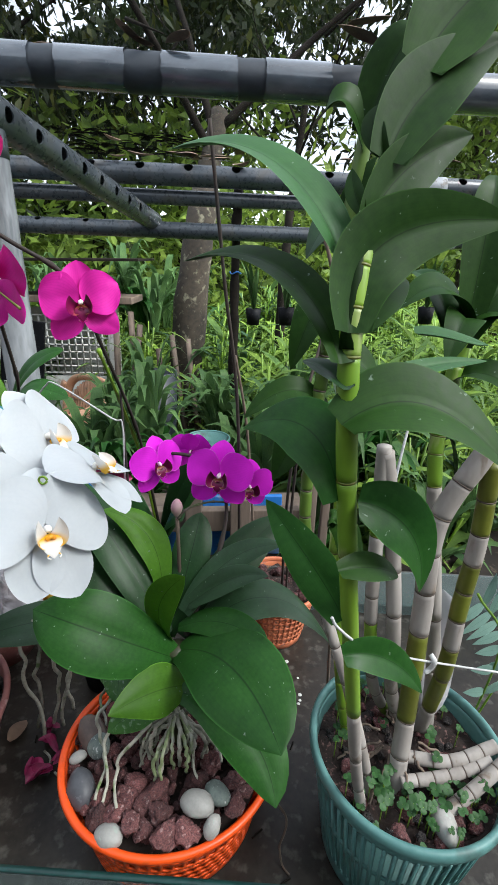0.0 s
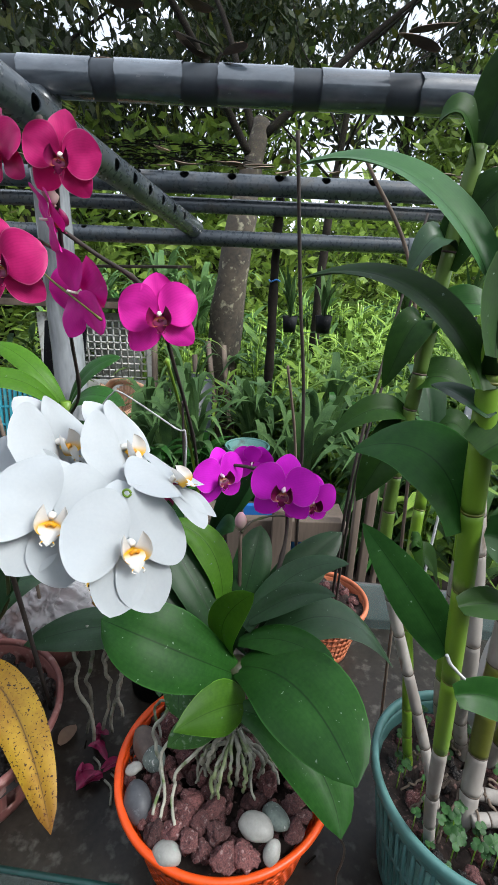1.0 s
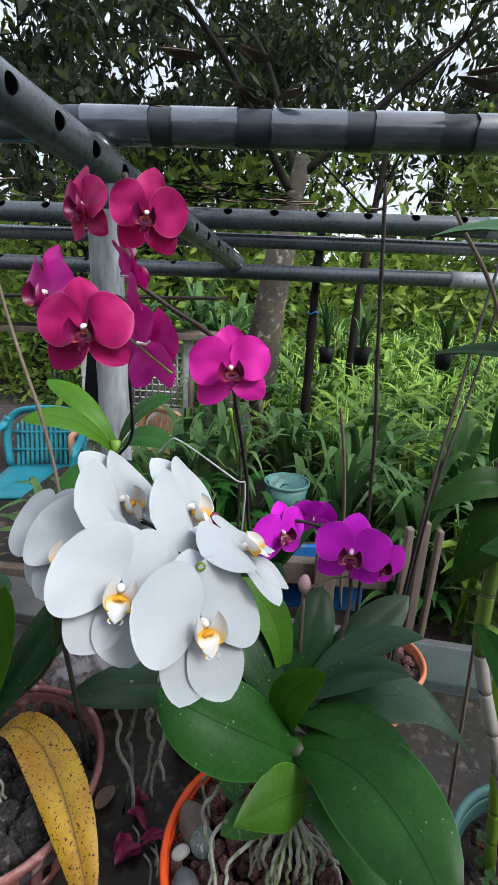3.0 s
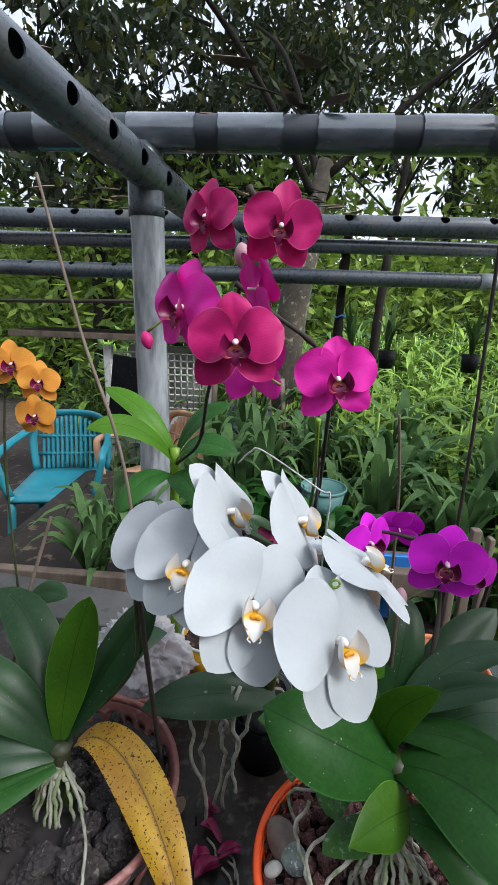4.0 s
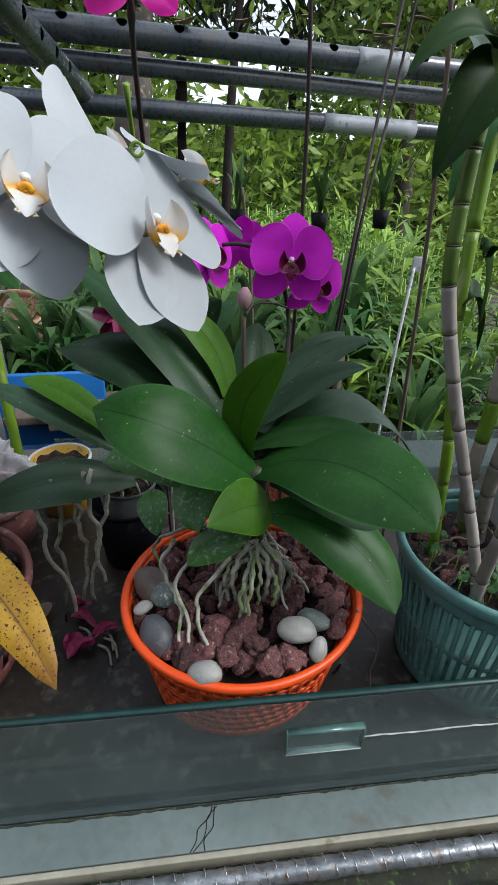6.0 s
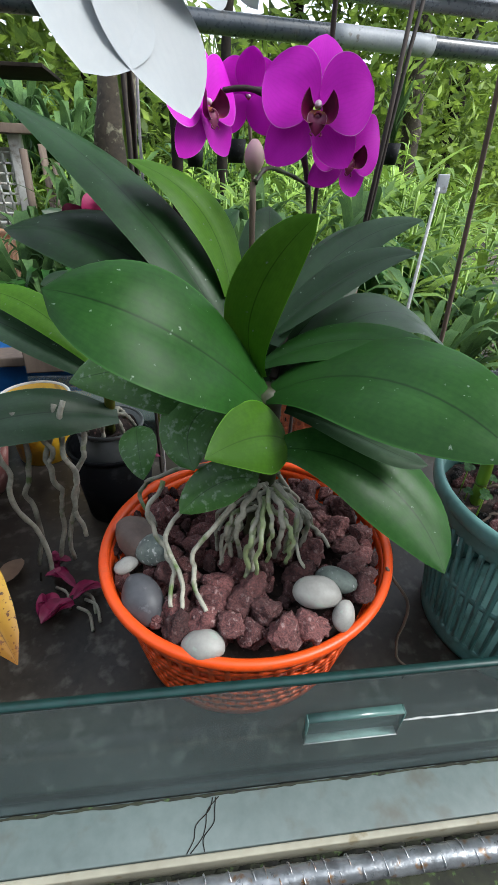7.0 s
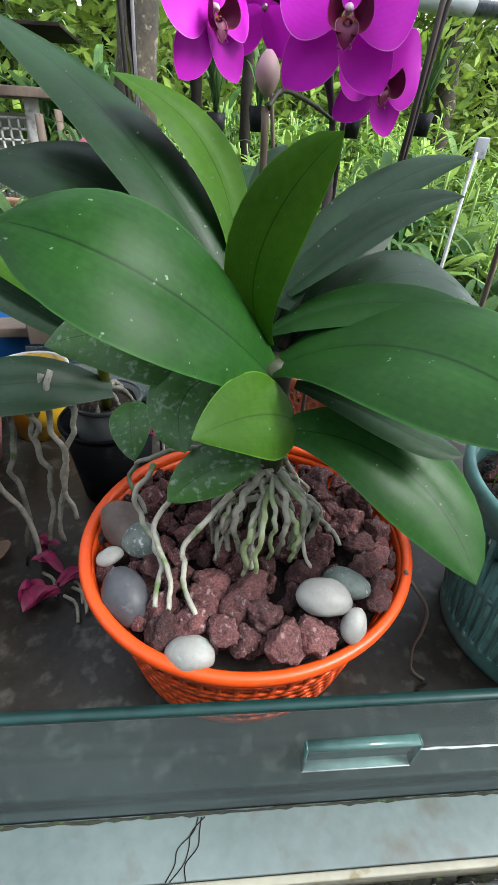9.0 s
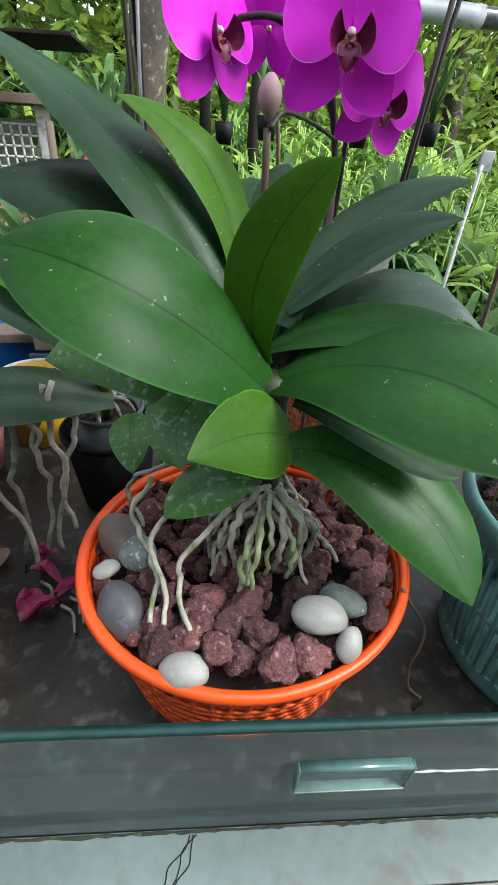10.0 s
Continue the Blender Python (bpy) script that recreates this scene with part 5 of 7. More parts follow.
def white_orchid():
    """The plant in the slotted pot: its blooms arch over to the basket."""
    o = thing("white_orchid", (LEFT.x, LEFT.y, 0.815), "moth orchid with an arching spray of large white blooms", "orchid")
    L = lambda *a, **k: leaf(o, *a, **k)
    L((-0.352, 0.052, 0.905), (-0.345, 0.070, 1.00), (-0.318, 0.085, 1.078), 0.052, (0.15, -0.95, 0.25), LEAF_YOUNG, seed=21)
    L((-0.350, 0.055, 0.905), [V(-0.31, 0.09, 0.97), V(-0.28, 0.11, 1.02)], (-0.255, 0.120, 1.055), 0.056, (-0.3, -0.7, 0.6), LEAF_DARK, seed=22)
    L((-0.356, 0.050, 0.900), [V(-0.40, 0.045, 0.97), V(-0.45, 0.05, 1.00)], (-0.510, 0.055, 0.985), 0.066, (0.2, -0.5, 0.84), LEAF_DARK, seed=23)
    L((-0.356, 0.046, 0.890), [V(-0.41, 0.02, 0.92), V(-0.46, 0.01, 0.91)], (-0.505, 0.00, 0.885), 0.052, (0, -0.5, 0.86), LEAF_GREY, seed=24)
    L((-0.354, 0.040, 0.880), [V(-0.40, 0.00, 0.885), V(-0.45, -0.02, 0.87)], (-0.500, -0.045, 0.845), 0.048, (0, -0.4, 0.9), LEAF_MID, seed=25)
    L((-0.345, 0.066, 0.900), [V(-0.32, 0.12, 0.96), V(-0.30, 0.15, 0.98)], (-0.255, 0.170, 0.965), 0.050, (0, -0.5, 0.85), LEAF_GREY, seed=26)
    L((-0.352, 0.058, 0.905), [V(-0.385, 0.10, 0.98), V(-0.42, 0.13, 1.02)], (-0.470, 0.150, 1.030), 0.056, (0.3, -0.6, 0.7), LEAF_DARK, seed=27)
    leaf(o, (-0.345, 0.075, 0.872), [V(-0.295, 0.085, 0.915), V(-0.215, 0.000, 0.880)], (-0.176, -0.066, 0.822), 0.053, (0.35, -0.60, 0.70), LEAF_YELLOW, seed=28, fold=0.5, wave=0.14, twist=0.25, label="withered yellow leaf with brown spots")
    part("stem", tube([V(-0.352, 0.050, 0.815), V(-0.354, 0.050, 0.85), V(-0.352, 0.052, 0.898)], 0.011, n=10, sides=12, knobs=(4, 0.25)), STALK, o, "short leafy crown")
    rnd = random.Random(31)
    for k in range(13):
        a = math.radians(-170 + 13 * k + rnd.uniform(-8, 8))
        e = V(-0.350 + 0.034 * math.cos(a), 0.045 + 0.034 * math.sin(a), 0.824)
        s = V(-0.352, 0.046, 0.875)
        root(o, [s, s.lerp(e, 0.5) + V(0, 0, 0.016), e], rnd.uniform(0.002, 0.003), ROOT_GREEN if k % 2 else ROOT, 0.004, 80 + k)
    root(o, [(-0.345, 0.045, 0.880), (-0.310, 0.010, 0.850), (-0.290, -0.035, 0.842), (-0.285, -0.062, 0.845)], 0.0020, ROOT, 0.002, 90)
    part("flower_stake", tube([V(-0.244, 0.095, 0.800), V(-0.256, 0.085, 1.00), V(-0.262, 0.070, 1.170)], 0.0030, n=14, sides=7, jitter=0.05), STAKE_DARK, o, "thin dark bamboo stake")
    stalk(o, [(-0.345, 0.060, 0.905), (-0.275, 0.090, 0.98), (-0.262, 0.075, 1.12), (-0.238, 0.062, 1.180), (-0.185, 0.050, 1.198), (-0.118, 0.022, 1.192), (-0.080, -0.020, 1.184)], 0.0026, n=40)
    flower(o, "white", (-0.073, -0.078, 1.183), (0.52, -0.66, 0.54), (-0.26, 0.52, 0.81), 0.094, 11, long=1.0)
    flower(o, "white", (-0.131, -0.068, 1.198), (0.40, -0.74, 0.54), (0.05, 0.58, 0.81), 0.096, 12, long=0.92)
    flower(o, "white", (-0.186, -0.014, 1.192), (-0.10, -0.86, 0.50), (0.26, 0.48, 0.84), 0.094, 13, long=1.0)
    flower(o, "white", (-0.218, 0.016, 1.184), (-0.25, -0.85, 0.46), (0.15, 0.45, 0.88), 0.092, 17, long=0.95)
    flower(o, "white", (-0.160, 0.020, 1.222), (0.86, -0.22, 0.46), (-0.56, 0.05, 0.83), 0.098, 14)
    flower(o, "white", (-0.100, 0.014, 1.221), (0.86, -0.18, 0.48), (-0.52, 0.06, 0.85), 0.096, 15)
    flower(o, "white", (-0.050, -0.022, 1.206), (0.50, 0.10, 0.86), (-0.66, 0.30, 0.68), 0.084, 16)
    part("tendril_bud", tube([V(-0.0754, -0.0600, 1.2176) + V(0.003 * math.cos(a), -0.004, 0.003 * math.sin(a)) for a in (0, 1, 2, 3, 4, 5, 6)], 0.0009, n=14, sides=6), CANE_GREEN, o)
    return o


white_orchid()


def crimson_orchid():
    o = thing("crimson_orchid", (-0.300, 0.385, 0.737), "tall moth orchid with crimson and pink blooms", "orchid")
    L = lambda *a, **k: leaf(o, *a, **k)
    L((-0.297, 0.385, 1.150), [V(-0.33, 0.38, 1.22), V(-0.38, 0.40, 1.245)], (-0.425, 0.425, 1.250), 0.042, (0.2, -0.5, 0.84), LEAF_YOUNG, seed=31)
    L((-0.297, 0.380, 1.140), [V(-0.33, 0.35, 1.21), V(-0.37, 0.33, 1.22)], (-0.415, 0.315, 1.205), 0.046, (0.2, -0.5, 0.84), LEAF_YOUNG, seed=32)
    L((-0.290, 0.385, 1.150), [V(-0.27, 0.39, 1.21), V(-0.23, 0.40, 1.235)], (-0.200, 0.40, 1.235), 0.040, (-0.2, -0.5, 0.84), LEAF_MID, seed=33)
    L((-0.290, 0.380, 1.140), [V(-0.26, 0.36, 1.19), V(-0.22, 0.34, 1.19)], (-0.180, 0.335, 1.170), 0.046, (-0.2, -0.5, 0.84), LEAF_MID, seed=34)
    L((-0.295, 0.380, 1.110), [V(-0.28, 0.34, 1.14), V(-0.25, 0.31, 1.13)], (-0.225, 0.29, 1.095), 0.050, (0, -0.6, 0.8), LEAF_MID, seed=35)
    L((-0.297, 0.380, 1.110), [V(-0.32, 0.33, 1.14), V(-0.34, 0.30, 1.12)], (-0.355, 0.28, 1.085), 0.046, (0, -0.6, 0.8), LEAF_MID, seed=36)
    part("stem", tube([V(-0.30, 0.385, 0.737), V(-0.297, 0.383, 0.98), V(-0.293, 0.383, 1.16)], 0.008, n=16, sides=10, knobs=(9, 0.25)), CANE_GREEN, o)
    stalk(o, [(-0.292, 0.383, 1.13), (-0.235, 0.290, 1.20), (-0.205, 0.20, 1.30), (-0.160, 0.080, 1.405), (-0.140, 0.030, 1.455), (-0.150, 0.035, 1.475)], 0.0025, STAKE_DARK, 36)
    stalk(o, [(-0.170, 0.110, 1.385), (-0.155, 0.02, 1.390), (-0.150, -0.035, 1.385)], 0.0018, n=10)
    flower(o, "crimson", (-0.147, -0.058, 1.372), (0.06, -0.99, 0.02), (-0.05, 0, 1), 0.058, 21)
    flower(o, "crimson", (-0.125, 0.004, 1.445), (0.05, -0.99, -0.10), (0.15, 0, 1), 0.053, 22)
    flower(o, "crimson", (-0.178, 0.026, 1.453), (-0.55, -0.82, 0.0), (-0.05, 0, 1), 0.052, 23)
    flower(o, "pink", (-0.186, -0.022, 1.390), (-0.60, -0.78, 0.1), (0.1, 0, 1), 0.062, 24)
    flower(o, "pink", (-0.150, 0.086, 1.350), (0.55, 0.78, 0.10), (-0.25, 0, 1), 0.084, 25)
    flower(o, "pink", (-0.140, 0.010, 1.405), (0.75, 0.45, 0.3), (0, 0, 1), 0.052, 26)
    bud(o, (-0.155, 0.055, 1.430), (0.2, -0.3, -1), 0.018)
    bud(o, (-0.252, 0.110, 1.358), (0.3, -0.4, -0.8), 0.015, PETAL_CRIMSON)
    stalk(o, [(-0.252, 0.112, 1.366), (-0.22, 0.12, 1.385), (-0.18, 0.10, 1.360), (-0.120, 0.05, 1.330)], 0.0012, CANE_OLIVE, 16)
    return o


crimson_orchid()


def pink_orchid():
    o = thing("pink_orchid", (-0.050, 0.36, 0.737), "moth orchid with a single hot pink bloom on a dark stalk", "orchid")
    stalk(o, [(-0.048, 0.36, 0.90), (-0.060, 0.30, 1.08), (-0.062, 0.22, 1.18), (-0.070, 0.12, 1.29), (-0.072, 0.085, 1.325), (-0.090, 0.08, 1.36), (-0.125, 0.06, 1.385), (-0.16, 0.05, 1.41)], 0.0024, STAKE_DARK, 36)
    stalk(o, [(-0.052, 0.36, 0.90), (-0.066, 0.30, 1.08), (-0.070, 0.22, 1.18), (-0.078, 0.14, 1.28)], 0.0026, CANE_GREEN, 24)
    flower(o, "pink", (-0.071, 0.066, 1.335), (0.10, -0.98, 0.06), (-0.12, 0, 1), 0.072, 31)
    rnd = random.Random(41)
    w = V(-0.113, 0.290, 1.060)
    for k in range(5):
        e = w + V(0.034 * math.cos(k * 1.3 - 1.2), -0.008 + 0.006 * k, 0.034 * math.sin(k * 1.3 - 1.2) - 0.012)
        part("withered_petal", blade([w, w.lerp(e, 0.5) + V(0, -0.010, 0.004), e], 0.020, (e - w).cross(V(0, -1, 0)), "sepal", n=8, m=6, fold=0.5, curl=-0.4, wave=0.35, seed=k, thick=0.0006, up=(0, -1, 0)), FALLEN_PETAL, o, "wilted dark pink petal")
    stalk(o, [(-0.052, 0.36, 0.90), (-0.10, 0.30, 1.06), w], 0.0014, n=14)
    for k, (dx, dy, dz) in enumerate(((-0.12, -0.02, 0.20), (0.08, -0.06, 0.22), (-0.06, -0.10, 0.16), (0.12, 0.02, 0.20), (-0.13, -0.06, 0.12), (0.05, -0.10, 0.12))):
        b = V(-0.05, 0.36, 0.88)
        e = b + V(dx, dy, dz * 0.9)
        leaf(o, b, b.lerp(e, 0.55) + V(0, 0, 0.06), e, 0.045, (0, -0.6, 0.8), LEAF_DARK, seed=50 + k)
    part("stem", tube([V(-0.05, 0.36, 0.737), V(-0.05, 0.36, 0.90)], 0.012, n=6, sides=10), CANE_OLIVE, o)
    return o


pink_orchid()


def grey_orchid():
    """The plant in the smoky pot, with long roots that hang to the tray."""
    o = thing("rooting_orchid", (-0.120, 0.180, 0.850), "orchid with greyish leaves and long hanging pale roots", "orchid")
    L = lambda *a, **k: leaf(o, *a, **k)
    L((-0.104, 0.155, 0.888), [V(-0.150, 0.132, 0.915), V(-0.200, 0.125, 0.922)], (-0.275, 0.110, 0.896), 0.058, (0.0, -0.55, 0.83), LEAF_GREY, seed=61)
    L((-0.112, 0.150, 0.930), [V(-0.15, 0.165, 0.960), V(-0.20, 0.19, 0.985)], (-0.270, 0.220, 1.000), 0.036, (0.1, -0.6, 0.8), LEAF_GREY, seed=62)
    L((-0.110, 0.155, 0.940), [V(-0.15, 0.17, 0.99), V(-0.18, 0.19, 1.01)], (-0.225, 0.215, 1.005), 0.034, (0, -0.6, 0.8), LEAF_YOUNG, seed=64)
    L((-0.085, 0.110, 0.900), (-0.085, 0.075, 0.905), (-0.082, 0.045, 0.885), 0.034, (-0.1, -0.7, 0.7), LEAF_SCURF, seed=65, shape="oval")
    part("stem", tube([V(-0.117, 0.192, 0.850), V(-0.112, 0.168, 0.885), V(-0.108, 0.150, 0.932)], 0.0055, n=10, sides=10, knobs=(3, 0.2)), CANE_OLIVE, o)
    for k, pts in enumerate((
            [(-0.150, 0.136, 0.920), (-0.158, 0.120, 0.880), (-0.150, 0.116, 0.840), (-0.162, 0.112, 0.790), (-0.166, 0.106, 0.741)],
            [(-0.160, 0.140, 0.915), (-0.172, 0.120, 0.870), (-0.166, 0.116, 0.830), (-0.168, 0.112, 0.80), (-0.180, 0.104, 0.741)],
            [(-0.195, 0.130, 0.915), (-0.190, 0.122, 0.870), (-0.198, 0.116, 0.830), (-0.192, 0.112, 0.790), (-0.202, 0.104, 0.741)],
            [(-0.225, 0.130, 0.900), (-0.212, 0.118, 0.870), (-0.205, 0.105, 0.825), (-0.190, 0.096, 0.785), (-0.186, 0.084, 0.741)],
            [(-0.200, 0.134, 0.915), (-0.176, 0.120, 0.895), (-0.165, 0.116, 0.875), (-0.172, 0.118, 0.86)],
            [(-0.145, 0.145, 0.900), (-0.138, 0.128, 0.872), (-0.150, 0.122, 0.840), (-0.156, 0.112, 0.800), (-0.150, 0.108, 0.770)])):
        root(o, pts, 0.0028, ROOT, 0.0055, 100 + k, taper=0.85)
    for k in range(7):
        a = k * 0.9
        root(o, [(-0.112, 0.168, 0.885), (-0.117 + 0.020 * math.cos(a), 0.185 + 0.020 * math.sin(a), 0.872), (-0.117 + 0.028 * math.cos(a), 0.194 + 0.028 * math.sin(a), 0.853)], 0.0028, ROOT, 0.003, 120 + k)
    return o


grey_orchid()


def orange_orchid():
    o = thing("orange_orchid", (-0.62, 0.40, 0.737), "moth orchid with a cluster of orange-yellow blooms", "orchid")
    stalk(o, [(-0.62, 0.40, 0.737), (-0.61, 0.40, 1.10), (-0.58, 0.40, 1.29), (-0.545, 0.41, 1.28), (-0.52, 0.40, 1.22)], 0.0024, n=24)
    flower(o, "orange", (-0.566, 0.385, 1.288), (0.2, -0.97, 0.05), (0, 0, 1), 0.075, 41)
    flower(o, "orange", (-0.524, 0.388, 1.260), (0.25, -0.95, 0.05), (0.1, 0, 1), 0.068, 42)
    flower(o, "orange", (-0.526, 0.370, 1.206), (0.1, -0.98, 0.0), (0, 0, 1), 0.068, 43)
    for k, (dx, dy, dz) in enumerate(((-0.14, -0.05, 0.06), (0.13, -0.05, 0.08), (0.02, -0.14, 0.06))):
        b = V(-0.62, 0.40, 0.79)
        e = b + V(dx, dy, dz)
        leaf(o, b, b.lerp(e, 0.5) + V(0, 0, 0.05), e, 0.05, (0, -0.5, 0.85), LEAF_DARK, seed=70 + k)
    part("stem", tube([V(-0.62, 0.40, 0.737), V(-0.62, 0.40, 0.81)], 0.012, n=4, sides=10), CANE_OLIVE, o)
    return o


orange_orchid()


# ---- the cane orchid in the teal bucket ----
def cane_path(*pts):
    return [Vector(p) for p in pts]


NODE_RING = material("cane_node", (0.13, 0.10, 0.075), (0.07, 0.05, 0.04), rough=0.8, scale=60)


def segmented_cane(parent, pts, r, nodes, mats, label=""):
    """A jointed cane: each internode swells a little, with a dark ring at the node."""
    path = smooth_path(pts, nodes * 6)
    for k in range(nodes):
        seg = path[k * 6:k * 6 + 7]
        mat = mats(k / max(1, nodes - 1))
        part("internode", tube(seg, lambda s: r * (0.98 + 0.035 * math.sin(math.pi * min(1, s + 0.12))), n=8, sides=14), mat, parent, label)
        if k:
            d = (seg[1] - seg[0]).normalized()
            part("node_ring", tube([seg[0] - d * 0.0006, seg[0] + d * 0.0006], r * 1.02, n=1, sides=14), NODE_RING if mat != CANE_GREEN else CANE_OLIVE, parent)


def cane_orchid():
    o = thing("cane_orchid", (BUCKET.x, BUCKET.y, 0.875), "tall cane orchid with jointed stems and broad green leaves", "orchid")
    main = cane_path((0.199, -0.094, 0.868), (0.178, -0.113, 0.955), (0.150, -0.146, 1.085), (0.125, -0.170, 1.216), (0.114, -0.177, 1.290), (0.1105, -0.1765, 1.335), (0.1130, -0.1700, 1.3650), (0.1180, -0.1600, 1.3900), (0.1270, -0.1500, 1.4150), (0.1410, -0.1390, 1.4510), (0.1510, -0.1320, 1.4800), (0.1620, -0.1270, 1.5050))
    segmented_cane(o, main[:9], 0.0052, 13, lambda s: CANE_OLD if s < 0.22 else CANE_GREEN)
    part("leaf_sheath", tube(main[5:], lambda s: 0.0066 - 0.0022 * s, n=18, sides=14, flat=0.7), LEAF_CANE, o)
    segmented_cane(o, cane_path((0.212, -0.085, 0.868), (0.198, -0.074, 0.93), (0.178, -0.060, 1.00), (0.152, -0.050, 1.08), (0.131, -0.047, 1.15), (0.127, -0.046, 1.20), (0.129, -0.045, 1.26), (0.133, -0.045, 1.31), (0.139, -0.045, 1.39), (0.146, -0.045, 1.45)), 0.0050, 18, lambda s: CANE_OLD if s < 0.47 else CANE_DULL)
    segmented_cane(o, cane_path((0.238, -0.080, 0.868), (0.246, -0.060, 0.960), (0.246, -0.050, 1.075), (0.243, -0.050, 1.167), (0.272, -0.050, 1.235)), 0.0090, 9, lambda s: CANE_OLD if s > 0.42 or s < 0.25 else CANE_OLIVE)
    segmented_cane(o, cane_path((0.262, 0.005, 0.868), (0.225, -0.020, 0.95), (0.200, -0.045, 1.06), (0.192, -0.050, 1.14), (0.186, -0.050, 1.24)), 0.0062, 10, lambda s: CANE_OLD if int(s * 9) % 4 else CANE_GREEN)
    segmented_cane(o, cane_path((0.270, -0.010, 0.868), (0.240, -0.030, 0.96), (0.222, -0.050, 1.05), (0.205, -0.050, 1.156), (0.188, -0.050, 1.235)), 0.0070, 9, lambda s: CANE_OLD)
    segmented_cane(o, cane_path((0.290, -0.020, 0.868), (0.282, -0.05, 1.00), (0.282, -0.050, 1.08), (0.284, -0.050, 1.15), (0.280, -0.050, 1.225)), 0.0078, 9, lambda s: CANE_OLIVE if int(s * 8) % 3 else CANE_OLD)
    segmented_cane(o, cane_path((0.300, -0.02, 0.868), (0.285, -0.02, 1.0), (0.262, 0.0, 1.18), (0.262, 0.01, 1.24), (0.275, 0.02, 1.33)), 0.0070, 10, lambda s: CANE_GREEN if s > 0.55 else CANE_OLD)
    segmented_cane(o, cane_path((0.205, -0.02, 0.868), (0.190, -0.03, 0.93), (0.175, -0.035, 1.02), (0.165, -0.02, 1.12), (0.172, 0.0, 1.25)), 0.0050, 8, lambda s: CANE_GREEN)
    segmented_cane(o, cane_path((0.245, -0.06, 0.892), (0.295, -0.075, 0.900), (0.345, -0.07, 0.912)), 0.0065, 6, lambda s: CANE_OLD)
    segmented_cane(o, cane_path((0.240, -0.085, 0.888), (0.290, -0.085, 0.894), (0.335, -0.080, 0.905)), 0.0062, 6, lambda s: CANE_OLD)
    segmented_cane(o, cane_path((0.275, -0.112, 0.885), (0.310, -0.100, 0.898), (0.350, -0.085, 0.915)), 0.0065, 5, lambda s: CANE_OLD)
    L = lambda b, c, t, w, nrm, mat=LEAF_CANE, **k: leaf(o, b, c, t, w, nrm, mat, **{"shape": "cane", "fold": 0.45, "curl": 0.1, "thick": 0.0014, **k})
    # leaves of the tall cane, from the top down
    L(V(0.1350, -0.1490, 1.4470), [V(0.1440, -0.1450, 1.4650), V(0.1580, -0.1430, 1.4770)], V(0.1690, -0.1440, 1.4850), 0.034, (-0.4, -0.85, -0.2), LEAF_CANE, seed=1)
    L(V(0.1220, -0.1600, 1.4110), [V(0.1320, -0.1520, 1.4390), V(0.1480, -0.1500, 1.4490)], V(0.1730, -0.1470, 1.4610), 0.030, (-0.45, -0.85, -0.2), LEAF_CANE, seed=2)
    L(V(0.1150, -0.1670, 1.3860), [V(0.1240, -0.1600, 1.4060), V(0.1420, -0.1550, 1.4190)], V(0.1630, -0.1500, 1.4250), 0.024, (-0.45, -0.8, -0.35), LEAF_CANE, seed=3)
    L(V(0.1080, -0.1810, 1.3430), [V(0.1050, -0.1680, 1.3810), V(0.1370, -0.1650, 1.3930)], V(0.1820, -0.1650, 1.3900), 0.034, (-0.5, -0.82, -0.25), LEAF_CANE, seed=5)
    L(V(0.1160, -0.1710, 1.3440), [V(0.1250, -0.1560, 1.3580), V(0.1370, -0.1500, 1.3640)], V(0.1460, -0.1450, 1.3640), 0.022, (0, -0.8, 0.5), LEAF_CANE, seed=4)
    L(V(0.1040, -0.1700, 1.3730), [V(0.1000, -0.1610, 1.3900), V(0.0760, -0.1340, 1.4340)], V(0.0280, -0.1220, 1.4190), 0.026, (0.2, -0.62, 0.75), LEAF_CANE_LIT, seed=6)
    L(V(0.1050, -0.1830, 1.3300), [V(0.1000, -0.1650, 1.3580), V(0.0750, -0.1360, 1.3860)], V(0.0340, -0.1190, 1.3700), 0.023, (0.2, -0.65, 0.72), LEAF_CANE, seed=7)
    L(V(0.1070, -0.1880, 1.3040), [V(0.1290, -0.1820, 1.3200), V(0.1570, -0.1840, 1.3200)], V(0.1860, -0.2010, 1.2830), 0.036, (-0.1, -0.65, 0.75), LEAF_CANE, seed=8)
    L(V(0.1130, -0.1770, 1.2600), [V(0.1080, -0.1680, 1.3000), V(0.0880, -0.1500, 1.3010)], V(0.0670, -0.1360, 1.2840), 0.034, (-0.25, -0.75, 0.60), LEAF_MID, seed=9, fold=0.25)
    L(V(0.1100, -0.1840, 1.3190), [V(0.1020, -0.1720, 1.3260), V(0.0970, -0.1650, 1.3280)], V(0.0930, -0.1600, 1.3270), 0.012, (0, -0.5, 0.85), LEAF_GREY, seed=10)
    L(V(0.1290, -0.1640, 1.1720), [V(0.1200, -0.1540, 1.1900), V(0.1000, -0.1340, 1.2120)], V(0.0840, -0.1190, 1.2300), 0.029, (-0.35, -0.80, 0.45), LEAF_MID, seed=11, fold=0.3)
    L(V(0.1220, -0.1800, 1.2610), [V(0.1390, -0.1780, 1.2580), V(0.1640, -0.1790, 1.2430)], V(0.1610, -0.1840, 1.2080), 0.032, (0.2, -0.85, 0.4), LEAF_MID, seed=12)
    L(V(0.1140, -0.1870, 1.2250), [V(0.1270, -0.1830, 1.2260), V(0.1450, -0.1780, 1.2200)], V(0.1520, -0.1760, 1.2120), 0.016, (0, -0.6, 0.8), LEAF_CANE, seed=13)
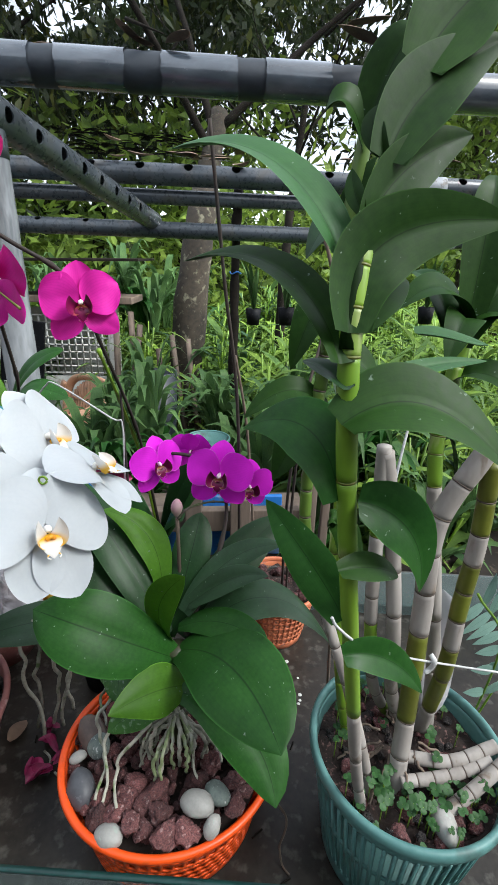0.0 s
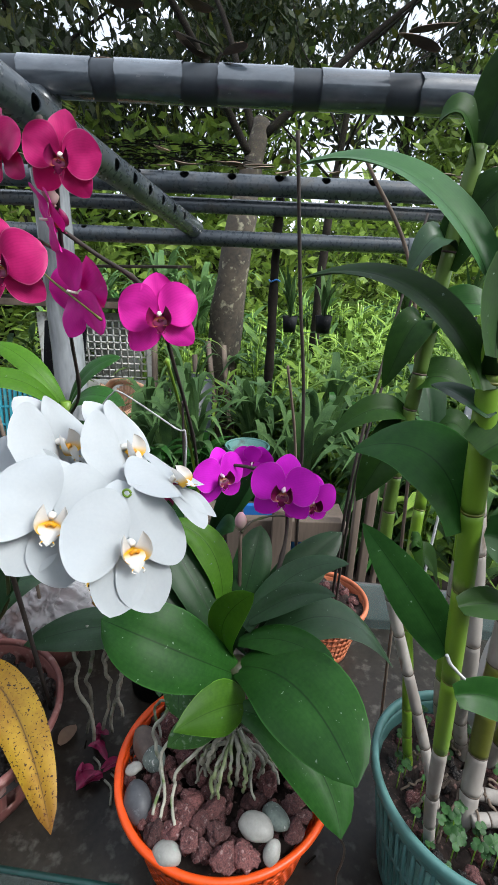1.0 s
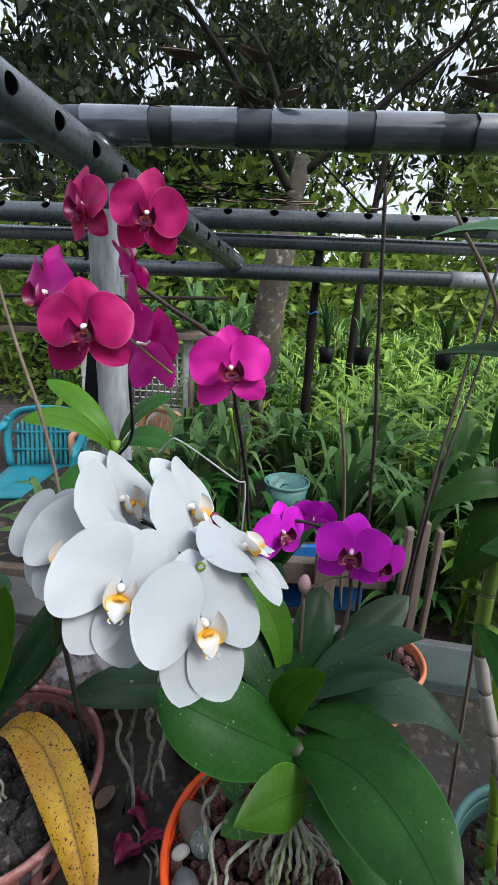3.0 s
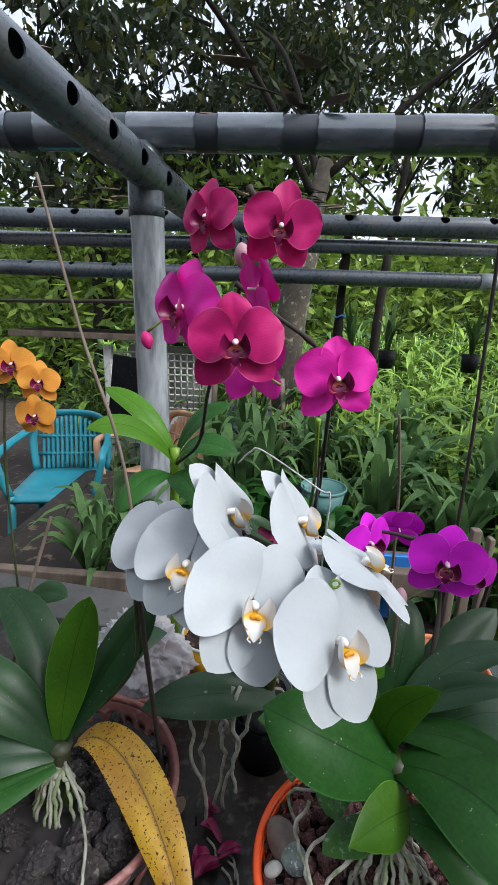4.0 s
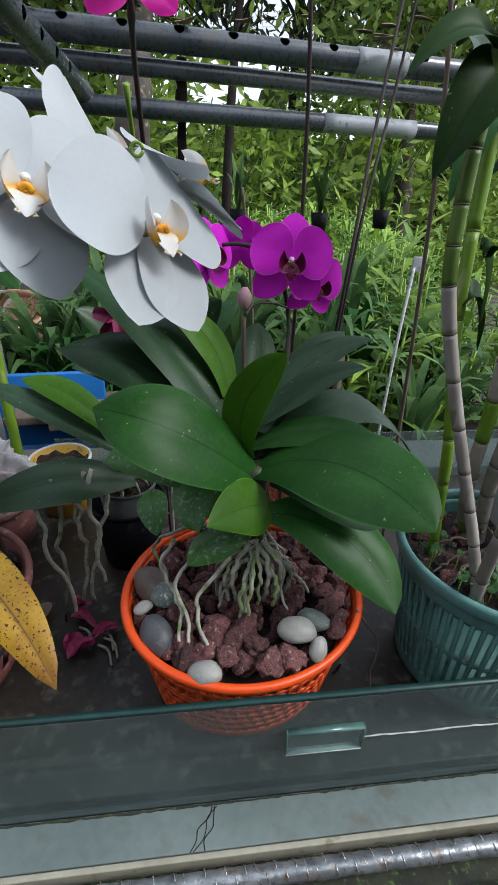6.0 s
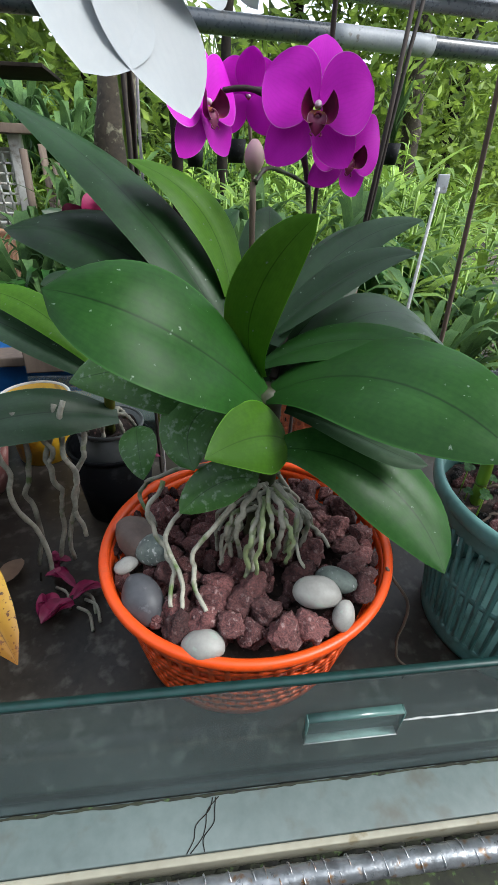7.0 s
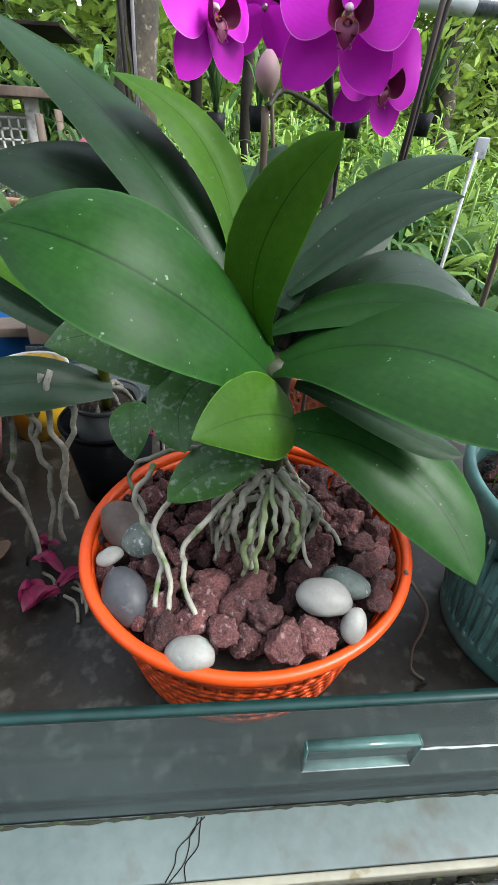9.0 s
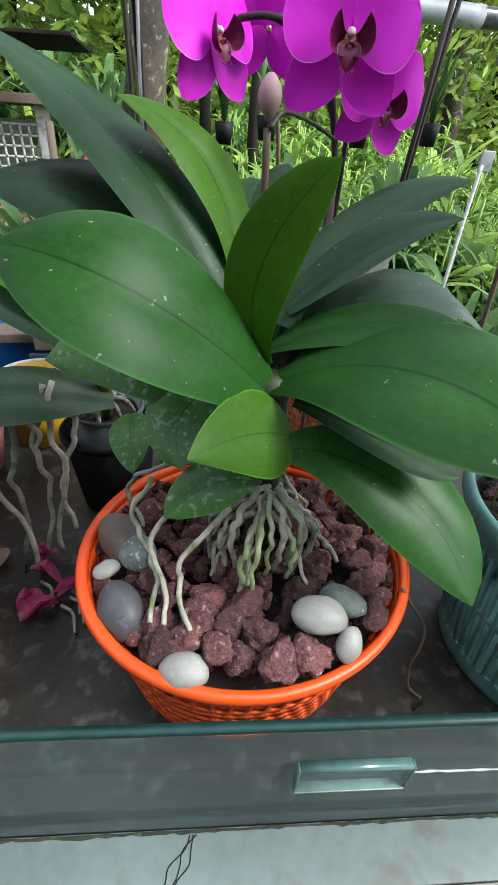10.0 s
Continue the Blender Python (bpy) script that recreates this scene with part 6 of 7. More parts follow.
    L(V(0.1210, -0.1910, 1.1720), [V(0.1380, -0.1890, 1.1760), V(0.1610, -0.1860, 1.1600)], V(0.1730, -0.1880, 1.1380), 0.020, (0, -0.7, 0.7), LEAF_MID, seed=14)
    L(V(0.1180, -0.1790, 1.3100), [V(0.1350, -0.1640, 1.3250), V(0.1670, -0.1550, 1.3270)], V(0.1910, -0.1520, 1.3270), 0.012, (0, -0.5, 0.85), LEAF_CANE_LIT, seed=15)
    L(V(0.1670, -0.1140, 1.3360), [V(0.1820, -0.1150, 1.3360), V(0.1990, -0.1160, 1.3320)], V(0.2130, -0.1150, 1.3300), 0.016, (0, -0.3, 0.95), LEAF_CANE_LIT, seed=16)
    L(V(0.1120, -0.1670, 1.3910), [V(0.1090, -0.1650, 1.3970), V(0.1080, -0.1620, 1.4020)], V(0.1080, -0.1600, 1.4080), 0.008, (-0.5, -0.8, 0.1), LEAF_CANE, seed=17)
    L(V(0.1210, -0.1600, 1.4140), [V(0.1160, -0.1570, 1.4210), V(0.1140, -0.1540, 1.4270)], V(0.1190, -0.1530, 1.4330), 0.010, (-0.5, -0.8, 0.1), LEAF_CANE, seed=18)
    # leaves of the second cane
    for k, (b, t, w, mt) in enumerate((
            ((0.139, -0.047, 1.268), (0.097, -0.055, 1.212), 0.036, LEAF_CANE), ((0.130, -0.046, 1.275), (0.073, -0.050, 1.262), 0.022, LEAF_CANE), ((0.131, -0.046, 1.345), (0.106, -0.052, 1.300), 0.026, LEAF_CANE),
            ((0.131, -0.045, 1.30), (0.176, -0.050, 1.285), 0.030, LEAF_CANE), ((0.134, -0.045, 1.34), (0.178, -0.052, 1.348), 0.028, LEAF_MID), ((0.138, -0.045, 1.38), (0.170, -0.060, 1.43), 0.034, LEAF_CANE),
            ((0.139, -0.045, 1.39), (0.112, -0.050, 1.375), 0.022, LEAF_GREY), ((0.146, -0.045, 1.45), (0.172, -0.050, 1.50), 0.032, LEAF_CANE), ((0.146, -0.045, 1.44), (0.118, -0.048, 1.46), 0.026, LEAF_CANE))):
        b, t = Vector(b), Vector(t)
        L(b, [b.lerp(t, 0.3) + V(0, 0, 0.022), b.lerp(t, 0.7) + V(0, -0.005, 0.018)], t, w, (-0.1, -0.7, 0.7), mt, seed=60 + k)
    # leaves of the canes behind
    for k, (b, t, w, mt) in enumerate((
            ((0.275, 0.02, 1.33), (0.20, 0.00, 1.34), 0.036, LEAF_CANE), ((0.275, 0.02, 1.33), (0.35, 0.02, 1.30), 0.040, LEAF_CANE), ((0.270, 0.015, 1.29), (0.23, 0.06, 1.37), 0.034, LEAF_MID),
            ((0.268, 0.012, 1.28), (0.33, -0.03, 1.24), 0.034, LEAF_CANE), ((0.262, 0.01, 1.24), (0.20, 0.03, 1.22), 0.030, LEAF_CANE), ((0.275, 0.02, 1.33), (0.29, 0.05, 1.45), 0.040, LEAF_CANE),
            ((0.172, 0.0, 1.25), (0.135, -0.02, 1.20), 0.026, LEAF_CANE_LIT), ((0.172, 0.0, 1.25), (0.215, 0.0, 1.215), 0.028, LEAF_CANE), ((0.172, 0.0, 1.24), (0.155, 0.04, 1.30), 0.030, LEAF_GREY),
            ((0.165, -0.02, 1.13), (0.20, -0.01, 1.09), 0.026, LEAF_CANE), ((0.145, -0.055, 1.17), (0.165, -0.045, 1.12), 0.018, LEAF_CANE), ((0.270, 0.015, 1.31), (0.34, 0.04, 1.36), 0.034, LEAF_CANE),
            ((0.275, 0.02, 1.32), (0.235, -0.03, 1.30), 0.032, LEAF_CANE), ((0.262, 0.01, 1.22), (0.30, 0.03, 1.17), 0.028, LEAF_CANE))):
        b, t = Vector(b), Vector(t)
        L(b, [b.lerp(t, 0.3) + V(0, 0, 0.035), b.lerp(t, 0.7) + V(0, -0.005, 0.030)], t, w, (0, -0.5, 0.85), mt, seed=30 + k)
    rnd = random.Random(51)
    for k in range(12):
        a = rnd.uniform(0, 6.28)
        root(o, [(0.25 + 0.02 * math.cos(a), -0.05 + 0.02 * math.sin(a), 0.90), (0.25 + 0.045 * math.cos(a), -0.05 + 0.045 * math.sin(a), 0.890), (0.25 + 0.065 * math.cos(a), -0.05 + 0.065 * math.sin(a), 0.876)], 0.0014, STAKE, 0.004, 140 + k)
    return o


cane_orchid()

cord = tagged(part("tie_cord", tube([V(0.1130, -0.1890, 1.1970), V(0.1170, -0.1890, 1.1900), V(0.1340, -0.1830, 1.1710), V(0.1650, -0.1580, 1.1370), V(0.2190, -0.1220, 1.0890), V(0.2800, -0.1180, 1.0710), V(0.3220, -0.1150, 1.0590)], 0.0009, n=60, sides=6, jitter=0.08), CORD), "white cord tying the orchid canes together", "cord")
part("knot", tube([V(0.2170, -0.1210, 1.0960), V(0.2190, -0.1250, 1.0930), V(0.2170, -0.1250, 1.0860), V(0.2130, -0.1250, 1.0820)], 0.0020, n=12, sides=8), CORD, cord)


# clover that grows in the bucket
rnd = random.Random(61)
for k in range(90):
    a, q = rnd.uniform(0, 6.283), math.sqrt(rnd.uniform(0.10, 1)) * 0.092
    if k < 55:
        a = math.radians(rnd.uniform(195, 340))
    c = BUCKET + V(q * math.cos(a), q * math.sin(a), 0.885 + rnd.uniform(0.0, 0.022))
    cl = thing("clover_sprig", (c.x, c.y, 0.875), "small bright green clover growing in the teal bucket", "clover", "clover in the bucket")
    part("clover_stem", tube([V(c.x, c.y, 0.872), c], 0.0006, n=3, sides=5), CANE_GREEN, cl)
    yaw, tilt, sz = rnd.uniform(0, 6.28), V(rnd.uniform(-0.3, 0.3), rnd.uniform(-0.7, 0.0), 1).normalized(), rnd.uniform(0.0035, 0.0075)
    for j in range(3):
        b = yaw + j * 2.094
        d = V(math.cos(b), math.sin(b), 0)
        d = (d - d.dot(tilt) * tilt).normalized()
        part("leaflet", blade([c, c + d * sz * 0.6 + tilt * 0.001, c + d * sz], sz * 1.05, d.cross(tilt), "petal", n=5, m=4, fold=0.3, thick=0.0004, up=tilt), CLOVER, cl)

# pinnate blue-green fern beside the bucket
fern = thing("fern_frond", (0.37, 0.0, 0.737), "bluish-green feathery frond beside the teal bucket", "fern")
for s, (a, b, c) in enumerate(((V(0.375, 0.02, 0.76), V(0.370, -0.01, 0.98), V(0.312, -0.03, 1.075)), (V(0.385, 0.03, 0.76), V(0.41, 0.0, 1.02), V(0.352, -0.03, 1.13)))):
    part("midrib", tube([a, b, c], 0.0014, n=16, sides=6), CANE_GREEN, fern)
    path = smooth_path([a, b, c], 20)
    for k in range(6, 20, 2):
        for sg in (-1, 1):
            d = (path[k] - path[k - 1]).normalized()
            sd = d.cross(V(0.2, -0.95, 0.2)).normalized() * sg
            e = path[k] + sd * 0.036 + d * 0.024 + V(0, 0, -0.008)
            part("leaflet", blade([path[k], path[k].lerp(e, 0.5) + V(0, -0.004, 0.006), e], 0.013, (e - path[k]).cross(V(0.2, -0.95, 0.2)), "lance", n=8, m=4, fold=0.2, thick=0.0006, up=(0.2, -0.95, 0.2)), LEAF_FERN, fern)

# ---- loose sticks, wire and litter in the tray ----
def stick(name, pts, r, mat, label, cat="stick", taper=0.8, jitter=0.06, knobs=None):
    return tagged(part(name, tube(pts, r, n=30, sides=8, taper=taper, jitter=jitter, knobs=knobs), mat), label, cat)


stick("garden_stake", [(0.090, 0.160, 0.737), (0.080, 0.130, 1.18), (0.060, 0.095, 1.36), (0.046, 0.074, 1.485)], 0.0021, STAKE_DARK, "long thin dark garden stake standing in the tray", "stake")
stick("garden_stake", [(0.170, 0.260, 0.80), (0.155, 0.175, 1.12), (0.200, 0.24, 1.30), (0.250, 0.31, 1.46)], 0.0024, STAKE_DARK, "dark stake rising from the small terracotta pot", "stake")
stick("garden_stake", [(0.178, 0.262, 0.80), (0.165, 0.185, 1.14), (0.215, 0.24, 1.31), (0.230, 0.25, 1.40)], 0.0021, STAKE_DARK, "second dark stake rising from the small terracotta pot", "stake")
stick("garden_stake", [(0.215, 0.08, 0.737), (0.190, 0.085, 1.20), (0.163, 0.088, 1.377), (0.111, 0.096, 1.470)], 0.0022, STAKE, "pale slanting garden stake", "stake")
stick("garden_stake", [(-0.30, 0.225, 0.737), (-0.320, 0.225, 1.149), (-0.40, 0.29, 1.35), (-0.475, 0.35, 1.56)], 0.0028, STAKE, "weathered slanting stake beside the post", "stake")
stick("garden_stake", [(-0.50, 0.12, 0.737), (-0.456, 0.161, 0.965), (-0.424, 0.208, 1.108)], 0.0030, STAKE, "short weathered stake leaning in the tray", "stake")
stick("garden_stake", [(0.15, 0.55, 0.737), (0.12, 0.50, 1.05), (0.09, 0.46, 1.22)], 0.0032, STAKE, "pale bamboo stake behind the tray", "stake")
stick("garden_stake", [(-0.062, 0.19, 0.737), (-0.066, 0.19, 1.0), (-0.068, 0.19, 1.22)], 0.0020, STAKE_DARK, "thin reddish-brown upright garden stake", "stake")
wire = stick("plant_wire", [(-0.060, 0.140, 0.737), (-0.060, 0.140, 1.10), (-0.058, 0.140, 1.190), (-0.070, 0.140, 1.200), (-0.135, 0.160, 1.235), (-0.150, 0.165, 1.232), (-0.165, 0.17, 1.215)], 0.0011, CORD, "bent white plant wire with a hooked end", "wire", 1.0, 0.0)
tag_stick = stick("label_stick", [(0.47, 0.56, 0.60), (0.50, 0.60, 0.90), (0.545, 0.66, 1.08)], 0.0035, CORD, "thin white label stick with a grey tag", "label stick", 1.0, 0.0)
part("tag", box(0.540, 0.566, 0.660, 0.664, 1.070, 1.104, 0.002), PIPE_WRAP, tag_stick, "dull grey plastic tag")

rnd = random.Random(71)
for k in range(11):
    c = V(-0.168 + rnd.uniform(-0.024, 0.026), 0.075 + rnd.uniform(-0.045, 0.035), 0.743)
    d = V(rnd.uniform(-1, 1), rnd.uniform(-1, 1), rnd.uniform(0.0, 0.3)).normalized() * rnd.uniform(0.010, 0.018)
    tagged(part("fallen_petal", blade([c - d, c + V(0, 0, 0.008), c + d], rnd.uniform(0.008, 0.016), d.cross(V(0, 0, 1)), "oval", n=8, m=6, fold=0.7, curl=-0.3, wave=0.4, seed=k, thick=0.0006, up=(0, 0, 1)), FALLEN_PETAL), "crumpled dark pink fallen petal on the tray", "petal", "fallen petals")
for k in range(5):
    c = V(-0.078, 0.110, 0.862) + V(rnd.uniform(-0.012, 0.012), rnd.uniform(-0.006, 0.006), rnd.uniform(-0.004, 0.004))
    d = V(rnd.uniform(-1, 1), rnd.uniform(-1, 1), rnd.uniform(-0.2, 0.5)).normalized() * rnd.uniform(0.008, 0.014)
    tagged(part("fallen_petal", blade([c - d, c + V(0, 0, 0.006), c + d], rnd.uniform(0.008, 0.014), d.cross(V(0, 0, 1)), "oval", n=8, m=6, fold=0.6, curl=-0.3, wave=0.4, seed=k, thick=0.0006, up=(0, 0, 1)), FALLEN_PETAL), "crumpled dark pink petal fallen on the smoky pot", "petal", "fallen petals")
for k in range(4):
    c = V(-0.168 + rnd.uniform(-0.02, 0.02), 0.065 + rnd.uniform(-0.04, 0.02), 0.740)
    tagged(part("root_scrap", tube([c, c + V(0.012, -0.012, 0.003), c + V(0.016, -0.030, 0.0)], 0.0016, n=8, sides=6), ROOT), "pale dead root scrap on the tray", "root scrap", "root scraps")
tagged(part("dry_leaf_scrap", blade([V(-0.235, 0.085, 0.742), V(-0.225, 0.10, 0.752), V(-0.222, 0.115, 0.743)], 0.022, (1, -0.3, 0), "oval", n=6, m=4, fold=0.3, thick=0.001, up=(0, 0, 1)), DRY_LEAF), "brown dry leaf scrap on the tray", "leaf")
for k in range(16):
    x, y = rnd.uniform(0.10, 0.20), rnd.uniform(0.12, 0.24)
    tagged(part("lime_speck", disc(rnd.uniform(0.0015, 0.005), 0.7372, (x, y, 0), seg=9, rings=2, mound=0.0006), WHITE_PLASTIC), "white limescale speck on the tray floor", "speck", "limescale specks")
for k in range(14):
    x, y = rnd.uniform(-0.2, 0.24), rnd.uniform(-0.11, 0.12)
    if x * x + y * y < 0.012:
        continue
    d = V(rnd.uniform(-1, 1), rnd.uniform(-1, 1), 0).normalized() * rnd.uniform(0.003, 0.009)
    tagged(part("debris_bit", tube([V(x, y, 0.7380) - d, V(x, y, 0.739), V(x, y, 0.738) + d], 0.0010, n=5, sides=5, jitter=0.2), BARK_DARK), "dark plant debris on the tray floor", "debris", "tray debris")


# a crumpled clear bag behind the slotted pot, over another pot
def bag():
    bm = bmesh.new()
    bmesh.ops.create_icosphere(bm, subdivisions=6, radius=1)
    for v in bm.verts:
        d = v.co.normalized()
        h = 1 + 0.25 * noise.noise(d * 1.7 + Vector((3, 1, 2))) + 0.26 * (0.5 - 2 * abs(noise.noise(d * 2.8))) + 0.14 * (0.5 - 2 * abs(noise.noise(d * 6.5))) + 0.05 * (0.5 - 2 * abs(noise.noise(d * 14)))
        top = max(0.0, d.z)
        v.co = Vector((-0.325 + d.x * h * 0.075 * (1 - 0.35 * top), 0.255 + d.y * h * 0.055 * (1 - 0.35 * top), 0.845 + d.z * h * 0.075))
    return bm


round_pot("round_pot", (-0.320, 0.262), 0.055, 0.072, 0.737, 0.822, RUST_PLASTIC, "faded reddish plastic pot under a crumpled bag", 0.010, 0.007)
tagged(part("plastic_bag", bag(), BAG), "crumpled translucent plastic bag over a pot", "bag")
tagged(part("clear_sleeve", blade([V(0.300, -0.012, 0.885), V(0.305, 0.00, 0.97), V(0.300, 0.008, 1.05)], 0.075, (1, 0, 0), "oval", n=16, m=12, fold=0.2, curl=0.4, wave=0.25, thick=0.0008, up=(0, -1, 0)), BAG), "crumpled clear plastic sleeve in the teal bucket", "plastic sleeve")


# ---- the garden behind ----
def quick_blades(items, n=5):
    """Many slim leaves in one mesh: items of (base, middle, tip, width, side), each a folded strip of two columns."""
    vs, fs, mid, along, acr = [], [], [], [], []
    for b, c, t, w, side in items:
        k = len(vs)
        for i in range(n + 1):
            s = i / n
            p = b * (1 - s) ** 2 + c * (2 * s * (1 - s)) + t * s * s
            ww = w / 2 * max(0.02, math.sin(math.pi * (0.06 + 0.94 * s) ** 0.75))
            drop = V(0, 0, -0.3 * ww)
            for v in (-1, 0, 1):
                vs.append(p + side * (v * ww) - (drop if v == 0 else V(0, 0, 0)) * -0.6)
                mid.append(abs(v))
                acr.append(v)
                along.append(s)
        for i in range(n):
            a = k + i * 3
            fs.append((a, a + 1, a + 4, a + 3))
            fs.append((a + 1, a + 2, a + 5, a + 4))
    return vs, fs, {"mid": mid, "along": along, "across": acr, "rim": mid}


def strap_clump(rnd, count, length, width, droop):
    items = []
    for k in range(count):
        a = rnd.uniform(0, 6.283)
        L = length * rnd.uniform(0.6, 1.1)
        out = rnd.uniform(0.25, 0.8) * L
        up = math.sqrt(max(0.05, 1 - (out / L) ** 2)) * L
        b = V(rnd.uniform(-0.02, 0.02), rnd.uniform(-0.02, 0.02), 0)
        d = V(math.cos(a), math.sin(a), 0)
        items.append((b, b + d * out * 0.35 + V(0, 0, up * 1.15), b + d * out + V(0, 0, up * (1 - droop * rnd.uniform(0.3, 1.0))), width * rnd.uniform(0.7, 1.2), d.cross(V(0, 0, 1))))
    return [quick_blades([it], 7) for it in items]


def bamboo_clump(rnd, stems, height, spread):
    """Leafy upright shoots with lance-shaped leaves in two ranks."""
    items, rods = [], []
    for s in range(stems):
        b = V(rnd.uniform(-spread, spread), rnd.uniform(-spread, spread), 0)
        h = height * rnd.uniform(0.6, 1.05)
        top = b + V(rnd.uniform(-0.12, 0.12), rnd.uniform(-0.15, 0.08), h)
        rods.append(tube([b, b.lerp(top, 0.5) + V(0, 0, 0.03), top], 0.004, n=5, sides=5))
        nl = int(h / 0.056)
        for k in range(nl):
            f = 0.15 + 0.85 * k / nl
            p = b.lerp(top, f)
            a = rnd.uniform(0, 6.283)
            L = rnd.uniform(0.13, 0.31)
            d = V(math.cos(a), math.sin(a), 0)
            e = p + d * L * 0.85 + V(0, 0, L * rnd.uniform(-0.35, 0.5))
            items.append((p, p + d * L * 0.4 + V(0, 0, L * 0.35), e, rnd.uniform(0.022, 0.048), d.cross(V(0, 0, 1))))
    return quick_blades(items, 4), join(*rods)


def plant(name, geo, mat, at, yaw, size, label, cat, group, rods=None):
    t = thing(name, at, label, cat, group)
    t.rotation_euler = (0, 0, yaw)
    t.scale = (size, size, size)
    if isinstance(geo, list):
        for g in geo:
            new("leaf", g).parent = t
    else:
        ob = tagged(new("foliage", geo), kind="stuff")
        ob.parent = t
    if rods:
        r = tagged(new("shoot_stem", rods), kind="stuff")
        r.parent = t
    return t


rnd = random.Random(101)
STRAPS = [[mesh_of("leaf", g, LEAF_GARDEN) for g in strap_clump(rnd, 22, 0.42, 0.038, 0.5)] for k in range(3)] + [[mesh_of("leaf", g, LEAF_MID) for g in strap_clump(rnd, 18, 0.30, 0.046, 0.7)] for k in range(2)]
BAMBOO = []
for k in range(4):
    g, r = bamboo_clump(rnd, 15, 0.75, 0.16)
    BAMBOO.append((mesh_of("foliage", g, LEAF_BAMBOO if k < 3 else LEAF_GARDEN), mesh_of("stems", r, CANE_GREEN)))

rnd = random.Random(102)
# leafy shoots in the sunny bed to the right, in rising rows
for k in range(74):
    y = rnd.uniform(1.0, 4.6)
    x = rnd.uniform(0.15, 1.0) * (0.55 + y * 0.42) + 0.05
    if y < 2.2 and x < 0.30:
        x += 0.2
    g, r = BAMBOO[k % 4]
    plant("leafy_shoots", g, None, (x, y, 0.0 + 0.10 * (y - 1)), rnd.uniform(0, 6.28), rnd.uniform(0.85, 1.25), "clump of bright yellow-green bamboo-like shoots", "shrub", "leafy shoots in the bed", r)
for k in range(26):
    y = rnd.uniform(2.4, 4.6)
    x = rnd.uniform(-1.9, 0.4)
    g, r = BAMBOO[k % 4]
    plant("leafy_shoots", g, None, (x, y, 0.1), rnd.uniform(0, 6.28), rnd.uniform(0.9, 1.3), "clump of yellow-green leafy shoots", "shrub", "leafy shoots in the bed", r)
for k in range(30):
    x, y = rnd.uniform(0.75, 2.6), rnd.uniform(0.85, 4.2)
    g, r = BAMBOO[k % 4]
    plant("leafy_shoots", g, None, (x, y, 0.0), rnd.uniform(0, 6.28), rnd.uniform(0.9, 1.3), "clump of yellow-green leafy shoots", "shrub", "leafy shoots in the bed", r)
# strap-leaved clumps close behind the tray
for k in range(40):
    x, y = rnd.uniform(-1.2, 1.0), rnd.uniform(0.75, 1.9)
    if -0.55 < x < -0.30 and y < 0.85 or x < -0.62:
        continue
    plant("strap_leaf_plant", STRAPS[k % 5], None, (x, y, rnd.uniform(0.42, 0.72)), rnd.uniform(0, 6.28), rnd.uniform(0.8, 1.15), "green strap-leaved plant growing behind the tray", "plant", "strap-leaved plants")
for x, y, z, s, q in ((0.22, 1.10, 0.62, 1.15, 0), (0.45, 0.95, 0.55, 1.2, 1), (-0.15, 1.0, 0.66, 1.0, 3), (0.02, 0.85, 0.66, 0.9, 4), (-0.28, 0.95, 0.70, 0.9, 3), (0.62, 1.15, 0.6, 1.2, 2), (0.34, 1.35, 0.6, 1.2, 0), (-0.62, 0.75, 0.6, 0.8, 2), (0.7, 0.75, 0.45, 1.0, 1), (0.95, 0.95, 0.45, 1.1, 0)):
    plant("strap_leaf_plant", STRAPS[q], None, (x, y, z), rnd.uniform(0, 6.28), s, "green strap-leaved plant growing behind the tray", "plant", "strap-leaved plants")

# raised bench of planks and soil that carries those plants
bench = thing("plant_bench", (0.0, 1.3, 0.0), "rough plank bench heaped with dark soil", "bench")
part("earth_mound", box(-1.25, 1.30, 0.68, 2.1, 0.0, 0.44, 0.05), EARTH, bench, "dark soil heap")
for k, (x, w, h) in enumerate(((0.300, 0.016, 0.915), (0.322, 0.020, 0.935), (0.352, 0.012, 0.92), (0.10, 0.05, 0.84), (-0.02, 0.04, 0.85))):
    part("plank", box(x, x + w, 0.600, 0.620, 0.0, h, 0.003, pose(0, 0, 0, 0, 0.6 * (k % 3 - 1), 0)), WOOD, bench)
part("crosspiece", box(-0.30, 0.27, 0.622, 0.650, 0.74, 0.80, 0.003), WOOD, bench)
part("crosspiece", box(-1.20, -0.50, 0.662, 0.690, 0.62, 0.70, 0.003), WOOD, bench)
part("top_board", box(-0.40, 0.30, 0.66, 0.80, 0.74, 0.76, 0.003), WOOD, bench)

crate = thing("plastic_crate", (-0.30, 0.72, 0.60), "bright blue plastic crate behind the tray", "crate")
part("crate_wall", box(-0.42, -0.18, 0.72, 0.735, 0.66, 0.84, 0.004), BLUE_PLASTIC, crate)
part("crate_wall", box(0.02, 0.24, 0.72, 0.735, 0.60, 0.79, 0.004), BLUE_PLASTIC, crate)
part("crate_base", box(-0.42, 0.24, 0.735, 0.86, 0.60, 0.615, 0.004), BLUE_PLASTIC, crate)
round_pot("teal_pot", (0.03, 1.0), 0.055, 0.07, 0.76, 0.86, TEAL_PLASTIC, "small teal nursery pot on the plank bench", 0.01, 0.006)


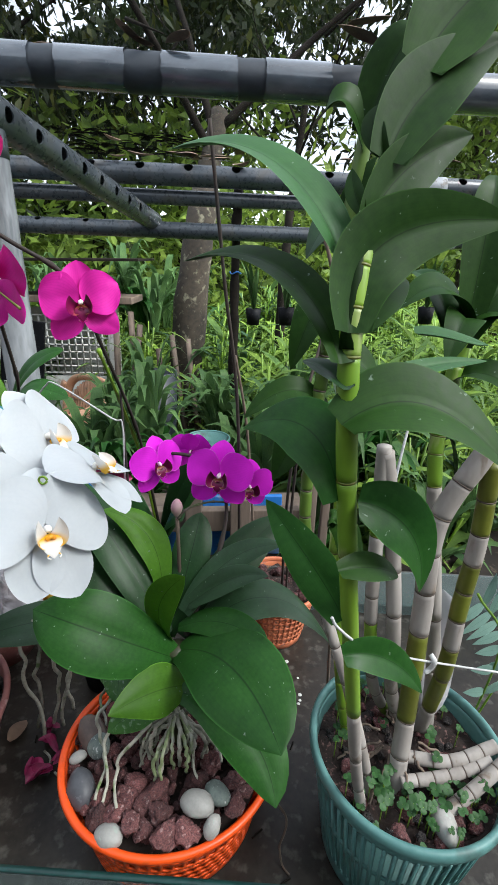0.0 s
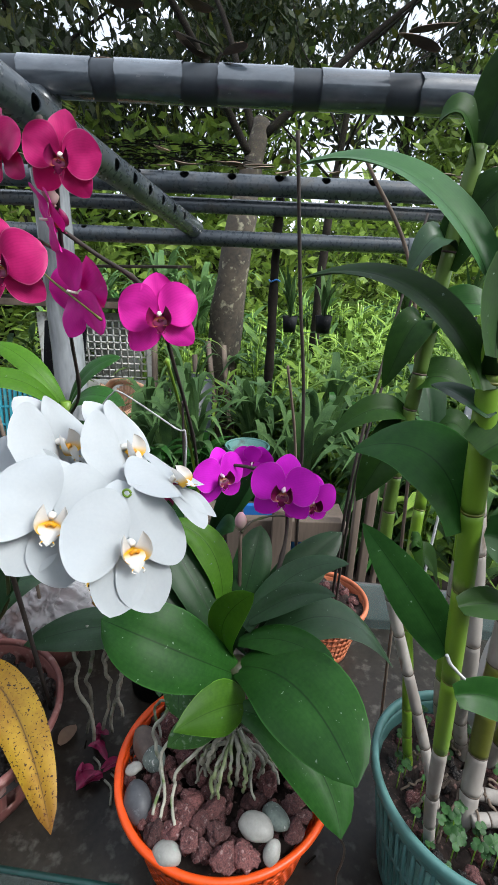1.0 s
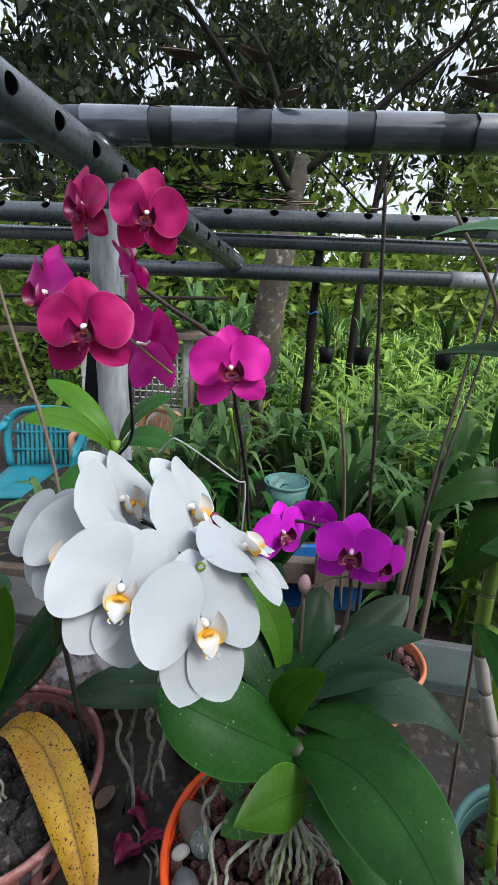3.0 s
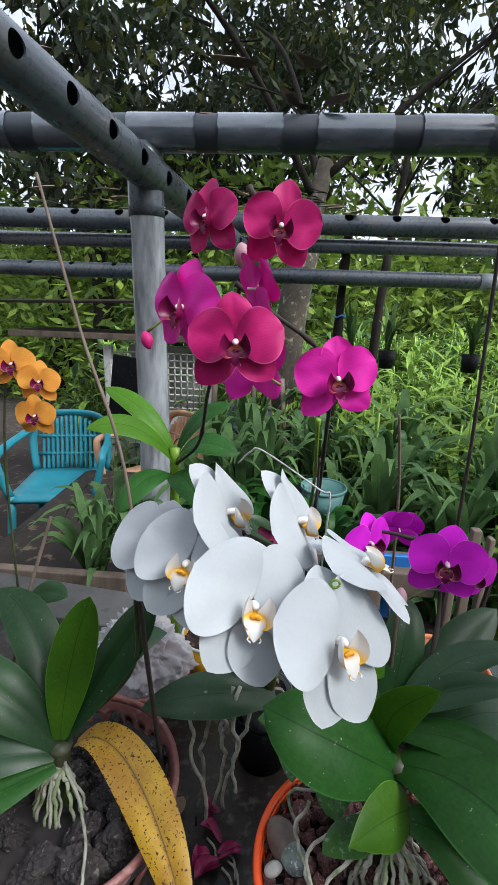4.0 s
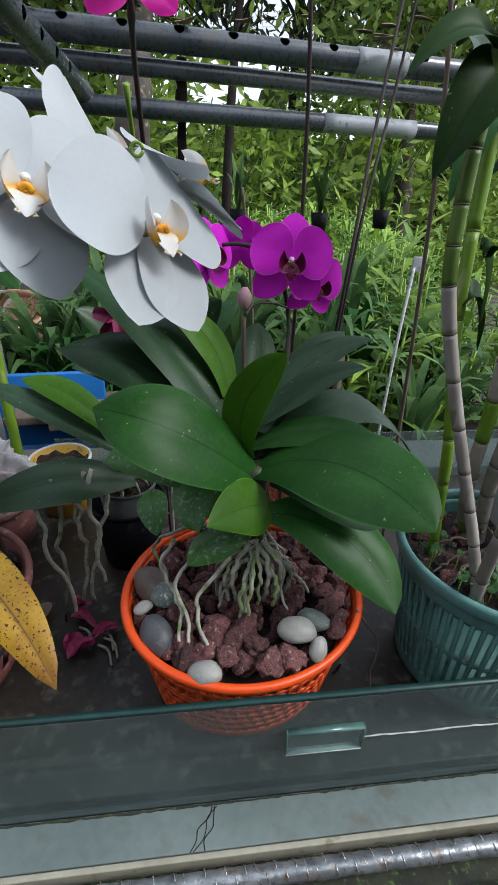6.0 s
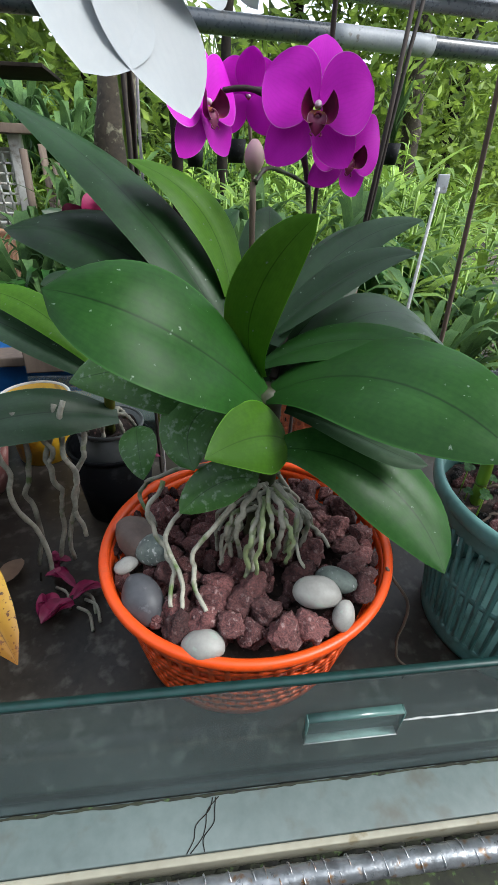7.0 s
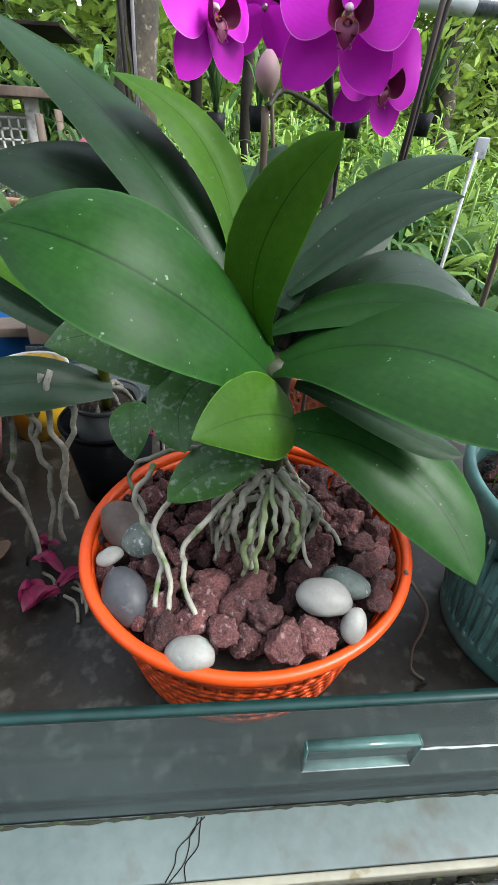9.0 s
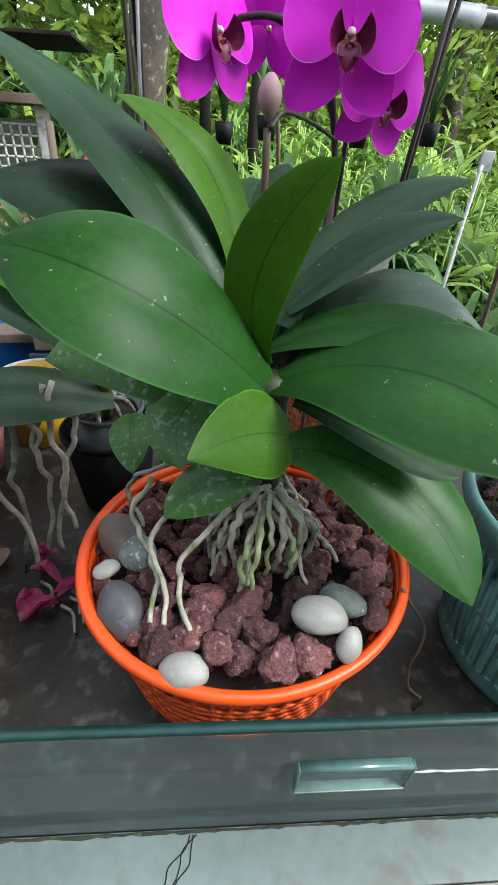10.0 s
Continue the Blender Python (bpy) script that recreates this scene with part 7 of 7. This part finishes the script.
# a white lattice crate and a tin-roofed pile of planks far left
def lattice(x0, x1, z0, z1, y, step, bar):
    gs = []
    k = int((x1 - x0) / step)
    for i in range(k + 1):
        x = x0 + (x1 - x0) * i / k
        gs.append(tube([V(x, y, z0), V(x, y, z1)], bar, n=1, sides=4))
    k = int((z1 - z0) / step)
    for i in range(k + 1):
        z = z0 + (z1 - z0) * i / k
        gs.append(tube([V(x0, y, z), V(x1, y, z)], bar, n=1, sides=4))
    return join(*gs)


wc = thing("lattice_crate", (-0.90, 2.6, 0.45), "dirty white lattice plastic crate", "crate")
part("lattice_panel", lattice(-1.25, -0.62, 0.72, 1.08, 2.58, 0.042, 0.007), WHITE_PLASTIC, wc)
part("back_panel", box(-1.25, -0.62, 2.92, 2.94, 0.45, 1.10, 0.004), WHITE_PLASTIC, wc)
part("corner_post", box(-0.62, -0.56, 2.56, 2.62, 0.0, 1.16, 0.006), WHITE_PLASTIC, wc)
part("corner_post", box(-1.30, -1.25, 2.56, 2.62, 0.0, 1.12, 0.006), WHITE_PLASTIC, wc)
part("lower_panel", box(-1.25, -0.62, 2.58, 2.60, 0.30, 0.70, 0.004), WHITE_PLASTIC, wc)
part("shelf_board", box(-1.9, -0.45, 2.50, 2.95, 1.16, 1.20, 0.004), WOOD, wc)
for k, (x0, y0, z0, x1, y1, z1) in enumerate(((-0.48, 2.3, 0.0, -0.40, 2.45, 1.05), (-0.40, 2.3, 0.0, -0.46, 2.5, 1.12), (-0.10, 2.45, 0.0, -0.22, 2.55, 0.98), (-0.03, 2.45, 0.0, -0.12, 2.6, 0.95), (-0.55, 2.35, 0.0, -0.53, 2.4, 1.10), (-0.25, 2.4, 0, -0.30, 2.5, 0.9))):
    tagged(part("leaning_board", tube([V(x0, y0, z0), V(x1, y1, z1)], 0.022, n=2, sides=4, flat=0.35), WOOD), "grey weathered board leaning on the pile", "board", "leaning boards")
tagged(part("roof_sheet", box(-2.4, -0.35, 2.45, 3.2, 1.30, 1.315, 0.002, pose(0, 0, 0.05, 1.5, -1.5, 0)), BARK_DARK), "dark sagging roof sheet over the pile", "roof sheet")
drum = thing("grey_bin", (-0.28, 2.35, 0.0), "dark grey plastic bin among boards", "bin")
part("bin_wall", lathe([(0.0001, 0.0), (0.10, 0.0), (0.13, 0.80), (0.12, 0.80), (0.09, 0.02), (0.0001, 0.02)], (-0.30, 2.30, 0.0), 32), PIPE_DARK, drum)
tagged(part("leaning_sheet", box(-1.20, -0.98, 2.10, 2.12, 0.62, 0.96, 0.004, pose(0, 0, 0, 0, 8, 0)), BLACK_PLASTIC), "black plastic sheet propped behind the chairs", "sheet")


# ---- chairs ----
def arm_chair(name, at, yaw, mat, label):
    """A stackable plastic armchair: slatted back, seat, two arms, four splayed legs."""
    t = thing(name, at, label, "chair", "plastic chairs")
    t.rotation_euler = (0, 0, yaw)
    M = t.matrix_basis.copy()

    def add(nm, g):
        part(nm, moved(g, M), mat, t)

    for sx in (-1, 1):
        add("leg", tube([V(sx * 0.20, -0.20, 0.43), V(sx * 0.235, -0.235, 0.0)], 0.022, n=4, sides=10, flat=0.7))
        add("leg", tube([V(sx * 0.19, 0.19, 0.43), V(sx * 0.225, 0.255, 0.0)], 0.022, n=4, sides=10, flat=0.7))
        add("armrest", tube([V(sx * 0.205, -0.205, 0.42), V(sx * 0.25, -0.21, 0.60), V(sx * 0.255, -0.17, 0.645), V(sx * 0.25, 0.0, 0.655), V(sx * 0.215, 0.19, 0.675), V(sx * 0.19, 0.215, 0.72)], 0.021, n=24, sides=10, flat=0.6))
    vs, fs = [], []
    for j in range(9):
        for i in range(9):
            x, y = (i / 8 - 0.5) * (0.43 - 0.03 * j / 8), -0.22 + 0.42 * j / 8
            vs.append(V(x, y, 0.435 - 0.02 * (1 - (2 * i / 8 - 1) ** 2) * math.sin(math.pi * j / 8) - (0.02 if j == 0 else 0)))
    top = len(vs)
    vs += [v - V(0, 0, 0.02) for v in vs]
    for j in range(8):
        for i in range(8):
            a = j * 9 + i
            fs.append((a, a + 1, a + 10, a + 9))
            fs.append((a + top, a + 9 + top, a + 10 + top, a + 1 + top))
    edge = [i for i in range(9)] + [j * 9 + 8 for j in range(1, 9)] + [72 + i for i in range(7, -1, -1)] + [j * 9 for j in range(7, 0, -1)]
    for a, b in zip(edge, edge[1:] + edge[:1]):
        fs.append((a, a + top, b + top, b))
    add("seat", (vs, fs, {}))
    # the back: a rounded frame with a pierced panel
    arc = [V(-0.20, 0.20, 0.43), V(-0.215, 0.235, 0.60), V(-0.19, 0.262, 0.705), V(-0.10, 0.276, 0.750), V(0.10, 0.276, 0.750), V(0.19, 0.262, 0.705), V(0.215, 0.235, 0.60), V(0.20, 0.20, 0.43)]
    add("back_frame", tube(arc, 0.024, n=36, sides=10, flat=0.6))
    slat_g = tube([V(0, 0.205, 0.44), V(0, 0.245, 0.60), V(0, 0.276, 0.74)], 0.0118, n=8, sides=6, flat=0.35)
    for i in range(-6, 7):
        sh = 1 - 0.10 * (abs(i) / 6) ** 2
        add("back_slat", moved(slat_g, Matrix.Translation((i * 0.0265, -0.006 * abs(i) / 6, 0)) @ Matrix.Diagonal((1, 1, sh, 1)).copy()))
    for z, y in ((0.52, 0.226), (0.62, 0.250)):
        add("back_rail", tube([V(-0.19, y, z), V(0.19, y, z)], 0.010, n=4, sides=6, flat=0.6))
    return t


arm_chair("plastic_chair", (-1.30, 1.90, 0.0), radians(12), CYAN_PLASTIC, "turquoise plastic armchair with a slatted back")
arm_chair("plastic_chair", (-0.83, 2.05, 0.0), radians(-38), PEACH_PLASTIC, "peach-coloured plastic armchair half hidden by plants")

# ---- hanging and standing potted plants in the mid distance ----
for k, (x, y, z) in enumerate(((0.47, 2.33, 1.08), (0.945, 2.35, 1.075), (0.30, 2.6, 1.05), (1.35, 2.4, 1.1))):
    t = thing("hanging_pot", (x, y, z), "black hanging pot with an upright strap-leaved orchid", "pot", "hanging pots")
    part("pot_wall", lathe([(0.0001, 0), (0.038, 0), (0.050, 0.10), (0.046, 0.10), (0.035, 0.005), (0.0001, 0.005)], (x, y, z), 24), BLACK_PLASTIC, t)
    r2 = random.Random(200 + k)
    for j in range(9):
        a = r2.uniform(0, 6.28)
        e = V(x + 0.10 * math.cos(a), y + 0.06 * math.sin(a), z + r2.uniform(0.25, 0.42))
        part("leaf", blade([V(x, y, z + 0.09), V(x, y, z + 0.22), e], 0.038, (math.cos(a + 1.5), math.sin(a + 1.5), 0), "lance", n=8, m=4, fold=0.3, thick=0.001), LEAF_GARDEN, t)
    for a in (0.5, 2.6, 4.7):
        part("hanger_wire", tube([V(x + 0.048 * math.cos(a), y + 0.048 * math.sin(a), z + 0.10), V(x, 2.04, 1.52)], 0.0010, n=2, sides=4), STAKE_DARK, t)


# ---- trees ----
def crown(rnd, count, rx, ry, rz, leaf_l, leaf_w, clumps):
    """Leaves in many small clumps, so that the outline is uneven and light comes through."""
    cs = []
    for k in range(clumps):
        d = V(rnd.gauss(0, 1), rnd.gauss(0, 1), rnd.gauss(0, 1)).normalized() * rnd.random() ** 0.4
        cs.append((V(d.x * rx, d.y * ry, d.z * rz), rnd.uniform(0.16, 0.42)))
    vs, fs, mid, acr = [], [], [], []
    for k in range(count):
        c, q = cs[k % clumps]
        d = V(rnd.gauss(0, 1), rnd.gauss(0, 1), rnd.gauss(0, 0.7)) * q * 0.52
        p = c + d
        a = V(rnd.gauss(0, 0.7), rnd.gauss(0, 0.7), rnd.gauss(-0.7, 0.5)).normalized()
        b = a.orthogonal().normalized()
        b = Matrix.Rotation(rnd.uniform(0, 6.28), 3, a) @ b
        L, w = leaf_l * rnd.uniform(0.6, 1.2), leaf_w * rnd.uniform(0.6, 1.2)
        n0 = len(vs)
        vs += [p, p + a * L * 0.45 + b * w / 2, p + a * L, p + a * L * 0.45 - b * w / 2]
        mid += [0.5, 1, 0.5, 1]
        acr += [0, 1, 0, -1]
        fs.append((n0, n0 + 1, n0 + 2, n0 + 3))
    return vs, fs, {"mid": mid, "across": acr, "along": mid, "rim": mid}


# Shaded and sunlit copies of one tree leaf, light put into base colour.
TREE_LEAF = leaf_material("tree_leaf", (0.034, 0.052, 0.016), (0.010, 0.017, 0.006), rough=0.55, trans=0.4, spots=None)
TREE_LEAF_LIT = leaf_material("tree_leaf_sunlit", (0.27, 0.38, 0.050), (0.09, 0.15, 0.022), rough=0.55, trans=0.4, spots=None)
# A share of dark leaves takes the yellow of light passing through them.
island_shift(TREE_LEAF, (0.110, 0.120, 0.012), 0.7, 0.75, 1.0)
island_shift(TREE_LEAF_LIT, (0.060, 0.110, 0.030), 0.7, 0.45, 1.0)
rnd = random.Random(301)
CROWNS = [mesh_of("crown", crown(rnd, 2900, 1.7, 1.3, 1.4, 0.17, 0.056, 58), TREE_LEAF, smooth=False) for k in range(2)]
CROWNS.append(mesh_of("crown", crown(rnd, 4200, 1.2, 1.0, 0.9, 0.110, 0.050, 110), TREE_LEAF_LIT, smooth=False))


def tree(at, trunk, r, crown_id, crown_at, yaw, size, bark, label, limbs=5, seed=0, limb_bark=None):
    t = thing("tree", at, label, "tree", "garden trees")
    at = Vector(at)
    pts = [at + Vector(p) for p in trunk]
    part("trunk", tube(pts, lambda s: r * (1.25 - 0.75 * s) * (1 + 0.25 * max(0, 0.1 - s) * 10), n=30, sides=14, jitter=0.07), bark, t)
    r2 = random.Random(400 + seed)
    for k in range(limbs):
        a = 6.283 * k / limbs + r2.uniform(-0.4, 0.4)
        s = pts[-1].lerp(pts[-2], r2.uniform(0.0, 0.7))
        e = s + V(math.cos(a) * r2.uniform(0.8, 1.4), math.sin(a) * r2.uniform(0.5, 1.0), r2.uniform(0.4, 1.2))
        part("limb", tube([s, s.lerp(e, 0.5) + V(0, 0, r2.uniform(-0.1, 0.25)), e], r * 0.24, n=12, sides=8, taper=0.3, jitter=0.06), limb_bark or bark, t)
        for j in range(3):
            e2 = s.lerp(e, 0.5 + 0.2 * j)
            part("twig", tube([e2, e2 + V(r2.uniform(-0.4, 0.4), r2.uniform(-0.3, 0.3), r2.uniform(-0.3, 0.4))], r * 0.10, n=4, sides=5, taper=0.3), limb_bark or bark, t)
    c = new("crown", CROWNS[crown_id])
    c.parent = t
    c.matrix_parent_inverse = base_inverse(t)
    c.matrix_basis = Matrix.Translation(at + Vector(crown_at)) @ pose(0, 0, 0, 0, 0, yaw) @ Matrix.Diagonal((size, size, size, 1))
    return t


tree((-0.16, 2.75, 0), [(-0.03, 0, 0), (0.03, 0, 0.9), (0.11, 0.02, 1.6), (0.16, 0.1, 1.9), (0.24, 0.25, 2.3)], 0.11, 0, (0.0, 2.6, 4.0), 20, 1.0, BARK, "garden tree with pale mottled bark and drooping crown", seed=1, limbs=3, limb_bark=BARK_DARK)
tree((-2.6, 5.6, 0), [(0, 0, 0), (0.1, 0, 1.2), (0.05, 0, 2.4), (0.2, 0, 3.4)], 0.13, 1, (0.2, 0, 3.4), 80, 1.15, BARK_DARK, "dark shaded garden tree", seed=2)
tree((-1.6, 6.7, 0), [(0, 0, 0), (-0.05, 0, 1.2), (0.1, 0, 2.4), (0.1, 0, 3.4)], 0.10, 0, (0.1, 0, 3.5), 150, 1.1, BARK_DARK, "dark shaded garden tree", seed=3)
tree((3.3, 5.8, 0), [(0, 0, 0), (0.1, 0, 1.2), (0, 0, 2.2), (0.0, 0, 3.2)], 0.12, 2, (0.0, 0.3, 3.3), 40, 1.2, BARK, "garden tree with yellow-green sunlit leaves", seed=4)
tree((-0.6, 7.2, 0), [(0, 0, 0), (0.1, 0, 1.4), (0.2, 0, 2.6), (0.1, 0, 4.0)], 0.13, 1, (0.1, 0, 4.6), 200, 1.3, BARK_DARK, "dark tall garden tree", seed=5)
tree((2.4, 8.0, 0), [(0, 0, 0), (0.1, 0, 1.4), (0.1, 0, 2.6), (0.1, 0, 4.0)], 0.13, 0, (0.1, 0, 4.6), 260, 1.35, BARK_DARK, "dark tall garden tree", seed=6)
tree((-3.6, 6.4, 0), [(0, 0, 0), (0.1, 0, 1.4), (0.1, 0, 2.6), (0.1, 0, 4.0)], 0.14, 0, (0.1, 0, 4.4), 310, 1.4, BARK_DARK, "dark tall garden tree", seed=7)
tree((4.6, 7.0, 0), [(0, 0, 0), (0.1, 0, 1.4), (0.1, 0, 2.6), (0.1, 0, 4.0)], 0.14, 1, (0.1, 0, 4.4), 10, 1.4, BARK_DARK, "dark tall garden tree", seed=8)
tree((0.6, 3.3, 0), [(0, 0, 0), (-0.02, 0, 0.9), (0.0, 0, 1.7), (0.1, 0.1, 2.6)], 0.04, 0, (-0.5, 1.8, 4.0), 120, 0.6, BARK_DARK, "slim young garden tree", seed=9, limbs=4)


# far hedge of shrubs that closes the view
def hedge(rnd, count):
    vs, fs, mid, acr = [], [], [], []
    for k in range(count):
        x = rnd.uniform(-9, 9)
        y = 5.9 + rnd.uniform(-1.2, 1.6) + 0.05 * x * x
        z = rnd.random() ** 1.1 * (3.0 + 0.8 * noise.noise(Vector((x * 0.8, y, 0))))
        if z > 2.1 and 0.8 < x < 2.1 and rnd.random() < 0.85:
            continue
        p = V(x, y, z)
        a = V(rnd.gauss(0, 1), rnd.gauss(-0.3, 1), rnd.gauss(0, 0.7)).normalized()
        b = Matrix.Rotation(rnd.uniform(0, 6.28), 3, a) @ a.orthogonal().normalized()
        L, w = rnd.uniform(0.12, 0.26), rnd.uniform(0.04, 0.09)
        n0 = len(vs)
        vs += [p, p + a * L * 0.45 + b * w / 2, p + a * L, p + a * L * 0.45 - b * w / 2]
        mid += [0.5, 1, 0.5, 1]
        acr += [0, 1, 0, -1]
        fs.append((n0, n0 + 1, n0 + 2, n0 + 3))
    return vs, fs, {"mid": mid, "across": acr, "along": mid, "rim": mid}


tagged(part("hedge", hedge(random.Random(303), 42000), TREE_LEAF_LIT, smooth=False), "hedge beyond the garden in a sunlit yellow-green leaf colour", "hedge", kind="stuff")


def far_thicket(rnd, count):
    """Dark leaves of the woods behind the hedge, lower where the sky shows."""
    vs, fs, mid, acr = [], [], [], []
    for k in range(count):
        x = rnd.uniform(-13, 13)
        y = 9.6 + rnd.uniform(-0.8, 0.8) + 0.03 * x * x
        top = 2.5 + 0.7 * noise.noise(Vector((x * 0.6, 0, 4)))
        p = V(x, y, rnd.random() ** 0.9 * top)
        a = V(rnd.gauss(0, 1), rnd.gauss(0, 0.5), rnd.gauss(-0.3, 0.8)).normalized()
        b = (a.cross(V(0, 1, 0)) + V(rnd.uniform(-0.3, 0.3), rnd.uniform(-0.3, 0.3), 0)).normalized()
        L, w = rnd.uniform(0.24, 0.44), rnd.uniform(0.10, 0.20)
        n0 = len(vs)
        vs += [p, p + a * L * 0.45 + b * w / 2, p + a * L, p + a * L * 0.45 - b * w / 2]
        mid += [0.5, 1, 0.5, 1]
        acr += [0, 1, 0, -1]
        fs.append((n0, n0 + 1, n0 + 2, n0 + 3))
    return vs, fs, {"mid": mid, "across": acr, "along": mid, "rim": [0.0] * len(mid)}


THICKET = leaf_material("thicket_leaf", (0.085, 0.120, 0.030), (0.030, 0.048, 0.014), rough=0.55, trans=0.3, spots=None)
tagged(part("thicket", far_thicket(random.Random(304), 16000), THICKET, smooth=False), "dark green thicket of leaves behind the hedge", "thicket", kind="stuff")
# big pale leaves behind the cross pipe
rnd = random.Random(305)
for k in range(12):
    x, y = rnd.uniform(-1.5, -0.1), rnd.uniform(3.2, 4.0)
    plant("broad_leaf_plant", STRAPS[k % 5], None, (x, y, 0.9), rnd.uniform(0, 6.28), rnd.uniform(1.4, 1.9), "broad yellow-green leaves beyond the pipes", "plant", "broad-leaved plants")
